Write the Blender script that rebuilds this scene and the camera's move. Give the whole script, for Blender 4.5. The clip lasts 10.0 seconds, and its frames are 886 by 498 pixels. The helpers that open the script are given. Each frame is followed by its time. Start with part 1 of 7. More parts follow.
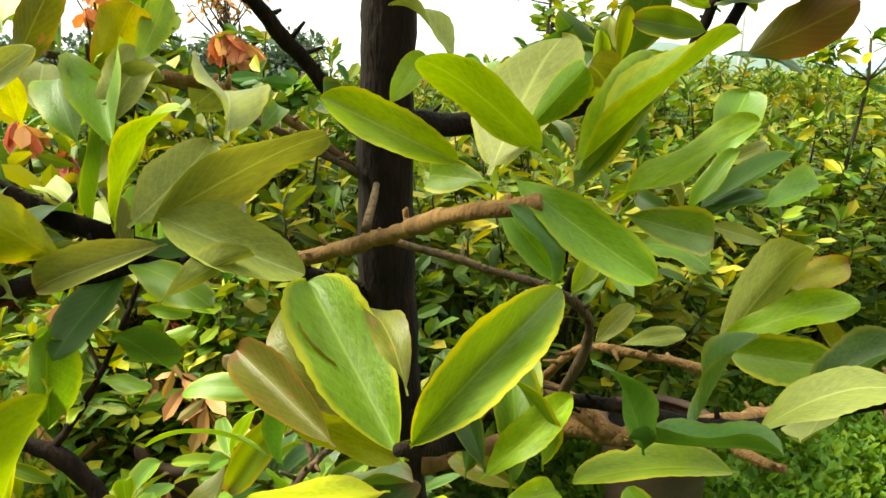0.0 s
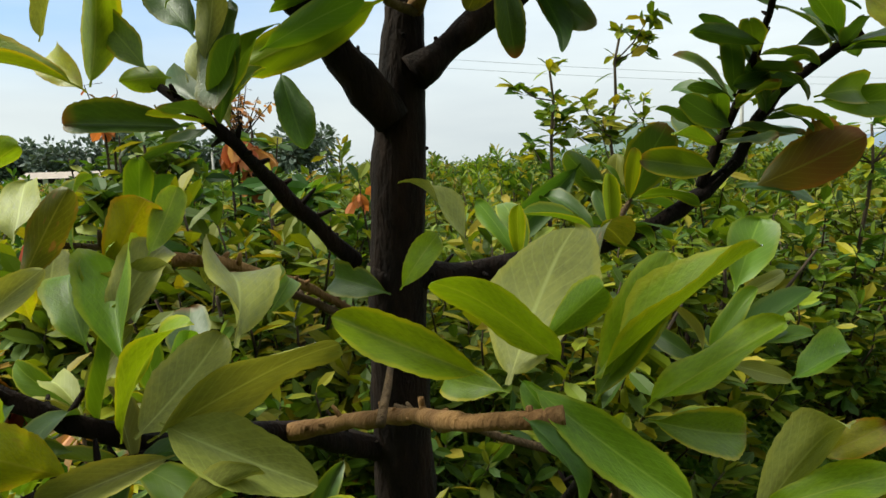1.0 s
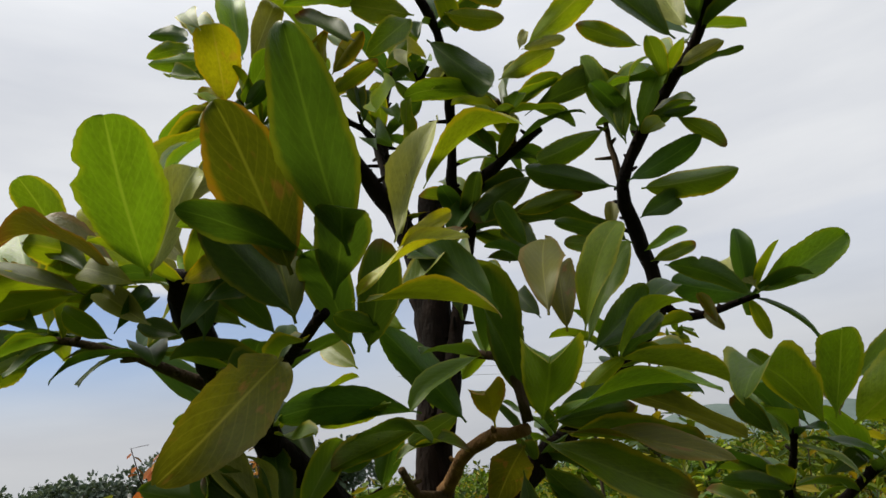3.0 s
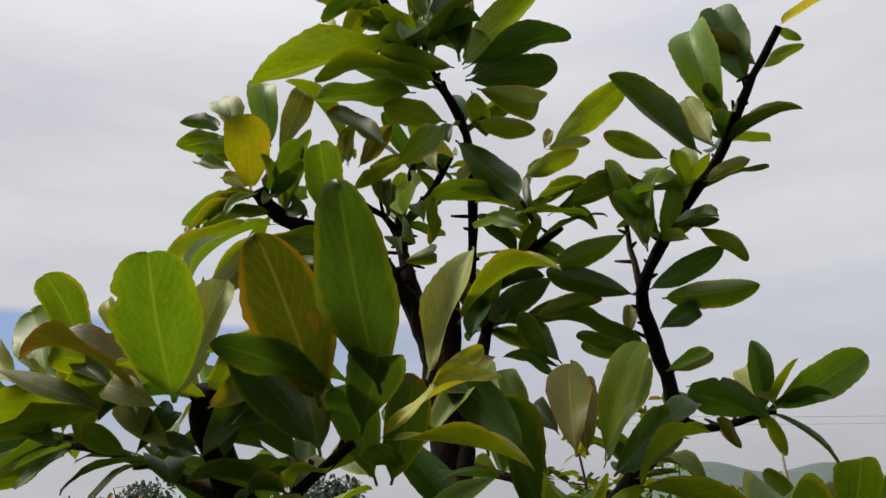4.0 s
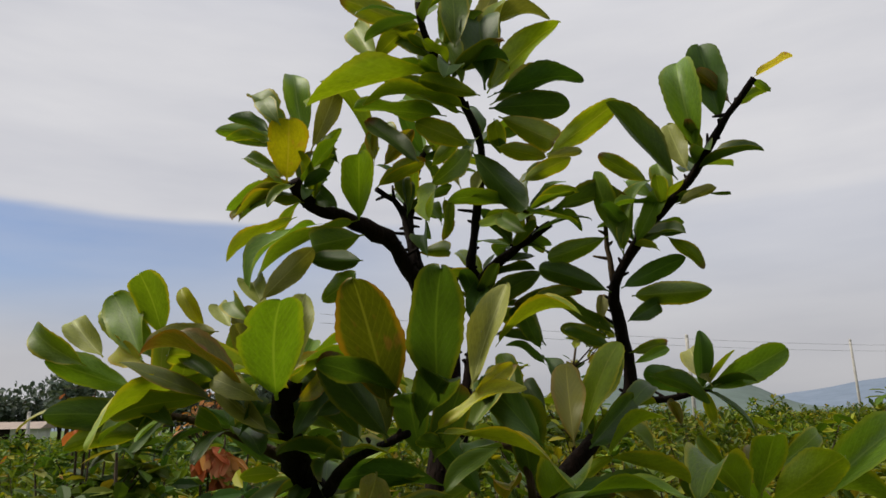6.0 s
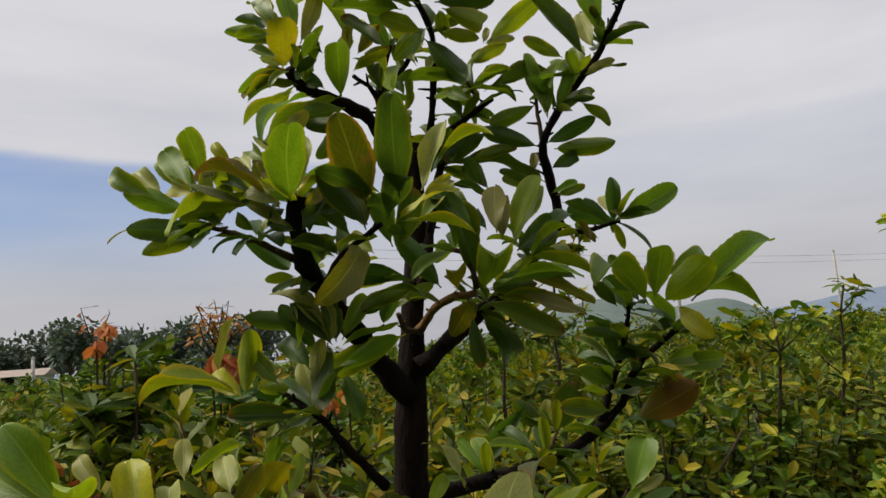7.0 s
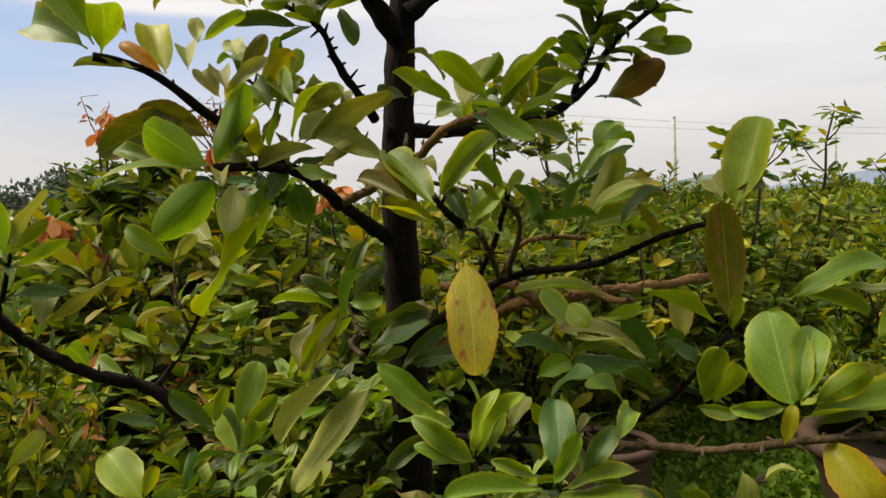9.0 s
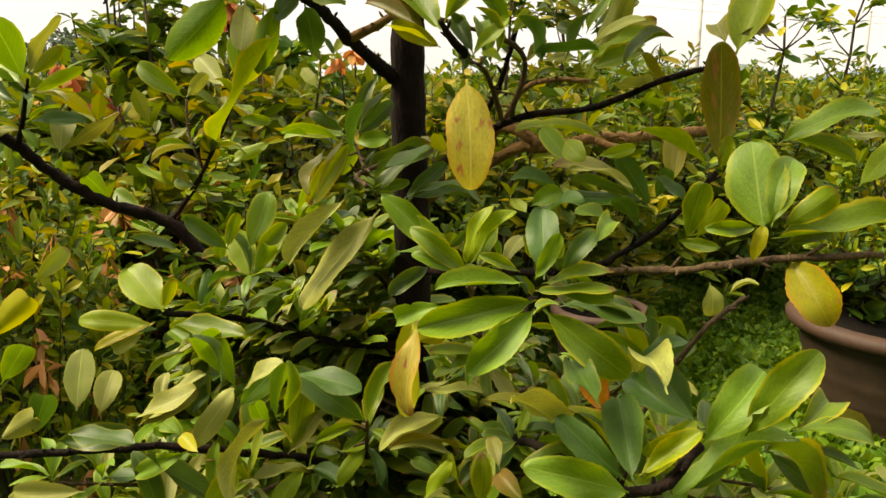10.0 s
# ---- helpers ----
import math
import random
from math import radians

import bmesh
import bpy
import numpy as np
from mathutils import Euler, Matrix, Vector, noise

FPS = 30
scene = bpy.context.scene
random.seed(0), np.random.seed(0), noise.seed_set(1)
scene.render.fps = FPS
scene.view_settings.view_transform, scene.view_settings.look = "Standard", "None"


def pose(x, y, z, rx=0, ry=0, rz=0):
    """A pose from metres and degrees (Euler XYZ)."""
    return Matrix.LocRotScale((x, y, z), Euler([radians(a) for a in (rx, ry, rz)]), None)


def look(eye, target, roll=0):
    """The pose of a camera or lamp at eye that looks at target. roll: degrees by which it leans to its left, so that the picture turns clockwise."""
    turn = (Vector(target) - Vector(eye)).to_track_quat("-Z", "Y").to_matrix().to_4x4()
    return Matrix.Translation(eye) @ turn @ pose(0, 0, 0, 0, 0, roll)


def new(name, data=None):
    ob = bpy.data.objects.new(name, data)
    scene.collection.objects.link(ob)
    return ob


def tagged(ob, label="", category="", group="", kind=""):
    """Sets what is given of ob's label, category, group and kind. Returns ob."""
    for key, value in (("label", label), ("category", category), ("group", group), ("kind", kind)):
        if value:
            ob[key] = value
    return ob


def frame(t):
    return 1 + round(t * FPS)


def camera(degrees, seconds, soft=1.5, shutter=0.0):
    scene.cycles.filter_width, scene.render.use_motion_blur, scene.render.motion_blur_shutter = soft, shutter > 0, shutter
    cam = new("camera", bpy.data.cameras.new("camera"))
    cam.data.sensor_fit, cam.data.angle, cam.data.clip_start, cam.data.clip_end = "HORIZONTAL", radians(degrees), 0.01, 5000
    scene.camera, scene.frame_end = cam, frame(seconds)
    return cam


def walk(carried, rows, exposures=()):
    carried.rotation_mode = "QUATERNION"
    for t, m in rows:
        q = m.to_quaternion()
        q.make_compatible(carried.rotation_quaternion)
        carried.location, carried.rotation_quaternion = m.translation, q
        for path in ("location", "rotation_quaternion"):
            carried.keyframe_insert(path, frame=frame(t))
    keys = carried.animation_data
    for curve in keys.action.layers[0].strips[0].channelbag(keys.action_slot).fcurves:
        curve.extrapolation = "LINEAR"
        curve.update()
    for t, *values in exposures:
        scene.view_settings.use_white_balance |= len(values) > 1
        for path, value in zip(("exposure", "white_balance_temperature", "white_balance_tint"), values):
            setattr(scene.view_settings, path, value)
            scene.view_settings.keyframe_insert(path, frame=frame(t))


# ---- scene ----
cam = camera(63.72, 10.0, soft=1.55)
# seconds, eye, a point ahead, roll
PATH = [
    (0.0, (-0.0059, 0.0067, 1.2574), (0.0012, 0.9813, 1.0337), 0.05),
    (0.5, (-0.0090, 0.0206, 1.2664), (-0.0019, 1.0037, 1.0835), -0.85),
    (1.0, (-0.0067, 0.0250, 1.3088), (-0.0139, 1.0189, 1.1994), -1.90),
    (1.5, (-0.0009, 0.0107, 1.3308), (-0.0169, 1.0092, 1.3837), -6.71),
    (2.0, (0.0146, 0.0021, 1.3675), (-0.0062, 0.9891, 1.5271), -8.96),
    (2.5, (0.0172, -0.0080, 1.3950), (-0.0170, 0.9624, 1.6341), -8.86),
    (3.0, (0.0117, -0.0047, 1.4329), (-0.0186, 0.9468, 1.7392), -6.55),
    (3.2, (0.0056, -0.0012, 1.4480), (-0.0160, 0.9461, 1.7679), -5.97),
    (4.3, (-0.0099, -0.0230, 1.4956), (-0.0270, 0.9115, 1.8606), -2.94),
    (4.5, (-0.0190, -0.0220, 1.5099), (-0.0220, 0.9195, 1.8564), -3.06),
    (5.0, (-0.0389, -0.0173, 1.5283), (-0.0196, 0.9437, 1.8137), -2.02),
    (5.2, (-0.0416, -0.0243, 1.5311), (-0.0170, 0.9377, 1.8125), -1.82),
    (6.3, (-0.0715, -0.1967, 1.5191), (0.0005, 0.7793, 1.7342), -1.49),
    (6.5, (-0.0669, -0.2424, 1.5012), (0.0047, 0.7359, 1.7049), -1.94),
    (7.0, (-0.0534, -0.3243, 1.3972), (0.0187, 0.6631, 1.5378), -4.04),
    (7.5, (-0.0760, -0.3822, 1.3213), (0.0546, 0.6080, 1.3711), -2.91),
    (8.0, (-0.0823, -0.4231, 1.2811), (0.0776, 0.5640, 1.2922), -3.23),
    (8.5, (-0.0648, -0.3947, 1.1881), (0.0263, 0.6007, 1.1589), -1.96),
    (9.0, (-0.0584, -0.4032, 1.1105), (0.0097, 0.5935, 1.0643), -1.93),
    (9.5, (-0.0559, -0.4280, 1.0669), (0.0020, 0.5614, 0.9337), -1.08),
    (10.0, (-0.0530, -0.4478, 1.0593), (-0.0011, 0.5287, 0.8498), 0.38),
]
# seconds, stops, white balance: the film camera lets in less light as it tilts up to the sky
EXPOSURE = [(0.0, 1.92, 6900, -9), (0.5, 1.58, 6800, -11), (1.0, 0.80, 6300, -3), (1.5, 0.27, 6200, -4), (2.0, 0.47, 6500, -5), (2.5, 0.42, 6500, 0), (3.0, 0.25, 6400, 7), (4.5, 0.05, 6500, 10), (6.5, 0.05, 6500, 10), (7.5, 0.19, 6500, 11), (8.0, 0.38, 6700, 11), (8.5, 0.50, 6900, 10), (9.0, 0.60, 7000, 9), (9.5, 0.91, 7500, 7), (10.0, 1.20, 8000, 6)]
walk(cam, [(t, look(eye, ahead, roll)) for t, eye, ahead, roll in PATH], EXPOSURE)

# ---- light ----
world = bpy.data.worlds.new("sky")
scene.world = world
world.use_nodes = True


def cloudy_sky():
    nt = world.node_tree
    n, l = nt.nodes, nt.links
    n.clear()
    out, bg = n.new("ShaderNodeOutputWorld"), n.new("ShaderNodeBackground")
    sky = n.new("ShaderNodeTexSky")
    sky.sky_type, sky.sun_disc = "NISHITA", False
    sky.sun_elevation, sky.sun_rotation = SUN_EL, SUN_AZ
    tex, sep = n.new("ShaderNodeTexCoord"), n.new("ShaderNodeSeparateXYZ")
    l.new(tex.outputs["Generated"], sep.inputs[0])
    mp = n.new("ShaderNodeMapping")
    mp.inputs["Scale"].default_value = (1.0, 1.0, 5.0)
    mp.inputs["Location"].default_value = (2.3, 0.7, 0.4)
    l.new(tex.outputs["Generated"], mp.inputs[0])
    noise_a = n.new("ShaderNodeTexNoise")
    noise_a.inputs["Scale"].default_value, noise_a.inputs["Detail"].default_value = 1.6, 6.0
    noise_a.inputs["Roughness"].default_value = 0.5
    l.new(mp.outputs[0], noise_a.inputs["Vector"])
    # a clear band low in the sky ahead to the left, flat cloud above it and broken cloud below
    wob = n.new("ShaderNodeMath")
    wob.operation, wob.inputs[1].default_value = "MULTIPLY_ADD", 0.055
    l.new(noise_a.outputs["Fac"], wob.inputs[0])
    l.new(sep.outputs["Z"], wob.inputs[2])

    def ramp(src, x0, x1, y0=0.0, y1=1.0):
        r = n.new("ShaderNodeMapRange")
        r.interpolation_type = "SMOOTHSTEP"
        for key, v in (("From Min", x0), ("From Max", x1), ("To Min", y0), ("To Max", y1)):
            r.inputs[key].default_value = v
        l.new(src, r.inputs["Value"])
        return r.outputs["Result"]

    def times(p, q):
        x = n.new("ShaderNodeMath")
        x.operation = "MULTIPLY"
        l.new(p, x.inputs[0])
        l.new(q, x.inputs[1])
        return x.outputs[0]

    band = times(ramp(wob.outputs[0], 0.290, 0.306, 1.0, 0.0), ramp(wob.outputs[0], 0.10, 0.27))
    band = times(band, ramp(sep.outputs["X"], -0.30, 0.14, 1.0, 0.16))
    band = times(band, ramp(sep.outputs["Y"], 0.0, 0.5))
    open_sky = times(band, ramp(noise_a.outputs["Fac"], 0.30, 0.62, 1.0, 0.62))
    cover_by = n.new("ShaderNodeMath")
    cover_by.operation, cover_by.inputs[0].default_value = "SUBTRACT", 1.0
    l.new(open_sky, cover_by.inputs[1])
    noise_b = n.new("ShaderNodeTexNoise")
    noise_b.inputs["Scale"].default_value, noise_b.inputs["Detail"].default_value = 2.4, 5.0
    l.new(mp.outputs[0], noise_b.inputs["Vector"])
    grey = n.new("ShaderNodeValToRGB")
    grey.color_ramp.elements[0].position, grey.color_ramp.elements[1].position = 0.3, 0.7
    grey.color_ramp.elements[0].color = (CLOUD * 0.80, CLOUD * 0.81, CLOUD * 0.88, 1)
    grey.color_ramp.elements[1].color = (CLOUD * 0.99, CLOUD * 0.985, CLOUD * 1.02, 1)
    l.new(noise_b.outputs["Fac"], grey.inputs[0])
    scaled = n.new("ShaderNodeVectorMath")
    scaled.operation = "MULTIPLY"
    scaled.inputs[1].default_value = (BLUE * 0.74, BLUE * 0.90, BLUE * 1.16)
    l.new(sky.outputs[0], scaled.inputs[0])
    # the cloud is brighter on the sun's side than behind
    side = n.new("ShaderNodeVectorMath")
    side.operation = "DOT_PRODUCT"
    side.inputs[1].default_value = Vector((-0.25, 0.9, 0.35)).normalized()
    l.new(tex.outputs["Generated"], side.inputs[0])
    glow = n.new("ShaderNodeMapRange")
    glow.inputs["From Min"].default_value, glow.inputs["From Max"].default_value = -1.0, 0.8
    glow.inputs["To Min"].default_value, glow.inputs["To Max"].default_value = 0.88, 1.0
    l.new(side.outputs["Value"], glow.inputs["Value"])
    lit = n.new("ShaderNodeVectorMath")
    lit.operation = "SCALE"
    l.new(grey.outputs[0], lit.inputs[0])
    # and brighter overhead, as under any cloudy sky
    l.new(times(glow.outputs["Result"], times(ramp(sep.outputs["Z"], 0.45, 1.0, 1.0, 1.85), ramp(sep.outputs["Z"], -0.02, 0.30, 0.70, 1.0))), lit.inputs["Scale"])
    mix = n.new("ShaderNodeMix")
    mix.data_type = "RGBA"
    l.new(cover_by.outputs[0], mix.inputs["Factor"])
    l.new(scaled.outputs[0], mix.inputs["A"])
    l.new(lit.outputs[0], mix.inputs["B"])
    bg.inputs["Strength"].default_value = 0.1
    l.new(mix.outputs["Result"], bg.inputs["Color"])
    l.new(bg.outputs[0], out.inputs[0])


SUN_EL, SUN_AZ, CLOUD, BLUE = radians(52), radians(-82), 6.8, 0.84
cloudy_sky()
sun = new("sun", bpy.data.lights.new("sun", "SUN"))
sun.data.energy, sun.data.angle, sun.data.color = 4.3, radians(28), (1.0, 0.92, 0.78)
sun_dir = Vector((math.sin(SUN_AZ) * math.cos(SUN_EL), math.cos(SUN_AZ) * math.cos(SUN_EL), math.sin(SUN_EL)))
sun.matrix_world = look(sun_dir * 30, (0, 0, 0))


# ---- materials ----
def mat(name):
    m = bpy.data.materials.new(name)
    m.use_nodes = True
    n, l = m.node_tree.nodes, m.node_tree.links
    return m, n, l, n["Principled BSDF"]


def mixed(n, l, fac, a, b, mode="MIX"):
    """A colour mix; fac, a and b are sockets or values."""
    x = n.new("ShaderNodeMix")
    x.data_type, x.blend_type = "RGBA", mode
    for key, v in (("Factor", fac), ("A", a), ("B", b)):
        s = x.inputs[key] if key == "Factor" else [i for i in x.inputs if i.name == key and i.type == "RGBA"][0]
        if isinstance(v, bpy.types.NodeSocket):
            l.new(v, s)
        else:
            s.default_value = v if key == "Factor" else (*v, 1)
    return [o for o in x.outputs if o.type == "RGBA"][0]


def ranged(n, l, src, a, b, c=0.0, d=1.0):
    r = n.new("ShaderNodeMapRange")
    for key, v in (("From Min", a), ("From Max", b), ("To Min", c), ("To Max", d)):
        r.inputs[key].default_value = v
    l.new(src, r.inputs["Value"])
    return r.outputs["Result"]


def noisy(n, l, vec, scale, detail=3.0, rough=0.55):
    x = n.new("ShaderNodeTexNoise")
    x.inputs["Scale"].default_value, x.inputs["Detail"].default_value, x.inputs["Roughness"].default_value = scale, detail, rough
    if vec is not None:
        l.new(vec, x.inputs["Vector"])
    return x.outputs["Fac"]


def maths(n, l, op, a, b=None):
    x = n.new("ShaderNodeMath")
    x.operation = op
    for i, v in enumerate((a, b)):
        if isinstance(v, bpy.types.NodeSocket):
            l.new(v, x.inputs[i])
        elif v is not None:
            x.inputs[i].default_value = v
    return x.outputs[0]


def leaf_material(name, base, edge, rib, spot=0.0, gloss=0.44, clear=0.31):
    """A leaf blade: midrib and side veins, a yellowing margin, blotches, gloss, light coming through."""
    m, n, l, p = mat(name)
    uv, info = n.new("ShaderNodeUVMap"), n.new("ShaderNodeObjectInfo")
    sep = n.new("ShaderNodeSeparateXYZ")
    l.new(uv.outputs[0], sep.inputs[0])
    across = maths(n, l, "ABSOLUTE", maths(n, l, "SUBTRACT", sep.outputs[0], 0.5))
    place = n.new("ShaderNodeTexCoord").outputs["Object"]
    shift = n.new("ShaderNodeVectorMath")
    shift.operation = "ADD"
    l.new(place, shift.inputs[0])
    own = maths(n, l, "FRACT", maths(n, l, "ADD", info.outputs["Random"], n.new("ShaderNodeNewGeometry").outputs["Random Per Island"]))
    l.new(own, shift.inputs[1])
    blotch = noisy(n, l, shift.outputs[0], 3.2, 4.0)
    fine = noisy(n, l, shift.outputs[0], 26.0, 3.0)
    dark = tuple(c * 0.62 for c in base)
    col = mixed(n, l, ranged(n, l, blotch, 0.3, 0.72), dark, base)
    col = mixed(n, l, ranged(n, l, fine, 0.35, 0.75, 0.0, 0.35), col, tuple(min(1, c * 1.5) for c in base))
    # the margin turns yellow, unevenly and more on some leaves
    margin = maths(n, l, "ADD", across, maths(n, l, "MULTIPLY", blotch, 0.16))
    margin = ranged(n, l, margin, 0.475, 0.545)
    much = ranged(n, l, own, 0.2, 0.95, 0.2, 0.9)
    col = mixed(n, l, maths(n, l, "MULTIPLY", margin, much), col, edge)
    # the tip end browns on a few
    tip = maths(n, l, "MULTIPLY", ranged(n, l, sep.outputs[1], 0.86, 1.0), ranged(n, l, own, 0.78, 0.95))
    col = mixed(n, l, tip, col, (0.16, 0.07, 0.02))
    if spot:
        sp = noisy(n, l, shift.outputs[0], 4.5, 2.0)
        col = mixed(n, l, ranged(n, l, sp, 0.60, 0.70, 0.0, spot), col, (0.34, 0.10, 0.06))
    ribs = ranged(n, l, across, 0.008, 0.03, 1.0, 0.0)
    wave = n.new("ShaderNodeMath")
    wave.operation = "SINE"
    slant = maths(n, l, "SUBTRACT", maths(n, l, "MULTIPLY", sep.outputs[1], 62.0), maths(n, l, "MULTIPLY", across, 46.0))
    l.new(slant, wave.inputs[0])
    veins = ranged(n, l, wave.outputs[0], 0.8, 1.0, 0.0, 0.2)
    col = mixed(n, l, maths(n, l, "MAXIMUM", maths(n, l, "MULTIPLY", ribs, 0.75), veins), col, rib)
    hsv = n.new("ShaderNodeHueSaturation")
    l.new(ranged(n, l, own, 0.0, 1.0, 0.505, 0.482), hsv.inputs["Hue"])
    l.new(ranged(n, l, own, 0.0, 1.0, 1.12, 0.80), hsv.inputs["Value"])
    l.new(col, hsv.inputs["Color"])
    l.new(hsv.outputs[0], p.inputs["Base Color"])
    l.new(ranged(n, l, fine, 0.3, 0.7, gloss - 0.06, gloss + 0.10), p.inputs["Roughness"])
    p.inputs["Specular IOR Level"].default_value = 0.30
    bump = n.new("ShaderNodeBump")
    bump.inputs["Strength"].default_value, bump.inputs["Distance"].default_value = 0.13, 0.02
    height = maths(n, l, "ADD", maths(n, l, "MULTIPLY", veins, -1.5), maths(n, l, "MULTIPLY", fine, 0.5))
    l.new(maths(n, l, "SUBTRACT", height, ribs), bump.inputs["Height"])
    l.new(bump.outputs[0], p.inputs["Normal"])
    thru = n.new("ShaderNodeBsdfTranslucent")
    warm = mixed(n, l, 1.0, hsv.outputs[0], (1.6, 1.45, 0.6), "MULTIPLY")
    l.new(warm, thru.inputs["Color"])
    mixs = n.new("ShaderNodeMixShader")
    mixs.inputs[0].default_value = clear
    l.new(p.outputs[0], mixs.inputs[1])
    l.new(thru.outputs[0], mixs.inputs[2])
    l.new(mixs.outputs[0], n["Material Output"].inputs["Surface"])
    return m


LEAF = {
    "g": leaf_material("leaf_green", (0.104, 0.188, 0.009), (0.36, 0.34, 0.010), (0.17, 0.26, 0.030)),
    "d": leaf_material("leaf_deep_green", (0.042, 0.092, 0.011), (0.13, 0.15, 0.010), (0.075, 0.14, 0.020)),
    "y": leaf_material("leaf_yellow_green", (0.172, 0.255, 0.007), (0.42, 0.36, 0.010), (0.25, 0.30, 0.030)),
    "Y": leaf_material("leaf_yellow", (0.28, 0.29, 0.007), (0.40, 0.25, 0.006), (0.31, 0.29, 0.035), 0.25),
    "s": leaf_material("leaf_spotted_yellow", (0.50, 0.45, 0.06), (0.58, 0.31, 0.02), (0.60, 0.54, 0.14), 0.85),
    "p": leaf_material("leaf_pale_underside", (0.212, 0.230, 0.046), (0.32, 0.31, 0.040), (0.32, 0.35, 0.10), 0.0, 0.52, 0.2),
    "b": leaf_material("leaf_olive_brown", (0.105, 0.110, 0.007), (0.19, 0.125, 0.009), (0.22, 0.21, 0.030), 0.35),
    "r": leaf_material("leaf_olive_orange_edge", (0.070, 0.090, 0.005), (0.36, 0.19, 0.010), (0.15, 0.17, 0.022), 0.2),
    "o": leaf_material("leaf_orange", (0.46, 0.17, 0.005), (0.50, 0.12, 0.006), (0.36, 0.27, 0.030), 0.3),
}


def water_material():
    m, n, l, p = mat("rain_water")
    p.inputs["Base Color"].default_value = (1, 1, 1, 1)
    p.inputs["Roughness"].default_value, p.inputs["IOR"].default_value, p.inputs["Transmission Weight"].default_value = 0.02, 1.33, 1.0
    return m


WATER = water_material()


def bark_material(name, dark, light, scale=1.0):
    m, n, l, p = mat(name)
    place = n.new("ShaderNodeTexCoord").outputs["Object"]
    mp = n.new("ShaderNodeMapping")
    mp.inputs["Scale"].default_value = (1, 1, 0.3)
    l.new(place, mp.inputs[0])
    a = noisy(n, l, mp.outputs[0], 60 * scale, 5.0, 0.65)
    b = noisy(n, l, place, 9 * scale, 3.0)
    c = noisy(n, l, mp.outputs[0], 240 * scale, 3.0)
    col = mixed(n, l, ranged(n, l, a, 0.35, 0.7), dark, light)
    col = mixed(n, l, ranged(n, l, b, 0.45, 0.65, 0.0, 0.6), col, tuple(0.55 * x + 0.003 for x in dark))
    l.new(col, p.inputs["Base Color"])
    p.inputs["Roughness"].default_value = 0.9
    p.inputs["Specular IOR Level"].default_value = 0.10
    bump = n.new("ShaderNodeBump")
    bump.inputs["Strength"].default_value, bump.inputs["Distance"].default_value = 0.9, 0.005
    l.new(maths(n, l, "ADD", a, maths(n, l, "MULTIPLY", c, 0.5)), bump.inputs["Height"])
    l.new(bump.outputs[0], p.inputs["Normal"])
    return m


BARK = bark_material("bark_dark", (0.005, 0.0035, 0.003), (0.018, 0.0095, 0.006))
TWIG = bark_material("bark_brown", (0.05, 0.034, 0.02), (0.13, 0.085, 0.045))
TAN = bark_material("bark_tan", (0.125, 0.066, 0.026), (0.29, 0.165, 0.068))
STEM = bark_material("bark_far", (0.035, 0.026, 0.018), (0.085, 0.062, 0.042), 0.4)


def foliage_material(name, stops, clear=0.27):
    """Many small leaves: each takes its own colour from the stops."""
    m, n, l, p = mat(name)
    geo, info = n.new("ShaderNodeNewGeometry"), n.new("ShaderNodeObjectInfo")
    ramp = n.new("ShaderNodeValToRGB")
    els = ramp.color_ramp.elements
    while len(els) < len(stops):
        els.new(0.5)
    for e, (at, c) in zip(els, stops):
        e.position, e.color = at, (*c, 1)
    l.new(geo.outputs["Random Per Island"], ramp.inputs[0])
    hsv = n.new("ShaderNodeHueSaturation")
    l.new(ranged(n, l, info.outputs["Random"], 0.0, 1.0, 0.48, 0.515), hsv.inputs["Hue"])
    l.new(ranged(n, l, info.outputs["Random"], 0.0, 1.0, 0.8, 1.2), hsv.inputs["Value"])
    l.new(ramp.outputs[0], hsv.inputs["Color"])
    l.new(hsv.outputs[0], p.inputs["Base Color"])
    p.inputs["Roughness"].default_value = 0.55
    p.inputs["Specular IOR Level"].default_value = 0.2
    thru = n.new("ShaderNodeBsdfTranslucent")
    l.new(mixed(n, l, 1.0, hsv.outputs[0], (1.6, 1.5, 0.8), "MULTIPLY"), thru.inputs["Color"])
    mixs = n.new("ShaderNodeMixShader")
    mixs.inputs[0].default_value = clear
    l.new(p.outputs[0], mixs.inputs[1])
    l.new(thru.outputs[0], mixs.inputs[2])
    l.new(mixs.outputs[0], n["Material Output"].inputs["Surface"])
    return m


FOLIAGE = foliage_material("foliage_green", [(0.0, (0.023, 0.052, 0.004)), (0.45, (0.066, 0.113, 0.005)), (0.8, (0.161, 0.190, 0.006)), (1.0, (0.293, 0.239, 0.010))])
FOLIAGE_DARK = foliage_material("foliage_dark_green", [(0.0, (0.018, 0.044, 0.006)), (0.45, (0.045, 0.092, 0.007)), (0.85, (0.098, 0.144, 0.009)), (1.0, (0.207, 0.178, 0.014))])
FOLIAGE_LIGHT = foliage_material("foliage_yellow_green", [(0.0, (0.022, 0.049, 0.004)), (0.4, (0.064, 0.104, 0.005)), (0.8, (0.138, 0.172, 0.007)), (1.0, (0.215, 0.160, 0.012))])
FOLIAGE_RED = foliage_material("foliage_red_tipped", [(0.0, (0.030, 0.067, 0.006)), (0.75, (0.113, 0.159, 0.008)), (0.92, (0.265, 0.149, 0.014)), (1.0, (0.299, 0.098, 0.023))])
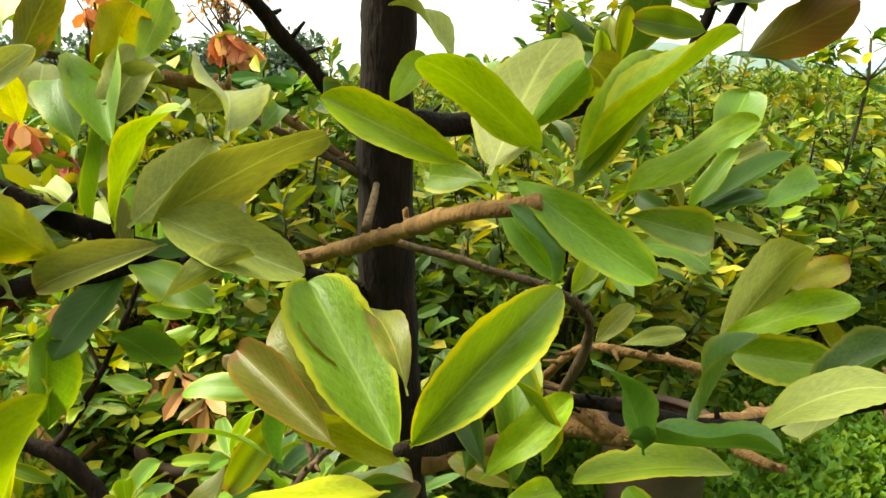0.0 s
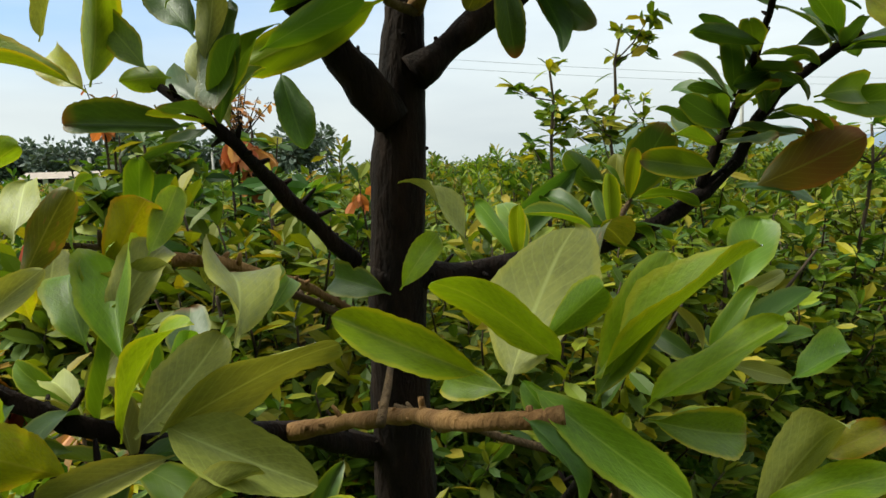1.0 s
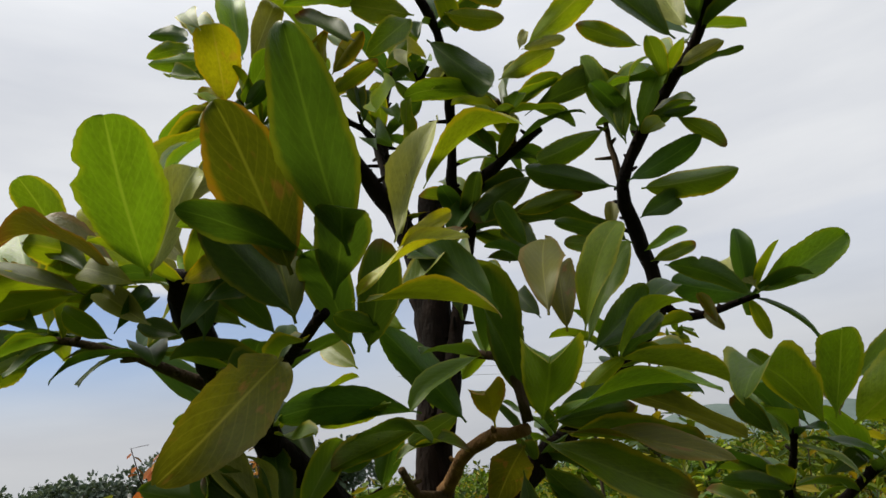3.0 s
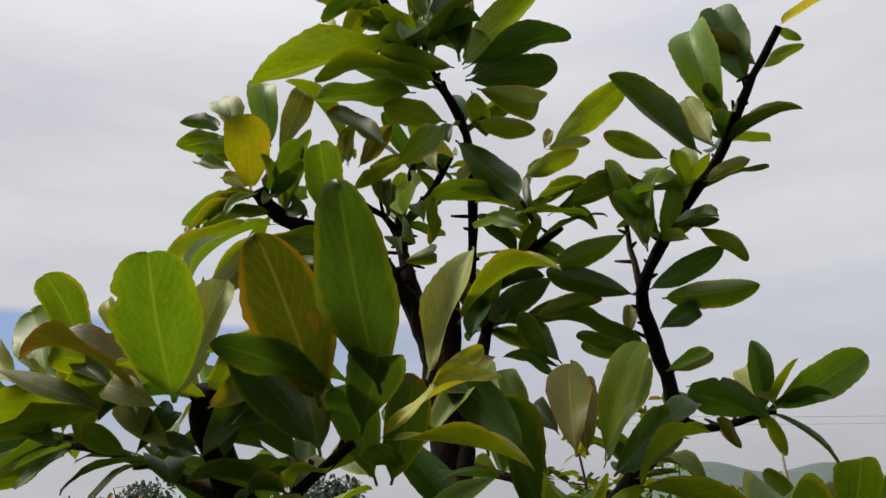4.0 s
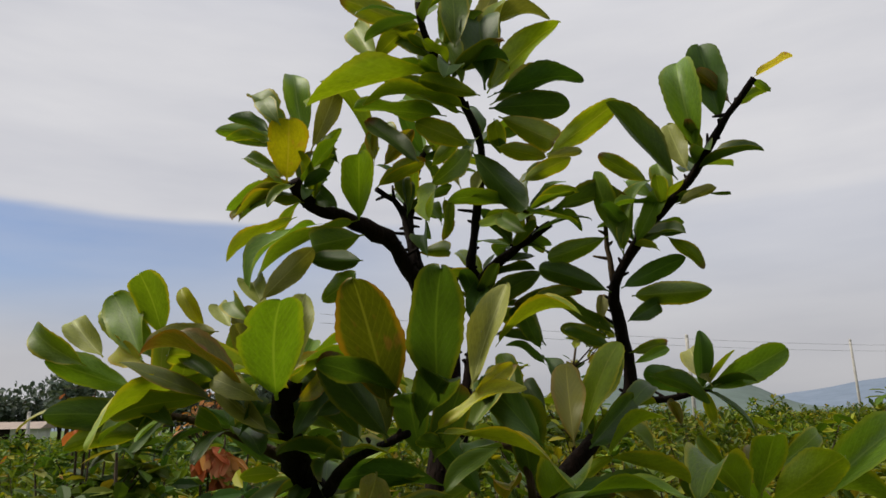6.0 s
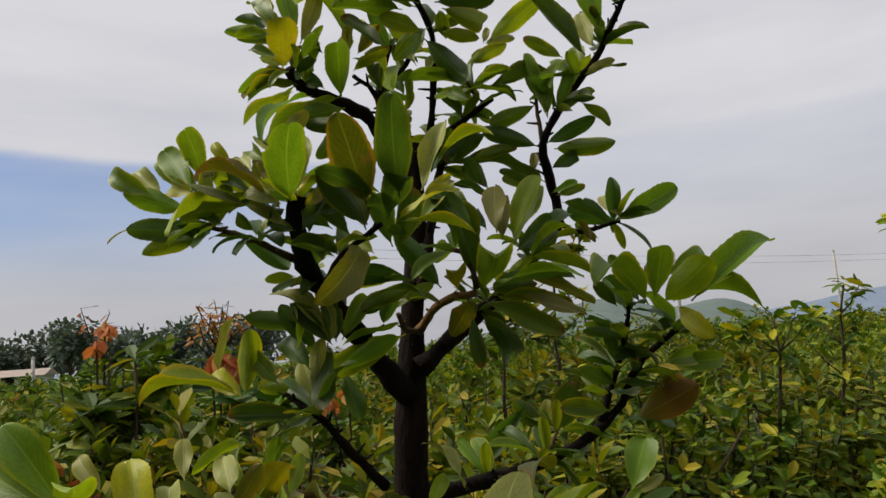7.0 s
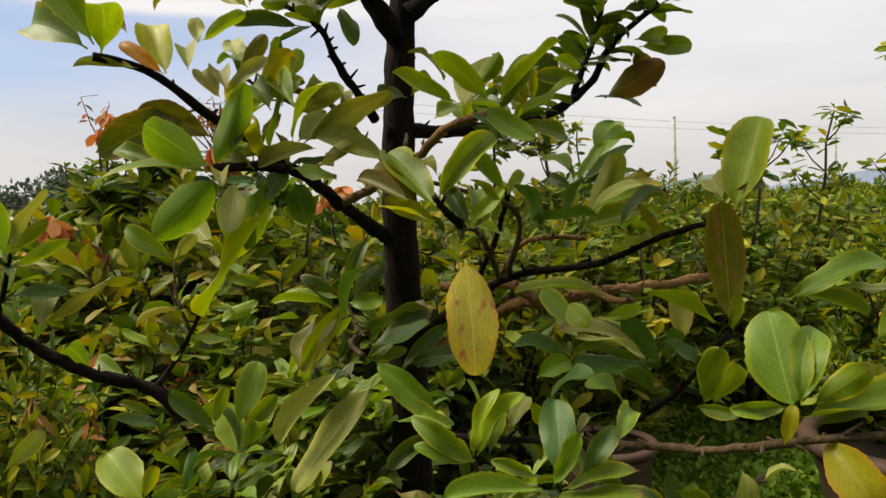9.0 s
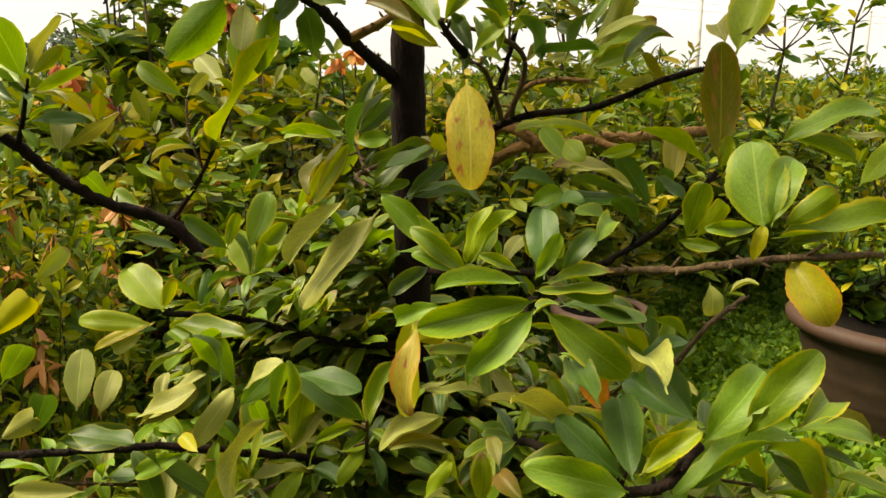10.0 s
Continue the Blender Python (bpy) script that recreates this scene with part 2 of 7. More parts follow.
SHOOT_RED = foliage_material("young_red_leaves", [(0.0, (0.09, 0.085, 0.014)), (0.4, (0.26, 0.11, 0.034)), (1.0, (0.46, 0.20, 0.10))])
YOUNG = foliage_material("young_orange_leaves", [(0.0, (0.14, 0.070, 0.016)), (0.35, (0.38, 0.095, 0.032)), (0.75, (0.50, 0.17, 0.080)), (1.0, (0.44, 0.25, 0.07))], 0.3)
GRASS = foliage_material("weed_leaves", [(0.0, (0.038, 0.09, 0.005)), (0.5, (0.08, 0.155, 0.007)), (1.0, (0.14, 0.205, 0.010))])
# distance haze is mixed into the far trees' leaf colours
FAR_TREE = foliage_material("far_tree_hazed_leaves", [(0.0, (0.045, 0.068, 0.055)), (1.0, (0.080, 0.108, 0.080))], 0.15)


def plain_material(name, a, b, scale, rough=0.8, bump_by=0.3, deep=0.01):
    m, n, l, p = mat(name)
    place = n.new("ShaderNodeTexCoord").outputs["Object"]
    one, two = noisy(n, l, place, scale, 5.0, 0.6), noisy(n, l, place, scale * 7, 4.0, 0.6)
    col = mixed(n, l, ranged(n, l, one, 0.3, 0.7), a, b)
    col = mixed(n, l, ranged(n, l, two, 0.4, 0.8, 0.0, 0.5), col, tuple(x * 0.6 for x in a))
    l.new(col, p.inputs["Base Color"])
    p.inputs["Roughness"].default_value = rough
    p.inputs["Specular IOR Level"].default_value = 0.12 if rough > 0.9 else 0.35
    bump = n.new("ShaderNodeBump")
    bump.inputs["Strength"].default_value, bump.inputs["Distance"].default_value = bump_by, deep
    l.new(two, bump.inputs["Height"])
    l.new(bump.outputs[0], p.inputs["Normal"])
    return m


TURF = plain_material("turf", (0.05, 0.085, 0.012), (0.085, 0.13, 0.018), 4.0, 0.9, 0.6, 0.03)
RIM = plain_material("brown_clay_rim", (0.026, 0.012, 0.006), (0.052, 0.024, 0.011), 9.0, 0.7, 0.3, 0.004)
POT = plain_material("glazed_clay", (0.024, 0.014, 0.008), (0.046, 0.028, 0.015), 9.0, 0.62, 0.25, 0.004)
# soil blackened to stand for shade inside the pots; shed windows share it
SOIL_SHADE = plain_material("soil_and_shade", (0.006, 0.005, 0.004), (0.018, 0.014, 0.010), 30.0, 0.95, 0.8, 0.01)
# hill colours carry the air's haze, bluer on the far range
HILL_NEAR = plain_material("wooded_hill_hazed", (0.080, 0.108, 0.100), (0.105, 0.135, 0.122), 0.01, 0.95, 0.0)
HILL_FAR = plain_material("hill_haze_blue", (0.12, 0.155, 0.21), (0.145, 0.18, 0.235), 0.004, 0.95, 0.0)
CONCRETE = plain_material("weathered_concrete", (0.26, 0.25, 0.23), (0.40, 0.39, 0.36), 6.0, 0.85)
WHITEWASH = plain_material("whitewash", (0.40, 0.40, 0.39), (0.52, 0.52, 0.50), 1.5, 0.8)
ROOFING = plain_material("roof_sheet", (0.20, 0.16, 0.14), (0.30, 0.24, 0.20), 1.5, 0.7)
WIRE = plain_material("dark_wire", (0.18, 0.18, 0.18), (0.26, 0.26, 0.26), 4.0, 0.6)


# ---- building helpers ----
def mesh_of(name, verts, faces, material, smooth=True, uvs=None):
    me = bpy.data.meshes.new(name)
    me.from_pydata([tuple(v) for v in verts], [], faces)
    if uvs is not None:
        layer = me.uv_layers.new(name="UVMap")
        for loop in me.loops:
            layer.data[loop.index].uv = uvs[loop.vertex_index]
    if smooth:
        me.polygons.foreach_set("use_smooth", [True] * len(me.polygons))
    me.materials.append(material)
    me.update()
    return me


def child(name, me, parent, label=""):
    ob = new(name, me)
    ob.parent = parent
    if label:
        tagged(ob, label)
    return ob


def tube(points, radii, sides=8, rough=0.0, seed=0):
    """Vertices and faces of a tapering, slightly uneven round branch through the points, closed at both ends."""
    rng = random.Random(seed)
    pts = [Vector(p) for p in points]
    verts, faces = [], []
    side = None
    for i, p in enumerate(pts):
        way = (pts[min(i + 1, len(pts) - 1)] - pts[max(i - 1, 0)]).normalized()
        if side is None:
            side = way.orthogonal().normalized()
        side = (side - way * side.dot(way)).normalized()
        up = way.cross(side)
        for k in range(sides):
            a = 2 * math.pi * k / sides
            r = radii[i] * (1 + rough * rng.uniform(-1, 1))
            verts.append(p + (side * math.cos(a) + up * math.sin(a)) * r)
    for i in range(len(pts) - 1):
        for k in range(sides):
            a, b = i * sides + k, i * sides + (k + 1) % sides
            faces.append((a, b, b + sides, a + sides))
    verts += [pts[0], pts[-1]]
    last = (len(pts) - 1) * sides
    for k in range(sides):
        faces.append((len(verts) - 2, (k + 1) % sides, k))
        faces.append((len(verts) - 1, last + k, last + (k + 1) % sides))
    return verts, faces


def smoothed(points, step):
    """Points along a Catmull-Rom curve through the given ones, about step apart."""
    p = [Vector(q) for q in points]
    p = [p[0] * 2 - p[1]] + p + [p[-1] * 2 - p[-2]]
    out = []
    for i in range(1, len(p) - 2):
        n = max(2, int((p[i + 1] - p[i]).length / step))
        for k in range(n):
            t = k / n
            out.append(0.5 * (2 * p[i] + (p[i + 1] - p[i - 1]) * t + (2 * p[i - 1] - 5 * p[i] + 4 * p[i + 1] - p[i + 2]) * t * t + (3 * p[i] - p[i - 1] - 3 * p[i + 1] + p[i + 2]) * t ** 3))
    return out + [p[-2]]


def joined(parts):
    verts, faces = [], []
    for v, f in parts:
        k = len(verts)
        verts += v
        faces += [tuple(i + k for i in q) for q in f]
    return verts, faces


def turned(profile, sides=40, oval=1.0):
    """A solid of revolution about z from (radius, height) pairs."""
    verts, faces = [], []
    for r, z in profile:
        verts += [(r * math.cos(2 * math.pi * k / sides), r * oval * math.sin(2 * math.pi * k / sides), z) for k in range(sides)]
    for i in range(len(profile) - 1):
        for k in range(sides):
            a, b = i * sides + k, i * sides + (k + 1) % sides
            faces.append((a, b, b + sides, a + sides))
    return verts, faces


def box(x0, y0, z0, x1, y1, z1):
    v = [(x, y, z) for z in (z0, z1) for y in (y0, y1) for x in (x0, x1)]
    return v, [(0, 2, 3, 1), (4, 5, 7, 6), (0, 1, 5, 4), (2, 6, 7, 3), (0, 4, 6, 2), (1, 3, 7, 5)]


# ---- leaf blades of the tree in front ----
def blade(seed, rows=30, form=""):
    """A unit leaf blade along y, its face to z: (verts, faces, uvs). Spatulate with a blunt tip and fine teeth, a stalk, arched, folded along the midrib, wavy."""
    rng = random.Random(seed)
    arch, fold, wave, twist = rng.uniform(-0.03, 0.14), rng.uniform(0.10, 0.34), rng.uniform(0.01, 0.05), rng.uniform(-0.5, 0.5)
    wide_at, taper, blunt, phase = rng.uniform(0.50, 0.63), rng.uniform(0.58, 0.82), rng.uniform(1.9, 2.6), rng.uniform(0, 6)
    cup, tipped, bent = rng.uniform(-0.25, 0.35), rng.uniform(-0.06, 0.2), rng.uniform(-0.06, 0.06)
    if form:
        wide_at, taper, blunt = {"round": (0.60, 0.56, 2.7), "pointed": (0.44, 0.70, 1.75), "oval": (0.47, 0.60, 2.1)}[form]
        arch, twist, tipped = arch * 0.5, twist * 0.4, tipped * 0.4
    bitten, bite_at = rng.random() < 0.18 and rows > 20, rng.uniform(0.4, 0.85)
    verts, faces, uvs = [], [], []
    across = (-1.0, -0.72, -0.36, 0.0, 0.36, 0.72, 1.0)
    for i in range(rows + 1):
        y = 0.5 - 0.5 * math.cos(math.pi * (0.06 + 0.94 * i / rows)) if i else 0.0
        s = max(0.0, (y - 0.06) / 0.94)
        if s < wide_at:
            half = 0.5 * math.sin(math.pi / 2 * s / wide_at) ** taper
        else:
            half = 0.5 * math.sqrt(max(0.0, 1 - ((s - wide_at) / (1 - wide_at)) ** blunt))
        half = max(half, 0.03 if y < 0.5 else 0.012)
        tooth = 0.018 * (-1) ** i if rows > 20 and s > 0.25 else 0.0
        ang = twist * (y - 0.3)
        for a in across:
            x = a * half * (1 + tooth * abs(a) ** 3 + 0.035 * math.sin(15 * y + phase + 2 * a))
            if bitten and a > 0:
                x *= 1 - 0.3 * math.exp(-((y - bite_at) / 0.035) ** 2)
            z = arch * 4 * y * (1 - y) - tipped * max(0.0, y - 0.7) ** 2 * 6 + fold * abs(x) * 0.8 - cup * x * x
            z += wave * math.sin(9 * y + phase + (1.5 if a > 0 else 0)) * a * a * (1 if s > 0 else 0)
            x, z = x * math.cos(ang) - z * 0.5 * math.sin(ang), z + x * math.sin(ang) * 0.45
            verts.append((x + bent * math.sin(math.pi * y), y, z))
            uvs.append((0.5 + 0.5 * a, y))
    m = len(across)
    for i in range(rows):
        for k in range(m - 1):
            faces.append((i * m + k, i * m + k + 1, (i + 1) * m + k + 1, (i + 1) * m + k))
    return verts, faces, uvs


BLADES = {}


def blade_mesh(shape, tint):
    """Blades of one shape and tint share a mesh; shapes from 20 on are broad and round, from 30 on pointed at both ends, from 40 on oval."""
    if (shape, tint) not in BLADES:
        v, f, u = blade(100 + shape, 30, ("", "", "round", "pointed", "oval")[shape // 10])
        BLADES[shape, tint] = mesh_of("leaf_blade", v, f, LEAF[tint], True, u)
    return BLADES[shape, tint]


def leaf_pose(base, tip, width, roll):
    """The pose of a leaf from its stalk's end to its tip; roll turns its face about that line, from facing up as far as it can."""
    axis = tip - base
    size = axis.length
    axis = axis / size
    up = Vector((0, 0, 1)) - axis * axis.z
    if up.length < 0.15:
        up = Vector((0, -1, 0)) + axis * axis.y
    up.normalize()
    face = up * math.cos(radians(roll)) + axis.cross(up) * math.sin(radians(roll))
    side = axis.cross(face)
    m = Matrix.Identity(4)
    for r in range(3):
        m[r][0], m[r][1], m[r][2], m[r][3] = side[r] * width * 0.86, axis[r] * size, face[r] * size, base[r]
    return m


tree = tagged(new("potted_tree"), "small broad-leaved tree with dark bark and glossy green and yellowing leaves", "tree")
tree.location = (-0.01, 0.62, 0.34)
HOME = Vector(tree.location)
counter = [0]
DROP = []


def drops(leaf, m):
    """Rain drops that cling to a leaf: one at its tip and three on the blade."""
    if not DROP:
        v, f = turned([(0.0, -0.55), (0.5, -0.45), (0.85, -0.2), (1.0, 0.1), (0.85, 0.5), (0.5, 0.75), (0.0, 0.85)], 12)
        DROP.append(mesh_of("water_drop", v, f, WATER))
    rng = random.Random(counter[0])
    up = Vector((m[0][2], m[1][2], m[2][2])).normalized()
    for spot, size in ((30 * 7 + 3, 0.0007), (rng.randrange(14, 27) * 7 + 2, 0.0008), (rng.randrange(12, 27) * 7 + 4, 0.0007), (rng.randrange(14, 27) * 7 + 5, 0.0006)):
        drop = child("water_drop", DROP[0], tree)
        drop.matrix_basis = Matrix.Translation(m @ leaf.data.vertices[spot].co + up * size * 0.3) @ up.to_track_quat("Z", "Y").to_matrix().to_4x4() @ Matrix.Diagonal((size, size, size * 0.8, 1))


def leaves(rows):
    """Leaf after leaf: stalk end, tip, width, roll, tint."""
    for bx, by, bz, tx, ty, tz, width, roll, tint in rows:
        counter[0] += 1
        ob = child("leaf", blade_mesh(counter[0] * 7 % 16 if len(tint) < 2 else counter[0] % 4 + {"o": 20, "e": 30, "v": 40}[tint[1]], tint[0]), tree)
        m = ob.matrix_basis = leaf_pose(Vector((bx, by, bz)) - HOME, Vector((tx, ty, tz)) - HOME, width, roll)
        if counter[0] % 8 == 0:
            drops(ob, m)


REST = {}


def inner_leaf(base, tip, width, roll, tint):
    """One of the many leaves inside and low in the crown, kept for one joined mesh."""
    counter[0] += 1
    v, f, u = blade(200 + counter[0] % 40, 9)
    m = leaf_pose(base - HOME, tip - HOME, width, roll)
    verts, faces, uvs = REST.setdefault(tint, ([], [], []))
    k = len(verts)
    verts += [tuple(m @ Vector(p)) for p in v]
    faces += [tuple(i + k for i in q) for q in f]
    uvs += u


def more_leaves(rows):
    for bx, by, bz, tx, ty, tz, width, roll, tint in rows:
        inner_leaf(Vector((bx, by, bz)), Vector((tx, ty, tz)), width, roll, tint)


def whorl(rng, at, way, count, size, tints, flat=0.5):
    """A tuft of leaves round the end of a twig that points along way."""
    way = way.normalized()
    start = rng.uniform(0, 6.28)
    for i in range(count):
        side = way.orthogonal().normalized()
        side.rotate(Matrix.Rotation(start + i * 2.4, 3, way))
        d = (side * rng.uniform(0.6, 1.1) + way * rng.uniform(0.2, 1.0) * flat + Vector((0, 0, rng.uniform(-0.3, 0.25)))).normalized()
        long = size * rng.uniform(0.65, 1.2)
        foot = at - way * rng.uniform(0, 0.012)
        inner_leaf(foot, foot + d * long, long * rng.uniform(0.30, 0.42), rng.uniform(-30, 30), rng.choice(tints))


LINES = []


def limb(name, r0, r1, points):
    """A branch from r0 to r1 thick, with short spurs and leaf scars along it."""
    counter[0] += 1
    rng = random.Random(counter[0])
    if name not in ("tan", "bare"):
        LINES.append((r0, [Vector(p) for p in points]))
    line = [p - HOME for p in smoothed(points, 0.012)]
    if name == "trunk":
        reach = [min(18, i, len(line) - 1 - i) for i in range(len(line))]
        line = [sum(line[i - w:i + w + 1], Vector()) / (2 * w + 1) for i, w in enumerate(reach)]
    n = len(line)
    radii = [(r0 + (r1 - r0) * (i / (n - 1)) ** 0.8) * (1 + (0.02 if name == "trunk" else 0.08) * math.sin(i * 0.9 + counter[0]) + (0.02 if name == "trunk" else 0.08) * rng.uniform(-1, 1)) for i in range(n)]
    if name == "trunk":
        # thick up to the fork, slimmer above it
        radii = [float(np.interp(p.z + HOME.z, (0.34, 1.0, 1.25, 1.35, 1.42, 1.68), (0.031, 0.0262, 0.0215, 0.0200, 0.0150, 0.0112))) * (1 + 0.03 * math.sin(i * 0.9)) for i, p in enumerate(line)]
    line = [p + Vector((rng.uniform(-1, 1), rng.uniform(-1, 1), rng.uniform(-1, 1))) * r1 * (0.06 if name == "trunk" else 0.3) for p in line]
    bits = [tube(line, radii, 10, 0.025 if name == "trunk" else 0.06, counter[0])]
    for i in range(2, n - 1):
        if rng.random() < (0.4 if name == "trunk" else 0.9):
            away = Vector((rng.uniform(-1, 1), rng.uniform(-1, 1), rng.uniform(-0.2, 1))).normalized()
            long = rng.uniform(0.001, 0.006) if name == "trunk" or rng.random() < 0.62 else rng.uniform(0.006, 0.018)
            bits.append(tube([line[i], line[i] + away * (radii[i] + long * 0.5), line[i] + away * (radii[i] + long)], [0.0022, 0.0017, 0.0011], 5))
    v, f = joined(bits)
    bark = TAN if name == "tan" else BARK if r0 > 0.0045 else TWIG
    return child(name if name == "trunk" else "branch", mesh_of("branch", v, f, bark), tree)


# ---- ground ----
def ground_sheet():
    n, verts, faces = 60, [], []
    for j in range(n + 1):
        for i in range(n + 1):
            u, v = i / n * 2 - 1, j / n * 2 - 1
            x, y = math.copysign(abs(u) ** 4, u) * 2500 + u * 14, math.copysign(abs(v) ** 4, v) * 2500 + v * 14
            z = 0.03 * noise.noise(Vector((x, y, 0)) * 0.8) if abs(x) + abs(y) < 40 else 0.0
            verts.append((x, y, z))
    for j in range(n):
        for i in range(n):
            a = j * (n + 1) + i
            faces.append((a, a + 1, a + n + 2, a + n + 1))
    ob = new("ground", mesh_of("ground", verts, faces, TURF))
    return tagged(ob, "low green turf and weeds between the pots", "ground", kind="structure")


ground_sheet()


def scatter_mesh(name, spots, size, material, droop=0.25, slim=0.42, seed=0):
    """Small folded leaves, six corners each, at the spots: (place, direction)."""
    rng = np.random.default_rng(seed)
    p = np.array([s[0] for s in spots], float)
    d = np.array([s[1] for s in spots], float)
    d /= np.linalg.norm(d, axis=1)[:, None]
    k = len(p)
    size = size * rng.uniform(0.6, 1.25, k)[:, None]
    up = rng.normal(0, 0.55, (k, 3)) + (0, 0, 1)
    side = np.cross(d, up)
    side /= np.linalg.norm(side, axis=1)[:, None]
    face = np.cross(side, d)
    half = side * size * slim * 0.5
    mid1, mid2 = p + d * size * 0.36, p + d * size * 0.74
    bend = face * size * droop
    corner = np.stack([p, mid1 + half * 0.8 + bend * 0.25, mid2 + half * 0.9 + bend * 0.1, p + d * size - bend * 0.3, mid2 - half * 0.9 + bend * 0.1, mid1 - half * 0.8 + bend * 0.25, mid1 + bend * 0.05, mid2 - bend * 0.1], 1).reshape(-1, 3)
    quads = np.array([(0, 1, 6, 6), (0, 6, 5, 5), (1, 2, 7, 6), (6, 7, 4, 5), (2, 3, 7, 7), (7, 3, 4, 4)])
    faces = []
    for i in range(k):
        for q in quads:
            f = [int(8 * i + c) for c in q]
            faces.append(f[:3] if f[2] == f[3] else f)
    return mesh_of(name, corner.tolist(), faces, material, False)


def grass_patch():
    rng = np.random.default_rng(5)
    spots = []
    for _ in range(44000):
        x, y = (rng.uniform(0.1, 2.8), rng.uniform(1.1, 3.6)) if rng.random() < 0.45 else (rng.uniform(-3.5, 3.5), rng.uniform(-1.8, 4.2))
        a = rng.uniform(0, 6.28)
        spots.append(((x, y, 0.0), (0.6 * math.cos(a), 0.6 * math.sin(a), rng.uniform(0.3, 1.2))))
    me = scatter_mesh("turf_leaves", spots, 0.05, GRASS, 0.3, 0.55, 3)
    tagged(new("grass", me), "bright green low weeds and grass on the ground", "grass", kind="stuff")


grass_patch()


# ---- pots ----
def pot(name, x, y, top, r, label, tall=0.26):
    thing = tagged(new(name), label, "plant pot")
    thing.location = (x, y, top - tall)
    thick = min(0.034, r * 0.09 + 0.004)
    side = [(0.0, 0.0), (r * 0.68, 0.0), (r * 0.72, 0.02)]
    for i in range(13):
        t = i / 12
        side.append((r * (0.72 + 0.22 * t ** 0.7) + 0.003 * math.sin(i * 2.2), 0.02 + (tall - 0.075) * t))
    v, f = turned(side + [(r * 0.90, tall - 0.05), (r * 0.88, tall - 0.08)])
    child("pot_wall", mesh_of("pot_wall", v, f, POT), thing)
    v, f = turned([(r * 0.89, tall - 0.05)] + [(r * 0.97 + thick * math.cos(a), tall - 0.03 + thick * 0.85 * math.sin(a)) for a in (-2.2, -1.6, -1.0, -0.4, 0.2, 0.8, 1.4, 2.0, 2.6, 3.1)] + [(r * 0.90, tall - 0.03), (r * 0.88, tall - 0.06)])
    child("rim", mesh_of("rim", v, f, RIM), thing, "thick rounded brown rim")
    # soil runs up the inner wall, so its near-black paints the inside shade
    v, f = turned([(0.0, tall - 0.115), (r * 0.5, tall - 0.11), (r * 0.8, tall - 0.09), (r * 0.895, tall - 0.045)], 30)
    child("soil", mesh_of("soil", v, f, SOIL_SHADE), thing, "potting soil, blackened for the shade inside the pot")
    return thing


for name, x, y, top, r, label in (
    ("plant_pot", -0.01, 0.64, 0.31, 0.2, "brown clay pot that holds the small tree"),
    ("plant_pot", 1.59, 1.71, 0.37, 0.34, "wide brown glazed clay bowl on the grass"),
    ("plant_pot", 0.58, 1.76, 0.41, 0.15, "round brown clay pot, its inside coloured shade-dark"),
    ("plant_pot", -0.60, 1.66, 0.41, 0.15, "tan clay pot among green leaves"),
):
    pot(name, x, y, top, r, label, top)

# ---- the tree: trunk and branches ----
limb("trunk", 0.031, 0.0112, [(-0.010, 0.646, 0.340), (-0.036, 0.632, 0.526), (-0.044, 0.612, 0.850), (-0.046, 0.607, 1.018), (-0.054, 0.586, 1.170), (-0.052, 0.556, 1.285), (-0.038, 0.549, 1.370), (-0.028, 0.556, 1.430), (-0.022, 0.574, 1.520), (-0.016, 0.600, 1.640), (-0.014, 0.608, 1.682)])
limb("limb", 0.012, 0.003, [(-0.027, 0.547, 1.378), (0.022, 0.565, 1.418), (0.089, 0.594, 1.468), (0.159, 0.612, 1.535), (0.175, 0.611, 1.562), (0.164, 0.600, 1.617), (0.155, 0.578, 1.657), (0.183, 0.559, 1.707), (0.221, 0.526, 1.753), (0.240, 0.484, 1.792), (0.259, 0.448, 1.826)])
limb("limb", 0.004, 0.002, [(0.155, 0.578, 1.657), (0.153, 0.587, 1.701), (0.153, 0.586, 1.728)])
limb("limb", 0.005, 0.0025, [(0.174, 0.611, 1.560), (0.198, 0.612, 1.542), (0.256, 0.602, 1.553)])
limb("limb", 0.008, 0.0025, [(-0.021, 0.554, 1.463), (0.006, 0.580, 1.589), (0.022, 0.608, 1.664), (0.008, 0.588, 1.678), (0.014, 0.566, 1.734), (0.013, 0.505, 1.770), (0.003, 0.474, 1.791), (-0.023, 0.443, 1.822), (-0.044, 0.413, 1.847), (-0.049, 0.402, 1.869)])
limb("limb", 0.007, 0.004, [(0.007, 0.599, 1.650), (0.027, 0.588, 1.677), (0.051, 0.587, 1.697), (0.093, 0.586, 1.726)])
limb("limb", 0.003, 0.002, [(0.067, 0.587, 1.709), (0.067, 0.566, 1.725), (0.054, 0.536, 1.733)])
limb("limb", 0.0076, 0.0036, [(-0.040, 0.604, 1.660), (-0.057, 0.626, 1.737), (-0.053, 0.615, 1.768), (-0.038, 0.604, 1.815)])
limb("limb", 0.006, 0.003, [(-0.040, 0.604, 1.660), (-0.055, 0.626, 1.748), (-0.029, 0.605, 1.774), (-0.002, 0.584, 1.805)])
limb("limb", 0.0056, 0.003, [(-0.048, 0.600, 1.680), (-0.063, 0.616, 1.751), (-0.089, 0.585, 1.765)])
limb("limb", 0.0125, 0.007, [(-0.022, 0.576, 1.520), (-0.038, 0.602, 1.640), (-0.069, 0.587, 1.702), (-0.110, 0.556, 1.722), (-0.150, 0.536, 1.734), (-0.166, 0.516, 1.750)])
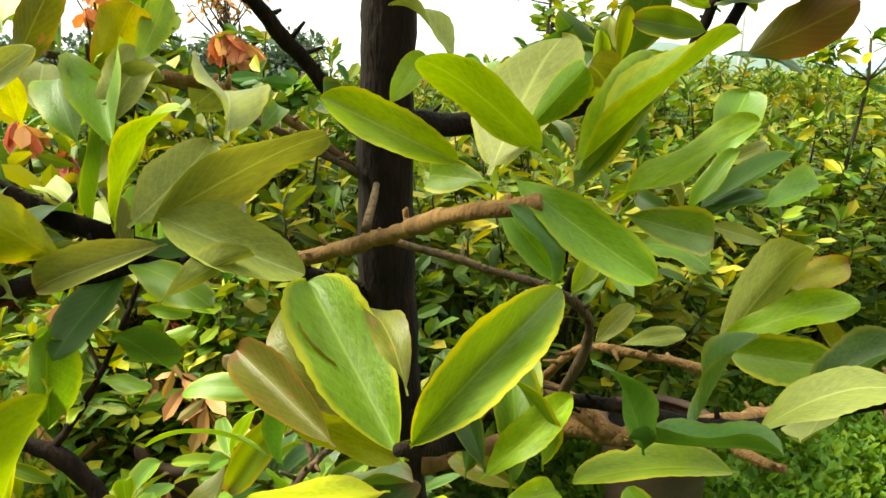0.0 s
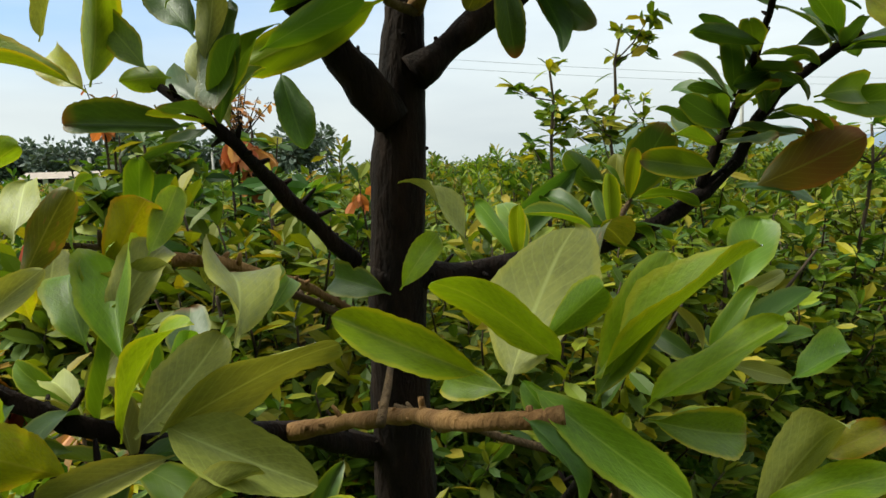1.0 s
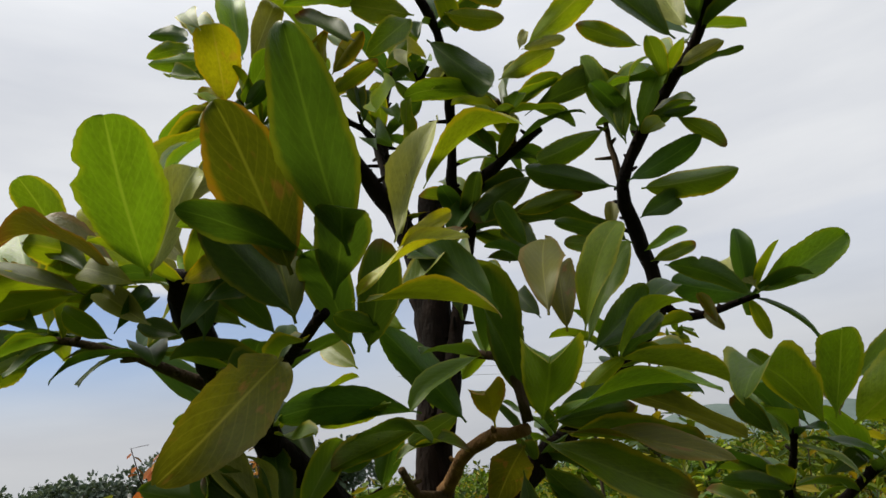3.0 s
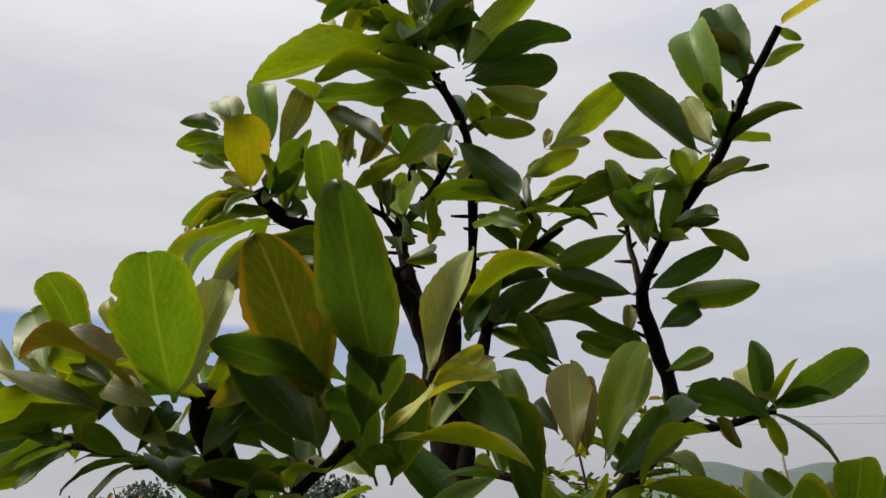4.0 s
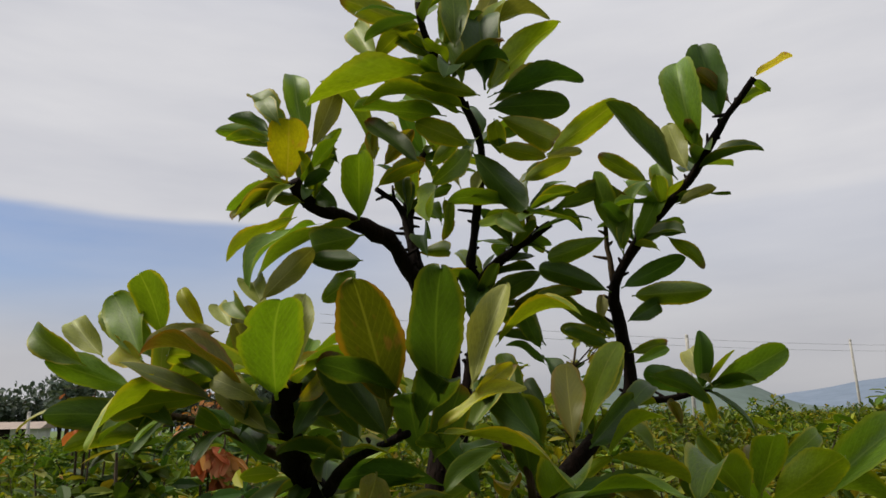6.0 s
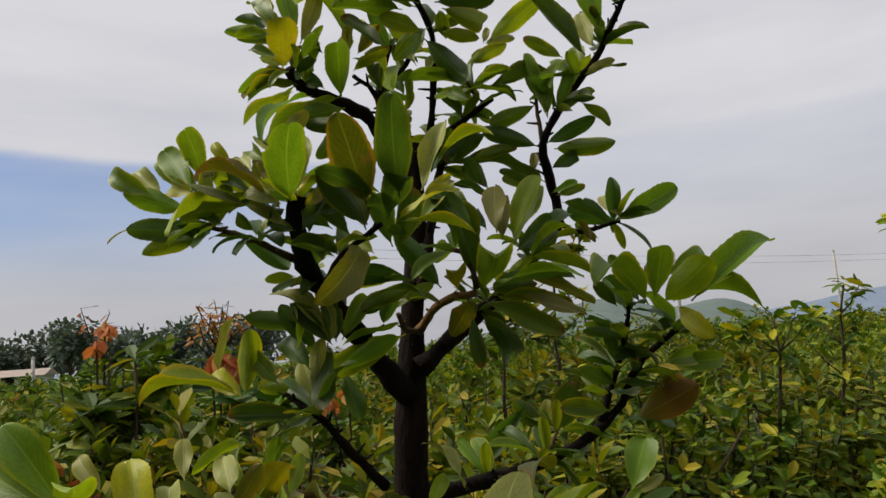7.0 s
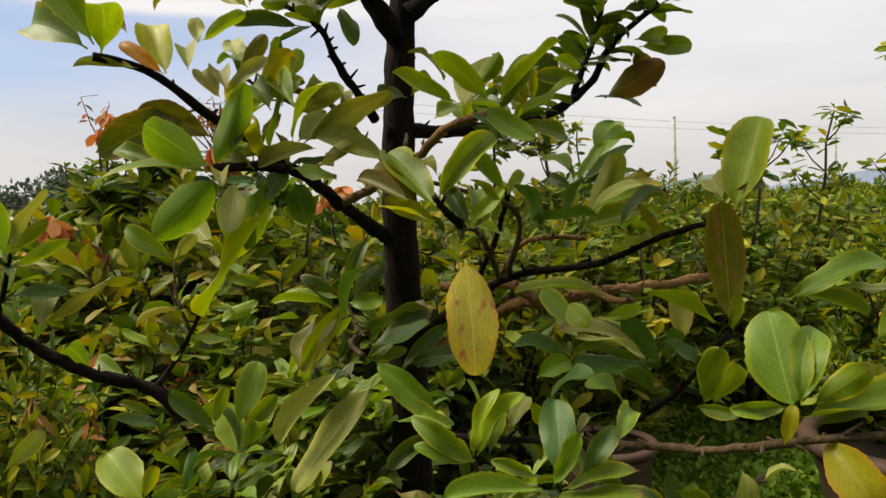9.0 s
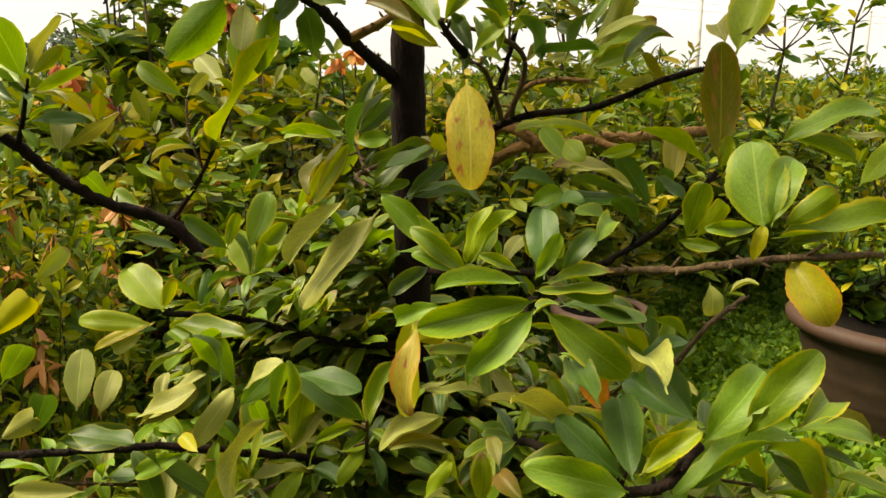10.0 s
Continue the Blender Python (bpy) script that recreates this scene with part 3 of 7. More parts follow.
limb("limb", 0.0145, 0.009, [(-0.046, 0.548, 1.347), (-0.094, 0.516, 1.415), (-0.133, 0.464, 1.474), (-0.148, 0.402, 1.522), (-0.141, 0.361, 1.554)])
limb("limb", 0.005, 0.0025, [(-0.123, 0.434, 1.475), (-0.103, 0.398, 1.499), (-0.062, 0.342, 1.519)])
limb("limb", 0.0045, 0.002, [(-0.152, 0.433, 1.501), (-0.203, 0.412, 1.527), (-0.237, 0.392, 1.536)])
limb("tan", 0.006, 0.004, [(-0.024, 0.550, 1.424), (-0.006, 0.505, 1.447), (0.016, 0.474, 1.456), (0.037, 0.454, 1.456)])
limb("limb", 0.004, 0.0025, [(0.038, 0.454, 1.462), (0.030, 0.453, 1.497), (-0.001, 0.463, 1.514)])
limb("limb", 0.004, 0.0025, [(-0.025, 0.545, 1.422), (-0.042, 0.525, 1.425), (-0.051, 0.505, 1.442)])
limb("limb", 0.012, 0.004, [(-0.063, 0.561, 1.227), (0.042, 0.601, 1.230), (0.162, 0.650, 1.251), (0.240, 0.659, 1.299), (0.283, 0.657, 1.365), (0.344, 0.636, 1.412)])
limb("limb", 0.005, 0.003, [(0.218, 0.659, 1.287), (0.251, 0.647, 1.374), (0.255, 0.595, 1.443)])
limb("limb", 0.004, 0.002, [(0.135, 0.640, 1.251), (0.157, 0.660, 1.278)])
limb("limb", 0.007, 0.003, [(-0.077, 0.561, 1.242), (-0.119, 0.499, 1.301), (-0.136, 0.448, 1.334), (-0.175, 0.457, 1.363)])
limb("limb", 0.0035, 0.002, [(-0.068, 0.562, 1.190), (-0.123, 0.531, 1.226), (-0.180, 0.500, 1.257), (-0.224, 0.420, 1.275)])
limb("limb", 0.011, 0.0045, [(-0.056, 0.606, 1.075), (-0.126, 0.504, 1.131), (-0.155, 0.403, 1.160), (-0.191, 0.333, 1.167), (-0.225, 0.289, 1.163)])
limb("limb", 0.006, 0.004, [(-0.155, 0.403, 1.160), (-0.207, 0.362, 1.196), (-0.254, 0.351, 1.231), (-0.300, 0.340, 1.267), (-0.339, 0.310, 1.275)])
limb("tan", 0.006, 0.0042, [(-0.125, 0.506, 1.131), (-0.078, 0.470, 1.150), (-0.033, 0.410, 1.174), (0.000, 0.322, 1.200), (0.037, 0.302, 1.211)])
limb("limb", 0.0025, 0.002, [(-0.042, 0.362, 1.186), (-0.040, 0.402, 1.203)])
limb("tan", 0.0085, 0.0065, [(-0.025, 0.611, 0.908), (0.097, 0.538, 0.987), (0.133, 0.508, 0.993), (0.204, 0.508, 1.005), (0.279, 0.528, 1.007), (0.376, 0.547, 1.015)])
limb("tan", 0.007, 0.003, [(0.200, 0.508, 1.004), (0.222, 0.468, 0.996), (0.232, 0.448, 1.001)])
limb("limb", 0.007, 0.003, [(-0.034, 0.610, 0.936), (0.076, 0.507, 1.024), (0.180, 0.416, 1.049), (0.243, 0.385, 1.079), (0.316, 0.360, 1.099)])
limb("limb", 0.004, 0.002, [(0.076, 0.507, 1.027), (0.041, 0.405, 1.086), (0.004, 0.305, 1.099)])
limb("limb", 0.005, 0.003, [(0.011, 0.305, 1.100), (-0.008, 0.274, 1.114), (-0.020, 0.244, 1.127)])
limb("limb", 0.004, 0.0025, [(0.084, 0.487, 1.035), (0.088, 0.454, 1.115), (-0.044, 0.463, 1.161)])
limb("limb", 0.006, 0.003, [(-0.039, 0.614, 0.797), (0.135, 0.362, 0.858), (0.201, 0.331, 0.892), (0.233, 0.310, 0.925), (0.280, 0.300, 0.982)])
limb("limb", 0.0042, 0.0032, [(0.135, 0.362, 0.858), (0.198, 0.181, 0.904), (0.246, 0.125, 0.925), (0.341, 0.110, 0.933)])
limb("limb", 0.005, 0.003, [(-0.030, 0.620, 0.591), (0.063, 0.314, 0.778), (0.044, 0.070, 0.909)])
limb("limb", 0.003, 0.002, [(0.047, 0.396, 0.733), (0.003, 0.191, 0.901)])
limb("limb", 0.004, 0.0025, [(0.201, 0.318, 0.662), (0.256, 0.263, 0.807), (0.306, 0.262, 0.854)])
limb("limb", 0.006, 0.004, [(-0.015, 0.645, 0.416), (0.082, 0.419, 0.612), (0.107, 0.014, 0.780), (0.158, 0.013, 0.815)])
limb("bare", 0.0065, 0.0045, [(-0.025, 0.625, 0.418), (-0.179, 0.471, 0.561), (-0.269, 0.399, 0.614), (-0.356, 0.368, 0.640), (-0.506, 0.348, 0.643), (-0.601, 0.338, 0.654)])
limb("limb", 0.007, 0.004, [(-0.039, 0.617, 0.677), (-0.161, 0.567, 0.701), (-0.280, 0.515, 0.754), (-0.363, 0.444, 0.785)])
limb("limb", 0.004, 0.002, [(-0.280, 0.515, 0.754), (-0.261, 0.493, 0.821)])
limb("limb", 0.004, 0.002, [(-0.112, 0.522, 0.532), (-0.100, 0.337, 0.684)])
limb("limb", 0.004, 0.003, [(-0.056, 0.609, 0.970), (-0.115, 0.509, 0.957), (-0.101, 0.429, 0.950)])
limb("limb", 0.003, 0.002, [(-0.105, 0.529, 0.953), (-0.127, 0.568, 1.002)])
limb("bare", 0.014, 0.008, [(-0.070, 0.628, 0.666), (-0.171, 0.658, 0.663), (-0.291, 0.697, 0.686), (-0.358, 0.736, 0.725), (-0.402, 0.754, 0.790), (-0.448, 0.752, 0.849), (-0.539, 0.731, 0.885), (-0.608, 0.700, 0.939), (-0.661, 0.668, 1.000), (-0.711, 0.637, 1.039)])
limb("limb", 0.005, 0.0025, [(-0.448, 0.752, 0.849), (-0.408, 0.771, 0.908), (-0.371, 0.788, 0.983), (-0.344, 0.787, 1.039), (-0.320, 0.785, 1.085)])
limb("limb", 0.005, 0.0025, [(-0.644, 0.679, 0.978), (-0.612, 0.647, 1.032), (-0.581, 0.606, 1.079)])
limb("limb", 0.003, 0.002, [(-0.395, 0.780, 0.936), (-0.417, 0.788, 0.997), (-0.420, 0.796, 1.052)])
limb("tan", 0.008, 0.007, [(0.007, 0.608, 1.011), (0.055, 0.578, 1.001), (0.079, 0.547, 1.019), (0.111, 0.518, 1.007), (0.133, 0.508, 0.995)])
limb("tan", 0.004, 0.003, [(0.070, 0.578, 0.997), (0.093, 0.526, 1.052), (0.109, 0.486, 1.075), (0.136, 0.455, 1.080), (0.171, 0.435, 1.079)])
limb("limb", 0.0046, 0.003, [(0.046, 0.588, 1.003), (0.071, 0.506, 1.075), (0.079, 0.464, 1.122), (0.082, 0.454, 1.140)])
limb("tan", 0.004, 0.003, [(-0.167, 0.440, 1.263), (-0.137, 0.460, 1.254), (-0.122, 0.481, 1.244), (-0.102, 0.531, 1.226), (-0.068, 0.587, 1.186)])
limb("limb", 0.003, 0.002, [(0.106, 0.572, 0.514), (0.208, 0.469, 0.636), (0.247, 0.365, 0.742)])

# ---- the field of bushes behind ----
def bush_parts(seed, height, spread, tufts, per):
    """Stems, leaf spots and young-leaf spots of a bush: twigs end in rosettes of leaves over an uneven dome, with more inside."""
    rng = random.Random(seed)
    stems, spots, young = [], [], []
    lumps = [(rng.uniform(0, 6.28), rng.uniform(0.2, 0.9) * spread, rng.uniform(-0.16, 0.16)) for _ in range(9)]
    for _ in range(9):
        a, out = rng.uniform(0, 6.28), rng.uniform(0.25, 0.85) * spread
        tip = Vector((out * math.cos(a), out * math.sin(a), height * rng.uniform(0.7, 0.95)))
        bow = tip * 0.45 + Vector((rng.gauss(0, 0.03), rng.gauss(0, 0.03), height * 0.08))
        stems.append(tube([(tip.x * 0.2, tip.y * 0.2, 0), bow, tip], [0.013, 0.010, 0.004], 5))
    for s in range(tufts):
        a, out = rng.uniform(0, 2 * math.pi), spread * math.sqrt(rng.random())
        at = Vector((out * math.cos(a), out * math.sin(a), 0))
        top = height * (1.0 - 0.36 * (out / spread) ** 2)
        for la, lr, lh in lumps:
            top += lh * math.exp(-((at.x - lr * math.cos(la)) ** 2 + (at.y - lr * math.sin(la)) ** 2) / 0.03)
        sprout = s % 17 == 0
        at.z = top * (rng.uniform(1.04, 1.20) if sprout else 1.0 - 0.75 * rng.random() ** 1.6)
        way = (at / spread + Vector((rng.gauss(0, 0.35), rng.gauss(0, 0.35), 0.75))).normalized()
        stems.append(tube([at - way * (0.30 if sprout else 0.14), at - way * 0.07 + Vector((0.01, 0, 0)), at], [0.0045, 0.0035, 0.002], 3))
        fresh = rng.random() < 0.08
        turn = rng.uniform(0, 6.28)
        for i in range(per + (6 if sprout else 0)):
            down = i / per * (0.2 if sprout else 0.10)
            side = way.orthogonal().normalized()
            side.rotate(Matrix.Rotation(turn + i * 2.4, 3, way))
            open_by = 0.35 + 0.75 * i / per
            d = side * open_by + way * rng.uniform(0.45, 0.95) + Vector((0, 0, -0.5 * open_by + rng.gauss(0, 0.15)))
            if fresh:
                young.append((tuple(at - way * down), tuple(side + Vector((0, 0, rng.uniform(-1.6, 0.1))))))
            else:
                spots.append((tuple(at - way * down), tuple(d)))
    return stems, spots, young


def kite_mesh(name, spots, size, material, seed):
    """Leaves far off: two facets folded along the midrib."""
    rng = np.random.default_rng(seed)
    p, d = np.array([s[0] for s in spots]), np.array([s[1] for s in spots])
    d /= np.linalg.norm(d, axis=1)[:, None]
    k = len(p)
    size = size * rng.uniform(0.7, 1.3, k)[:, None]
    side = np.cross(d, rng.normal(0, 0.6, (k, 3)) + (0, 0, 1))
    side /= np.linalg.norm(side, axis=1)[:, None]
    lift = np.cross(side, d) * size * 0.1
    mid = p + d * size * 0.58
    corner = np.stack([p, mid + side * size * 0.21 + lift, p + d * size, mid - side * size * 0.21 + lift], 1).reshape(-1, 3)
    faces = [q for i in range(0, 4 * k, 4) for q in ((i, i + 1, i + 2), (i, i + 2, i + 3))]
    return mesh_of(name, corner.tolist(), faces, material, False)


BUSHES, FAR_BUSHES = [], []


def bush_kind(seed, height, spread, tufts, per, size, material, shoot_red=False):
    stems, spots, young = bush_parts(seed, height, spread, tufts, per)
    v, f = joined(stems)
    stem = mesh_of("stem", v, f, STEM)
    if not shoot_red:
        spots, young = spots + young, []
    BUSHES.append((stem, scatter_mesh("foliage", spots, size, material, 0.25, 0.42, seed), scatter_mesh("young_leaves", young, size * 1.15, SHOOT_RED, 0.25, 0.36, seed) if young else None))
    FAR_BUSHES.append((stem, kite_mesh("foliage", spots, size * 1.12, material, seed), kite_mesh("young_leaves", young, size * 1.2, SHOOT_RED, seed) if young else None))


bush_kind(1, 1.26, 0.58, 215, 11, 0.098, FOLIAGE)
bush_kind(2, 1.22, 0.64, 240, 11, 0.088, FOLIAGE_LIGHT)
bush_kind(3, 1.30, 0.60, 240, 11, 0.086, FOLIAGE_LIGHT)
bush_kind(4, 1.26, 0.58, 205, 11, 0.098, FOLIAGE_RED, True)
bush_kind(5, 1.20, 0.54, 205, 11, 0.102, FOLIAGE_DARK)
bush_kind(6, 1.30, 0.62, 215, 11, 0.096, FOLIAGE, True)

WORDS = ["dense dark green bush in a nursery row", "yellow-green leafy bush in a nursery row", "light green leafy bush in a nursery row",
         "green bush with orange-red young leaves", "dark green small-leaved nursery bush", "green bush with a few red young shoots"]


def bush(kind, x, y, turn, size, tall=1.0, base=0.0):
    stem, leaf, red = (BUSHES if 0 < y < 4.6 else FAR_BUSHES)[kind]
    thing = tagged(new("nursery_bush"), WORDS[kind], "bush", "bushes in the nursery field")
    thing.matrix_basis = pose(x, y, base, 0, 0, turn) @ Matrix.Diagonal((size, size, tall, 1))
    tagged(child("stem", stem, thing), kind="stuff")
    tagged(child("foliage", leaf, thing), kind="stuff")
    if red:
        tagged(child("young_foliage", red, thing, "orange-red young leaves"), kind="stuff")


rng = random.Random(11)
y = 2.45
while y < 46:
    grown = 1.0 if y < 11 else 1.7
    x = -(0.72 * y + 1.4) + rng.uniform(-0.3, 0.3)
    while x < 0.86 * y + 1.4:
        left = x < -0.12 * y
        if y < 3.2 and x > 0.3:
            x += 0.8
            continue
        kind = rng.choice((0, 4, 5, 4, 3, 4, 2, 4, 0) if left else (1, 2, 1, 2, 0, 4))
        bush(kind, x + rng.uniform(-0.12, 0.12), y + rng.uniform(-0.2, 0.2), rng.uniform(0, 360), rng.uniform(0.92, 1.2) * grown, rng.uniform(0.74, 1.04) if left else rng.uniform(0.80, 1.0) * min(1.36, (0.80 if x < 0.1 * y else 0.86) + 0.030 * y))
        x += rng.uniform(0.70, 0.90) * (1 + y * 0.02) * grown
    y += (0.80 + y * 0.06) * grown

# the shrub in the wide clay pot on the grass
bush(0, 1.64, 1.78, 20, 0.52, 0.62, 0.31)

# unseen row of tall bushes added behind the camera to block low sky light
for k in range(9):
    bush(rng.choice((0, 4, 0, 5)), -4.4 + 1.1 * k, -2.1 + rng.uniform(-0.2, 0.2), 47 * k, 1.35, 1.75 + 0.2 * rng.random())

# neighbours in the nearest pots, low and open
for kind, x, y, turn, size, tall in ((5, -0.72, 1.8, 30, 0.75, 0.66), (3, -1.6, 1.95, 80, 0.85, 0.84), (4, -0.1, 2.0, 120, 0.75, 0.74), (0, -1.35, 1.35, 50, 0.6, 0.66), (5, -0.95, 1.15, 140, 0.42, 0.66)):
    bush(kind, x, y, turn, size, tall)


# ---- saplings that stand out of the field ----
def sapling(x, y, top, turns, label, material, size):
    rng = random.Random(int(x * 100) + 7)
    thing = tagged(new("sapling"), label, "sapling")
    thing.location = (x, y, 0)
    line = [Vector((0, 0, 0))]
    while line[-1].z < top:
        line.append(line[-1] + Vector((rng.uniform(-0.03, 0.03), rng.uniform(-0.03, 0.03), 0.16)))
    stems = [tube(line, [0.017 * (1 - 0.75 * i / len(line)) for i in range(len(line))], 5)]
    spots = []
    runs = [line]
    for _ in range(turns):
        k = rng.randrange(len(line) * 11 // 20, len(line) - 1)
        a = rng.uniform(0, 6.28)
        end = line[k] + Vector((0.16 * math.cos(a), 0.16 * math.sin(a), rng.uniform(0.04, 0.2)))
        stems.append(tube([line[k], line[k].lerp(end, 0.5) + Vector((0, 0, -0.02)), end], [0.005, 0.004, 0.002], 4))
        runs.append([line[k].lerp(end, t) for t in (0.3, 0.6, 0.8, 1.0)])
    for run in runs:
        for p in run[len(run) // 2:]:
            for i in range(9):
                a = rng.uniform(0, 6.28)
                spots.append((tuple(p + Vector((0, 0, rng.uniform(-0.05, 0.03)))), (math.cos(a), math.sin(a), rng.uniform(-0.6, 0.8))))
    for i, (v, f) in enumerate(stems):
        child("twig" if i else "stem", mesh_of("twig", v, f, STEM), thing)
    tagged(child("foliage", scatter_mesh("sapling_leaves", spots, size, material, 0.25, 0.4, 4), thing), kind="stuff")


for x, y, top, turns, label, material, size in (
    (2.66, 3.2, 2.05, 8, "slim green sapling above the bushes", FOLIAGE, 0.09),
    (2.22, 3.3, 1.44, 3, "thin bare-topped sapling above the bushes", FOLIAGE, 0.09),
    (1.68, 3.0, 1.40, 7, "leafy young shoot above the bushes", FOLIAGE, 0.09),
    (0.73, 3.2, 1.78, 12, "leafy young shoot above the bushes", FOLIAGE, 0.09),
    (0.48, 3.2, 1.60, 6, "leafy young shoot above the bushes", FOLIAGE, 0.09),
    (1.5, 5.0, 1.62, 6, "leafy young shoot above the bushes", FOLIAGE, 0.09),
    (-1.65, 3.6, 1.4, 14, "dark leafy young shoot above the bushes", FOLIAGE_DARK, 0.09),
    (-1.14, 2.65, 1.40, 13, "dark bushy young tree with large leaves", FOLIAGE_DARK, 0.125),
    (-0.52, 2.7, 1.12, 12, "dark bushy young tree with large leaves", FOLIAGE_DARK, 0.125),
    (-0.86, 2.5, 0.96, 10, "dark bushy young tree with large leaves", FOLIAGE_DARK, 0.125),
):
    sapling(x, y, top, turns, label, material, size)


def red_bush(x, y, top, tufts, label, dry=0, size=0.10):
    """A young bush with dark leaves, tufts of drooping orange-red young leaves at (dx, dy, z, count), and dry twigs on top."""
    rng = random.Random(int(-x * 100 + y * 7))
    thing = tagged(new("red_leaved_bush"), label, "bush", "bushes with red young leaves")
    thing.location = (x, y, 0)
    stems, green, red = [], [], []
    for k in range(7):
        a, out = 0.9 * k, rng.uniform(0.05, 0.16)
        tip = Vector((out * math.cos(a), out * math.sin(a), top * rng.uniform(0.72, 0.97)))
        stems.append(tube([(0, 0, 0), tip * 0.5 + Vector((0, 0, 0.05)), tip], [0.012, 0.009, 0.003], 5))
        for t in (0.45, 0.6, 0.7, 0.8, 0.9, 0.98):
            for i in range(7):
                b = rng.uniform(0, 6.28)
                green.append((tuple(tip * t), (math.cos(b), math.sin(b), rng.uniform(-0.5, 0.6))))
    for k in range(dry):
        foot = Vector((rng.gauss(0, 0.03), rng.gauss(0, 0.03), top * 0.93))
        tip = foot + Vector((rng.gauss(0, 0.06), rng.gauss(0, 0.03), rng.uniform(0.10, 0.24)))
        mid = foot.lerp(tip, 0.5) + Vector((rng.gauss(0, 0.015), 0, 0))
        stems.append(tube([foot, mid, tip, tip + Vector((rng.gauss(0, 0.03), 0, rng.uniform(-0.03, 0.02)))], [0.004, 0.003, 0.002, 0.0012], 4))
        for i in range(5):
            b = rng.uniform(0, 6.28)
            red.append((tuple(mid.lerp(tip, rng.random())), (math.cos(b), math.sin(b), rng.uniform(-1.0, 0.3)), 0.45))
    for dx, dy, z, count in tufts:
        at = Vector((dx, dy, z))
        stems.append(tube([(dx * 0.3, dy * 0.3, z * 0.6), at * 0.85 + Vector((0, 0, z * 0.12)), at], [0.006, 0.005, 0.0025], 4))
        for i in range(count + 4):
            b = i * 2.4 + rng.uniform(-0.3, 0.3)
            red.append((tuple(at + Vector((rng.gauss(0, 0.008), rng.gauss(0, 0.008), rng.uniform(-0.02, 0.01)))), (math.cos(b), math.sin(b), rng.uniform(-2.4, -0.6)), 1.0))
    for i, (v, f) in enumerate(stems):
        child("stem" if i < 7 else "twig", mesh_of("twig", v, f, STEM), thing)
    tagged(child("foliage", scatter_mesh("red_bush_leaves", green, 0.095, FOLIAGE_DARK, 0.25, 0.42, 8), thing), kind="stuff")
    young = [r[:2] for r in red if r[2] == 1.0]
    child("young_foliage", scatter_mesh("young_leaves", young, size * 0.85, YOUNG, 0.28, 0.60, 9), thing, "drooping orange-red young leaves")
    if dry:
        tagged(child("dry_foliage", scatter_mesh("dry_leaves", [r[:2] for r in red if r[2] < 1.0], 0.045, SHOOT_RED, 0.3, 0.4, 10), thing, "small dry reddish leaves"), kind="stuff")


red_bush(-0.84, 2.95, 1.56, ((0.02, -0.12, 1.45, 14), (0.09, -0.10, 1.42, 10), (0.05, -0.08, 1.33, 5)), "tall bush with orange-red young leaves and dry reddish top", 22, 0.125)
red_bush(-1.36, 2.95, 1.56, ((0.06, -0.1, 1.62, 5), (0.02, -0.1, 1.54, 3)), "bush with a few orange young leaves and a thin dry twig", 4, 0.075)
red_bush(-0.70, 1.75, 0.55, ((0.03, -0.06, 0.68, 9), (0.22, 0.02, 0.60, 6)), "low potted bush with orange-red young leaves")
red_bush(-0.96, 1.95, 0.52, ((0.0, -0.04, 0.68, 9), (0.07, -0.02, 0.62, 5)), "low bush with drooping pink-red young leaves", 0, 0.075)
red_bush(-1.22, 2.2, 1.00, ((0.0, -0.08, 1.15, 9), (0.13, -0.06, 1.06, 5), (-0.12, -0.08, 1.02, 5)), "bush with many orange-red young leaves")
red_bush(-1.36, 2.1, 0.55, ((0.0, -0.1, 0.72, 6), (0.12, -0.08, 0.70, 5)), "low bush with hanging orange young leaves")
red_bush(-0.28, 3.0, 1.12, ((0.0, -0.1, 1.26, 6), (-0.08, -0.08, 1.22, 4)), "bush with a tuft of orange young leaves", 0, 0.075)
red_bush(1.62, 2.05, 0.56, ((0.0, -0.15, 0.74, 4), (0.22, -0.12, 0.62, 4)), "low bush with a few orange hanging leaves", 0, 0.075)


# ---- far off ----
def far_tree(x, y, high, wide, seed):
    rng = random.Random(seed)
    thing = tagged(new("far_tree"), "broad tree beyond the field, its green greyed for haze", "tree", "far trees beyond the field")
    thing.location = (x, y, 0)
    trunk = [tube([(0, 0, 0), (0.1, 0, high * 0.35), (0, 0.1, high * 0.7)], [0.22, 0.17, 0.08], 6)]
    spots = []
    for _ in range(16):
        a, out, z = rng.uniform(0, 6.28), wide * 0.42 * math.sqrt(rng.random()), high * rng.uniform(0.42, 0.88)
        c = Vector((out * math.cos(a), out * math.sin(a), z))
        trunk.append(tube([(0, 0, z * 0.6), c * 0.6 + Vector((0, 0, z * 0.35)), c], [0.09, 0.06, 0.03], 4))
        r = wide * rng.uniform(0.14, 0.24)
        for _ in range(70):
            d = Vector((rng.gauss(0, 1), rng.gauss(0, 1), rng.gauss(0, 0.8)))
            d.normalize()
            spots.append((tuple(c + d * r * rng.uniform(0.55, 1.0)), tuple(d + Vector((0, 0, rng.uniform(-0.5, 0.3))))))
    v, f = joined(trunk)
    child("trunk", mesh_of("trunk", v, f, STEM), thing)
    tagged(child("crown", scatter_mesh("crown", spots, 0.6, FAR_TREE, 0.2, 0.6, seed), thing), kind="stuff")


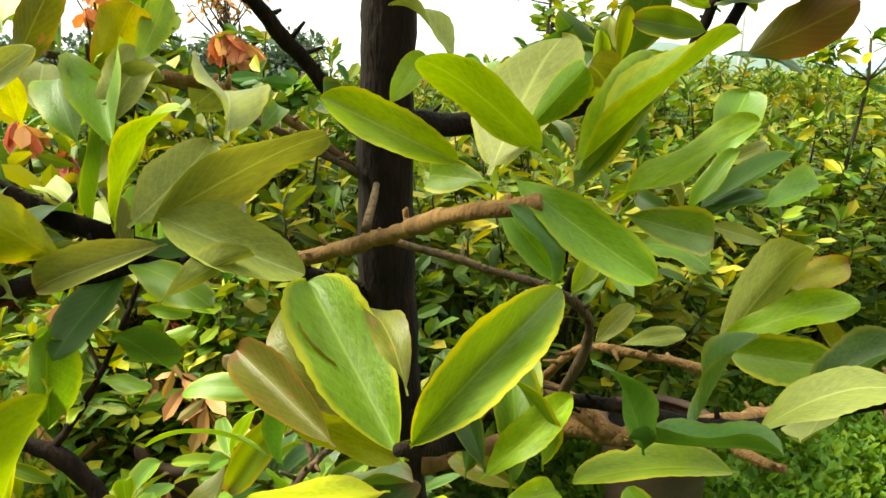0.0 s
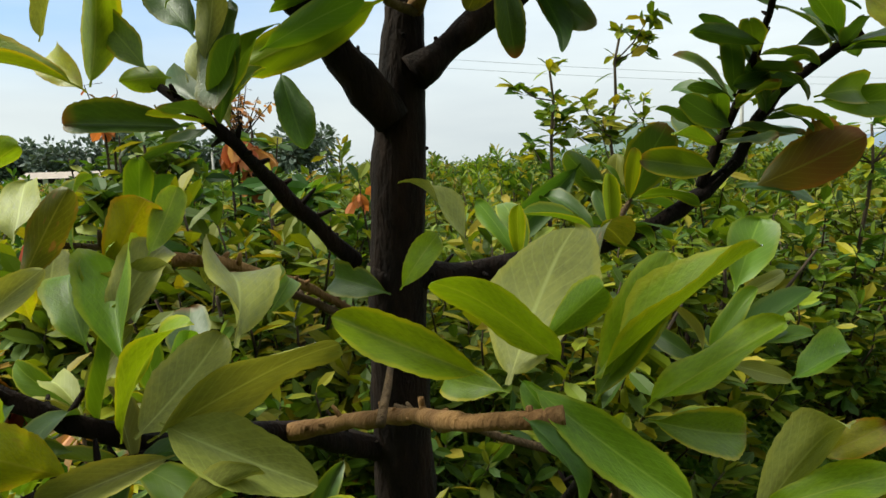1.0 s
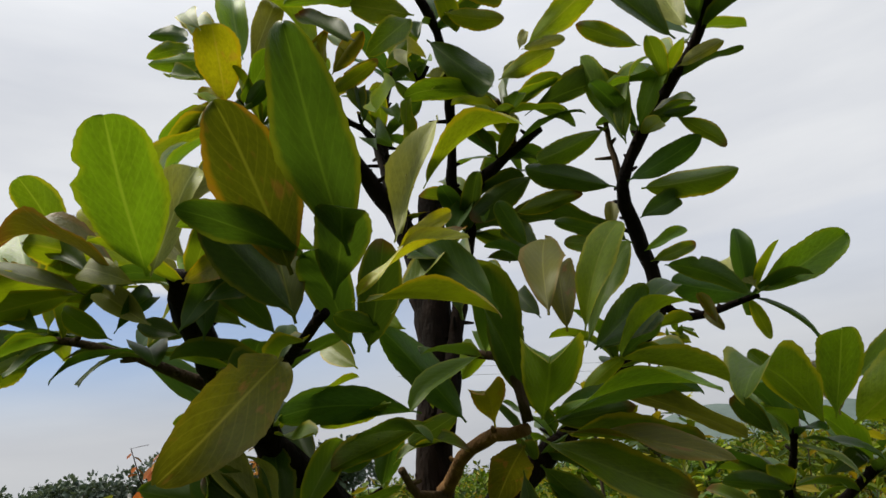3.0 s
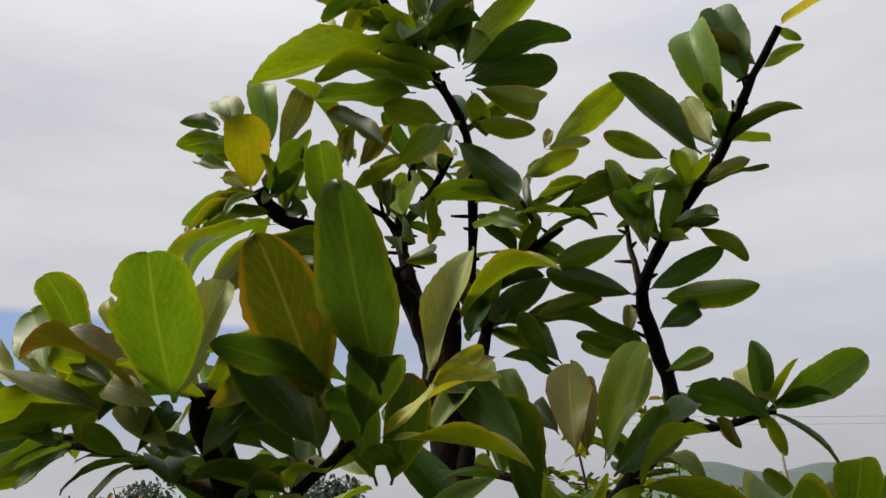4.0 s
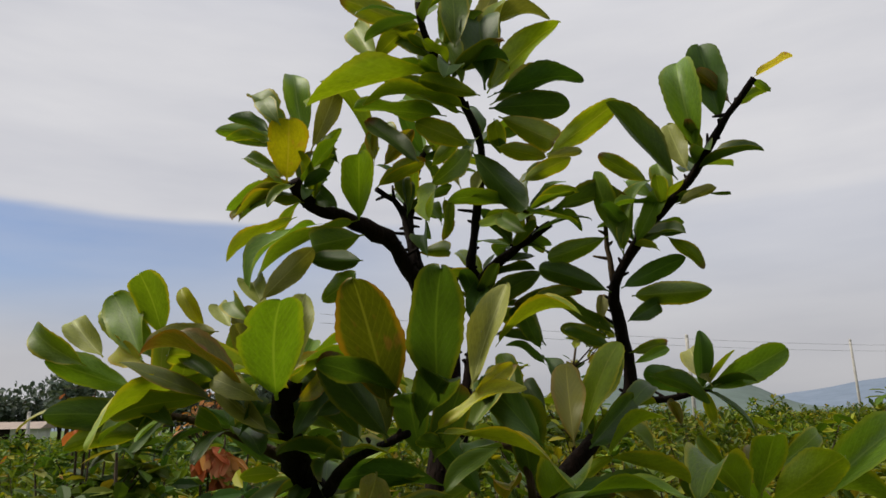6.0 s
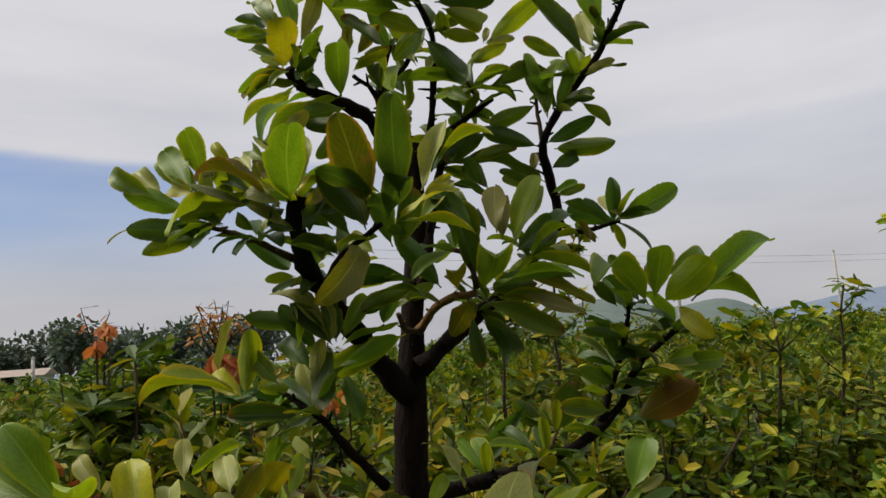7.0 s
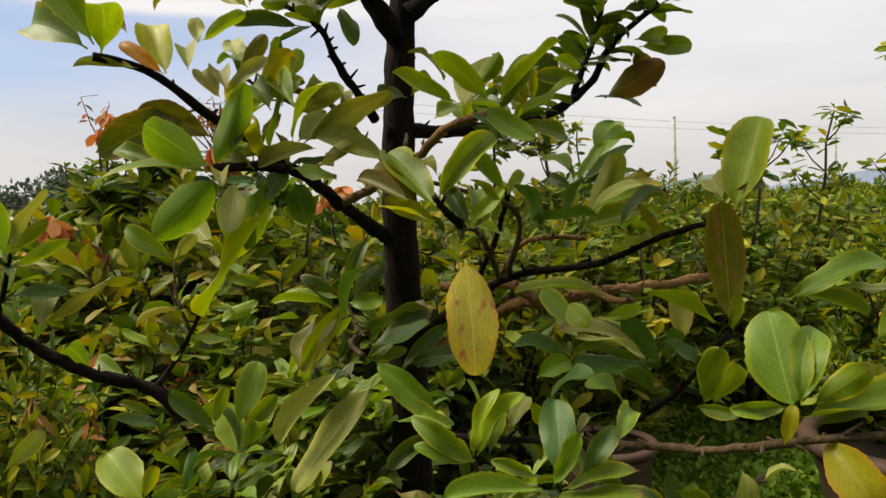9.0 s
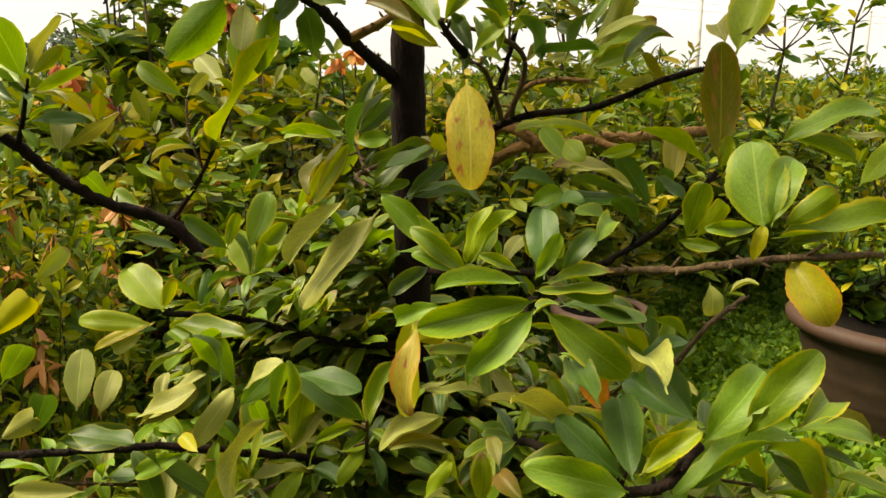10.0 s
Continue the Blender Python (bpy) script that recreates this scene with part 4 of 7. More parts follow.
for i in range(19):
    x = -62 + 2.75 * i + 1.3 * math.sin(i * 4.1)
    far_tree(x, 73 + 4 * math.sin(i * 2.7), 5.7 + 1.0 * math.sin(i * 1.9) + 0.6 * math.sin(i * 0.7), 5.6 + 1.4 * math.sin(i * 3.3), 40 + i)


def ridge(name, label, dist, peaks, material, seed):
    """A range of hills: a long mound with folds, high where the peaks (degrees, degrees of height, width) say."""
    verts, faces, n, m = [], [], 160, 6
    for i in range(n + 1):
        az = radians(-60 + 120 * i / n)
        h = sum(tall * math.exp(-(((math.degrees(az) - at) / wide) ** 2)) for at, tall, wide in peaks)
        h = dist * math.tan(radians(max(0.05, h + 0.22 * noise.noise(Vector((i * 0.21, seed, 0)))))) 
        for j in range(m + 1):
            t = j / m
            far = dist * (0.75 + 0.25 * t)
            z = h * math.sin(t * math.pi / 2) ** 1.3 + (dist * 0.0012 * noise.noise(Vector((i * 0.5, j, seed))) if 0 < j < m else 0)
            verts.append((far * math.sin(az), far * math.cos(az), z - 1))
    for i in range(n):
        for j in range(m):
            a = i * (m + 1) + j
            faces.append((a, a + m + 1, a + m + 2, a + 1))
    tagged(new(name, mesh_of(name, verts, faces, material)), label, "hill", kind="structure")


ridge("backdrop_hill_near", "green wooded hill beyond the field, haze mixed into its colour", 1100, ((16.5, 3.3, 6.0), (25.5, 2.1, 3.5), (7, 0.9, 4), (40, 1.0, 8)), HILL_NEAR, 1)
ridge("backdrop_hill_far", "hills on the horizon, coloured blue for the haze", 2200, ((36, 1.8, 6), (46, 2.0, 8), (28, 1.0, 6), (-40, 0.7, 14)), HILL_FAR, 5)


def post(x, y, high, r, label):
    thing = tagged(new("utility_pole"), label, "pole", "poles beyond the field")
    thing.location = (x, y, 0)
    v, f = tube([(0, 0, 0), (0.01, 0, high * 0.5), (0, 0, high)], [r, r * 0.92, r * 0.8], 10)
    child("pole_shaft", mesh_of("pole_shaft", v, f, CONCRETE), thing)
    v, f = turned([(0.0, high + 0.05), (r * 0.5, high + 0.045), (r * 0.85, high + 0.01), (r * 0.85, high - 0.05)], 10)
    child("cap", mesh_of("cap", v, f, CONCRETE), thing)


post(8.2, 20.0, 3.75, 0.06, "grey concrete pole behind the bushes")
post(16.0, 24.5, 4.0, 0.05, "slim grey pole carrying wires")
post(-12.2, 24.6, 2.1, 0.07, "short pale post beyond the field")
post(-8.1, 25.0, 2.15, 0.05, "short pale post beyond the field")
for k, z in enumerate((3.6, 3.72)):
    thing = tagged(new("overhead_wire"), "thin dark wire strung between the poles", "wire", "overhead wires")
    line = [Vector((-2 + 30 * t, 17.5 + 11.5 * t, z + 0.35 * (2 * t - 1) ** 2 + 0.1 * k)) for t in (i / 16 for i in range(17))]
    v, f = tube(line, [0.005] * 17, 4)
    child("strand", mesh_of("strand", v, f, WIRE), thing)


def shed(x, y, long, high, turn):
    thing = tagged(new("low_building"), "low whitewashed farm building with a plain roof", "building")
    thing.matrix_basis = pose(x, y, 0, 0, 0, turn)
    v, f = box(-long / 2, -2, 0, long / 2, 2, high)
    child("wall", mesh_of("wall", v, f, WHITEWASH, False), thing)
    v = [(-long / 2 - 0.3, -2.4, high), (long / 2 + 0.3, -2.4, high), (long / 2 + 0.3, 2.4, high), (-long / 2 - 0.3, 2.4, high), (-long / 2 - 0.3, 0, high + 0.55), (long / 2 + 0.3, 0, high + 0.55)]
    child("roof", mesh_of("roof", v, [(0, 1, 5, 4), (2, 3, 4, 5), (0, 4, 3), (1, 2, 5), (0, 3, 2, 1)], ROOFING, False), thing)
    for i in range(4):
        cx = (i - 1.5) * long / 4.6
        v, f = box(cx - 0.45, -2.05, 0.9, cx + 0.45, -1.98, 1.75)
        child("window", mesh_of("window", v, f, SOIL_SHADE, False), thing)


shed(-31.5, 60, 6, 1.7, 12)

# ---- the tree: leaves ----
leaves([
    (-0.245, 0.42, 1.591, -0.251, 0.375, 1.634, 0.03, 28, "g"),
    (-0.25, 0.421, 1.575, -0.298, 0.443, 1.629, 0.035, -63, "g"),
    (-0.289, 0.421, 1.579, -0.325, 0.442, 1.613, 0.024, -59, "p"),
    (-0.278, 0.422, 1.542, -0.338, 0.402, 1.529, 0.021, -23, "p"),
    (-0.215, 0.42, 1.598, -0.235, 0.419, 1.631, 0.015, -86, "Y"),
    (-0.195, 0.42, 1.6, -0.214, 0.449, 1.623, 0.019, -42, "p"),
    (-0.168, 0.42, 1.61, -0.188, 0.454, 1.644, 0.024, -35, "p"),
    (-0.174, 0.419, 1.62, -0.134, 0.418, 1.661, 0.023, -76, "p"),
    (-0.167, 0.421, 1.555, -0.186, 0.39, 1.599, 0.02, 45, "p"),
    (-0.181, 0.42, 1.611, -0.195, 0.413, 1.582, 0.015, -78, "y"),
])
leaves([
    (-0.086, 0.453, 1.844, -0.108, 0.486, 1.898, 0.031, -53, "y"),
    (-0.026, 0.452, 1.858, -0.003, 0.45, 1.931, 0.033, -79, "g"),
    (-0.005, 0.452, 1.86, 0.024, 0.461, 1.917, 0.021, 85, "p"),
    (0.001, 0.452, 1.87, 0.069, 0.432, 1.88, 0.024, 0, "p"),
    (-0.153, 0.457, 1.698, -0.207, 0.438, 1.657, 0.023, 31, "y"),
    (-0.132, 0.457, 1.692, -0.19, 0.429, 1.633, 0.029, -14, "g"),
    (-0.18, 0.455, 1.775, -0.218, 0.474, 1.797, 0.016, 55, "d"),
    (-0.177, 0.455, 1.766, -0.218, 0.475, 1.778, 0.016, 39, "g"),
    (-0.169, 0.456, 1.739, -0.205, 0.475, 1.761, 0.015, -71, "g"),
    (-0.169, 0.455, 1.781, -0.191, 0.477, 1.817, 0.022, -60, "g"),
    (-0.042, 0.458, 1.662, -0.04, 0.517, 1.699, 0.023, -30, "d"),
    (-0.041, 0.457, 1.692, -0.032, 0.516, 1.75, 0.027, -54, "y"),
    (-0.012, 0.456, 1.722, -0.005, 0.495, 1.762, 0.019, -32, "p"),
    (-0.103, 0.459, 1.649, -0.135, 0.508, 1.635, 0.027, 52, "g"),
    (-0.097, 0.458, 1.66, -0.145, 0.488, 1.668, 0.022, 80, "d"),
])
leaves([
    (-0.047, 0.432, 1.86, -0.117, 0.431, 1.892, 0.026, 56, "y"),
    (-0.029, 0.433, 1.826, -0.142, 0.405, 1.779, 0.041, 16, "y"),
    (-0.033, 0.433, 1.832, -0.077, 0.461, 1.89, 0.026, -93, "g"),
    (-0.016, 0.433, 1.845, -0.017, 0.445, 1.917, 0.033, -9, "g"),
    (0.009, 0.434, 1.805, 0.01, 0.454, 1.896, 0.042, -1, "d"),
    (0.014, 0.434, 1.809, 0.031, 0.451, 1.907, 0.033, 4, "y"),
    (-0.011, 0.434, 1.806, -0.029, 0.452, 1.866, 0.021, -31, "g"),
])
leaves([
    (0.011, 0.434, 1.802, 0.079, 0.442, 1.876, 0.033, -55, "y"),
    (0.011, 0.434, 1.798, 0.09, 0.414, 1.811, 0.027, -19, "d"),
    (0.013, 0.434, 1.791, 0.079, 0.443, 1.834, 0.026, -36, "g"),
    (0.012, 0.434, 1.788, 0.08, 0.424, 1.787, 0.031, -59, "d"),
    (0.02, 0.435, 1.781, 0.064, 0.408, 1.746, 0.028, -76, "y"),
    (0.016, 0.435, 1.779, 0.026, 0.475, 1.764, 0.02, -11, "y"),
    (0.018, 0.435, 1.753, 0.06, 0.446, 1.748, 0.019, -60, "y"),
    (-0.006, 0.434, 1.787, -0.095, 0.405, 1.78, 0.031, -2, "y"),
    (0.005, 0.434, 1.8, -0.049, 0.414, 1.806, 0.02, 54, "y"),
    (-0.004, 0.435, 1.754, -0.051, 0.449, 1.781, 0.025, 71, "y"),
    (-0.009, 0.435, 1.783, -0.077, 0.453, 1.823, 0.027, 43, "g"),
    (-0.025, 0.435, 1.781, -0.106, 0.464, 1.802, 0.029, 23, "g"),
    (-0.049, 0.436, 1.74, -0.094, 0.464, 1.788, 0.024, -55, "d"),
    (-0.007, 0.436, 1.752, -0.036, 0.415, 1.715, 0.023, -85, "g"),
])
leaves([
    (-0.172, 0.515, 1.750, -0.163, 0.46, 1.789, 0.043, 7, "Yo"),
    (-0.173, 0.515, 1.783, -0.214, 0.533, 1.852, 0.027, -48, "g"),
    (-0.182, 0.514, 1.794, -0.242, 0.524, 1.806, 0.021, 65, "g"),
    (-0.177, 0.515, 1.786, -0.228, 0.544, 1.805, 0.02, 61, "d"),
    (-0.156, 0.514, 1.79, -0.172, 0.532, 1.875, 0.03, -33, "g"),
    (-0.15, 0.515, 1.781, -0.127, 0.523, 1.854, 0.027, 94, "p"),
    (-0.093, 0.515, 1.785, -0.136, 0.503, 1.849, 0.025, 27, "y"),
    (-0.104, 0.517, 1.712, -0.101, 0.451, 1.755, 0.036, 8, "g"),
    (-0.145, 0.515, 1.769, -0.122, 0.514, 1.803, 0.014, -63, "y"),
    (-0.089, 0.515, 1.768, -0.084, 0.514, 1.807, 0.013, -144, "Y"),
    (-0.081, 0.515, 1.765, -0.052, 0.514, 1.802, 0.018, -68, "Y"),
    (-0.086, 0.516, 1.746, -0.042, 0.505, 1.765, 0.016, -44, "y"),
])
leaves([
    (-0.174, 0.516, 1.747, -0.218, 0.497, 1.709, 0.02, 4, "y"),
    (-0.155, 0.516, 1.729, -0.199, 0.516, 1.734, 0.015, 32, "y"),
    (-0.174, 0.515, 1.755, -0.199, 0.526, 1.772, 0.015, -92, "Y"),
    (-0.164, 0.516, 1.744, -0.197, 0.516, 1.75, 0.011, 34, "Y"),
    (-0.104, 0.517, 1.712, -0.19, 0.478, 1.653, 0.037, 14, "g"),
    (-0.099, 0.517, 1.698, -0.146, 0.474, 1.676, 0.035, 80, "g"),
    (-0.058, 0.516, 1.723, -0.064, 0.536, 1.763, 0.02, -15, "g"),
    (-0.123, 0.516, 1.723, -0.148, 0.548, 1.752, 0.022, -67, "d"),
])
leaves([
    (0.002, 0.495, 1.773, 0.05, 0.477, 1.709, 0.032, -86, "d"),
    (0.049, 0.497, 1.714, -0.021, 0.496, 1.726, 0.023, 23, "g"),
    (-0.022, 0.497, 1.692, -0.019, 0.496, 1.723, 0.011, 2, "y"),
    (0.051, 0.497, 1.694, 0.032, 0.532, 1.72, 0.021, -77, "g"),
    (-0.021, 0.498, 1.677, -0.042, 0.535, 1.686, 0.019, 75, "g"),
    (-0.027, 0.497, 1.701, -0.04, 0.526, 1.732, 0.015, -16, "g"),
    (0.001, 0.496, 1.727, 0.018, 0.525, 1.764, 0.016, 13, "p"),
])
leaves([
    (0.087, 0.554, 1.792, 0.163, 0.543, 1.848, 0.032, -70, "y"),
    (0.084, 0.554, 1.79, 0.124, 0.554, 1.796, 0.013, -47, "p"),
    (0.082, 0.554, 1.79, 0.091, 0.564, 1.816, 0.011, 47, "p"),
    (0.06, 0.555, 1.763, 0.116, 0.564, 1.793, 0.022, -76, "y"),
    (0.078, 0.556, 1.725, 0.168, 0.546, 1.743, 0.031, -21, "d"),
    (0.146, 0.557, 1.705, 0.082, 0.558, 1.682, 0.026, 78, "g"),
    (0.081, 0.556, 1.732, 0.122, 0.567, 1.717, 0.015, -25, "g"),
    (0.057, 0.556, 1.737, 0.072, 0.557, 1.72, 0.01, -69, "p"),
    (0.079, 0.558, 1.671, 0.02, 0.569, 1.64, 0.029, 76, "d"),
    (0.057, 0.559, 1.638, 0.115, 0.569, 1.652, 0.02, -64, "g"),
    (0.076, 0.56, 1.596, 0.051, 0.593, 1.642, 0.028, -59, "d"),
])
leaves([
    (0.219, 0.495, 1.772, 0.211, 0.502, 1.874, 0.042, -27, "g"),
    (0.247, 0.494, 1.803, 0.237, 0.502, 1.891, 0.041, -31, "d"),
    (0.259, 0.494, 1.821, 0.221, 0.483, 1.852, 0.02, 40, "b"),
    (0.262, 0.494, 1.819, 0.3, 0.493, 1.838, 0.014, -52, "g"),
    (0.198, 0.496, 1.744, 0.136, 0.493, 1.823, 0.033, 31, "d"),
    (0.209, 0.496, 1.753, 0.203, 0.52, 1.812, 0.029, -46, "p"),
    (0.195, 0.497, 1.72, 0.234, 0.496, 1.737, 0.014, -52, "p"),
    (0.17, 0.496, 1.742, 0.123, 0.495, 1.769, 0.02, 60, "g"),
])
leaves([
    (0.157, 0.548, 1.683, 0.131, 0.545, 1.77, 0.03, 27, "g"),
    (0.157, 0.548, 1.683, 0.188, 0.545, 1.765, 0.029, 45, "g"),
    (0.207, 0.546, 1.733, 0.207, 0.566, 1.788, 0.027, -28, "g"),
    (0.169, 0.547, 1.693, 0.204, 0.546, 1.754, 0.023, 75, "g"),
    (0.19, 0.547, 1.706, 0.221, 0.547, 1.707, 0.01, -72, "d"),
    (0.2, 0.547, 1.703, 0.239, 0.548, 1.671, 0.017, -37, "g"),
    (0.173, 0.547, 1.696, 0.202, 0.557, 1.709, 0.012, -87, "g"),
    (0.152, 0.549, 1.65, 0.218, 0.548, 1.68, 0.024, -84, "d"),
    (0.162, 0.549, 1.642, 0.24, 0.549, 1.647, 0.029, -79, "g"),
    (0.156, 0.55, 1.617, 0.197, 0.567, 1.638, 0.022, 82, "d"),
    (0.142, 0.549, 1.646, 0.07, 0.548, 1.672, 0.027, 72, "d"),
])
leaves([
    (0.156, 0.59, 1.608, 0.05, 0.579, 1.643, 0.037, 21, "d"),
    (0.139, 0.589, 1.621, 0.148, 0.599, 1.653, 0.015, 35, "p"),
    (0.149, 0.59, 1.605, 0.098, 0.59, 1.617, 0.02, 78, "g"),
    (0.079, 0.59, 1.6, 0.031, 0.59, 1.612, 0.016, 38, "d"),
    (0.168, 0.59, 1.59, 0.209, 0.59, 1.601, 0.015, 92, "g"),
    (0.249, 0.592, 1.552, 0.328, 0.58, 1.591, 0.036, 86, "g"),
    (0.252, 0.591, 1.554, 0.25, 0.637, 1.601, 0.03, -36, "p"),
    (0.248, 0.592, 1.552, 0.181, 0.591, 1.571, 0.03, 80, "d"),
    (0.205, 0.592, 1.543, 0.209, 0.572, 1.524, 0.012, 42, "b"),
    (0.254, 0.591, 1.553, 0.274, 0.591, 1.556, 0.007, 63, "g"),
])
leaves([
    (-0.142, 0.318, 1.541, -0.131, 0.252, 1.593, 0.046, 14, "gv"),
    (-0.145, 0.327, 1.544, -0.129, 0.345, 1.614, 0.025, 54, "p"),
    (-0.152, 0.327, 1.541, -0.187, 0.336, 1.557, 0.018, -78, "p"),
    (-0.163, 0.327, 1.537, -0.182, 0.356, 1.556, 0.018, -25, "d"),
])
leaves([
    (-0.043, 0.315, 1.538, -0.046, 0.222, 1.604, 0.040, 9, "de"),
    (-0.005, 0.326, 1.572, 0.044, 0.305, 1.595, 0.019, 5, "y"),
    (-0.074, 0.327, 1.536, -0.094, 0.280, 1.610, 0.046, 20, "rv"),
    (-0.074, 0.327, 1.517, -0.115, 0.316, 1.569, 0.029, 85, "d"),
    (-0.062, 0.327, 1.542, -0.115, 0.286, 1.562, 0.023, 27, "d"),
    (-0.022, 0.327, 1.546, 0.005, 0.335, 1.616, 0.025, 49, "p"),
    (-0.021, 0.327, 1.543, 0.007, 0.336, 1.562, 0.012, 84, "Y"),
])
leaves([
    (-0.131, 0.332, 1.54, -0.114, 0.358, 1.564, 0.018, 88, "Y"),
    (-0.055, 0.332, 1.522, -0.039, 0.281, 1.553, 0.032, -8, "d"),
    (-0.044, 0.332, 1.519, 0.025, 0.313, 1.502, 0.024, 3, "y"),
    (-0.082, 0.333, 1.497, -0.113, 0.275, 1.445, 0.037, -72, "b"),
    (-0.056, 0.333, 1.515, -0.038, 0.357, 1.51, 0.014, -59, "g"),
])
leaves([
    (0.038, 0.464, 1.473, -0.01, 0.351, 1.555, 0.048, -24, "d"),
    (0.047, 0.464, 1.462, 0.049, 0.353, 1.494, 0.042, -14, "g"),
    (0.083, 0.463, 1.512, 0.117, 0.46, 1.589, 0.028, 62, "y"),
    (0.072, 0.463, 1.516, 0.076, 0.483, 1.571, 0.027, 4, "b"),
    (0.087, 0.463, 1.502, 0.138, 0.494, 1.542, 0.033, 77, "d"),
    (0.102, 0.463, 1.493, 0.147, 0.452, 1.528, 0.019, -26, "y"),
    (0.071, 0.464, 1.472, 0.105, 0.463, 1.495, 0.013, -82, "y"),
    (0.099, 0.463, 1.496, 0.169, 0.464, 1.475, 0.024, -20, "y"),
    (0.09, 0.464, 1.48, 0.169, 0.455, 1.439, 0.03, -37, "p"),
    (0.057, 0.464, 1.454, 0.146, 0.465, 1.434, 0.03, -21, "g"),
])
leaves([
    (0.054, 0.464, 1.46, 0.109, 0.474, 1.464, 0.022, -83, "d"),
    (0.045, 0.464, 1.45, 0.128, 0.446, 1.405, 0.032, 59, "g"),
    (0.042, 0.465, 1.435, 0.085, 0.466, 1.391, 0.027, -83, "d"),
    (0.031, 0.465, 1.433, 0.038, 0.467, 1.375, 0.021, 3, "d"),
    (0.042, 0.465, 1.426, 0.069, 0.467, 1.379, 0.018, -46, "d"),
    (0.017, 0.464, 1.461, 0.013, 0.411, 1.479, 0.026, 7, "Y"),
    (0.034, 0.465, 1.448, 0.013, 0.51, 1.416, 0.033, 40, "b"),
    (-0.001, 0.464, 1.466, -0.049, 0.452, 1.531, 0.029, 75, "d"),
    (-0.029, 0.464, 1.475, -0.119, 0.453, 1.484, 0.03, 56, "d"),
    (-0.048, 0.463, 1.484, -0.096, 0.474, 1.476, 0.02, 76, "y"),
    (-0.022, 0.464, 1.47, -0.09, 0.465, 1.448, 0.023, 58, "g"),
])
more_leaves([
    (-0.005, 0.494, 1.476, -0.041, 0.48, 1.458, 0.019, -90, "g"),
    (-0.049, 0.494, 1.471, -0.067, 0.531, 1.437, 0.024, 24, "d"),
    (-0.049, 0.495, 1.432, -0.115, 0.486, 1.415, 0.023, 30, "g"),
    (-0.043, 0.495, 1.419, -0.14, 0.497, 1.378, 0.037, 85, "y"),
    (-0.073, 0.493, 1.513, -0.104, 0.523, 1.543, 0.024, -66, "y"),
    (-0.037, 0.492, 1.537, -0.066, 0.521, 1.563, 0.02, -74, "y"),
    (-0.109, 0.495, 1.447, -0.13, 0.525, 1.484, 0.024, -31, "d"),
])
leaves([
    (-0.123, 0.436, 1.412, -0.182, 0.444, 1.474, 0.028, -23, "p"),
    (-0.123, 0.436, 1.413, -0.161, 0.434, 1.451, 0.021, -81, "d"),
    (-0.123, 0.436, 1.414, -0.13, 0.434, 1.46, 0.021, 16, "p"),
    (-0.161, 0.436, 1.404, -0.162, 0.434, 1.458, 0.018, 65, "g"),
    (-0.145, 0.436, 1.387, -0.179, 0.475, 1.425, 0.029, -34, "d"),
    (-0.141, 0.437, 1.373, -0.132, 0.435, 1.419, 0.021, -63, "p"),
    (-0.061, 0.432, 1.546, -0.078, 0.461, 1.581, 0.018, -41, "Y"),
])
leaves([
    (-0.217, 0.457, 1.365, -0.208, 0.455, 1.434, 0.029, -170, "y"),
    (-0.244, 0.456, 1.392, -0.229, 0.455, 1.447, 0.019, -19, "p"),
    (-0.222, 0.457, 1.364, -0.327, 0.457, 1.373, 0.035, -23, "y"),
    (-0.219, 0.457, 1.362, -0.258, 0.491, 1.391, 0.027, -61, "Y"),
    (-0.16, 0.458, 1.34, -0.237, 0.458, 1.345, 0.026, -68, "d"),
    (-0.135, 0.458, 1.339, -0.16, 0.491, 1.398, 0.033, -39, "p"),
    (-0.168, 0.457, 1.369, -0.206, 0.475, 1.37, 0.019, 87, "y"),
    (-0.181, 0.457, 1.373, -0.217, 0.476, 1.412, 0.025, -67, "g"),
])
leaves([
    (-0.25, 0.391, 1.574, -0.286, 0.426, 1.626, 0.033, -56, "g"),
    (-0.288, 0.391, 1.57, -0.334, 0.4, 1.601, 0.025, -90, "g"),
    (-0.255, 0.391, 1.554, -0.316, 0.391, 1.575, 0.028, 78, "g"),
    (-0.245, 0.391, 1.57, -0.282, 0.431, 1.591, 0.026, -88, "Y"),
    (-0.197, 0.39, 1.593, -0.248, 0.39, 1.586, 0.019, 70, "p"),
    (-0.181, 0.391, 1.56, -0.256, 0.312, 1.523, 0.038, 29, "y"),
    (-0.169, 0.391, 1.565, -0.217, 0.331, 1.574, 0.028, 61, "y"),
    (-0.234, 0.392, 1.529, -0.313, 0.392, 1.538, 0.028, 76, "d"),
    (-0.247, 0.392, 1.524, -0.301, 0.403, 1.515, 0.023, 71, "y"),
    (-0.152, 0.391, 1.571, -0.187, 0.407, 1.612, 0.026, -80, "p"),
    (-0.173, 0.39, 1.599, -0.194, 0.418, 1.622, 0.019, -68, "g"),
])
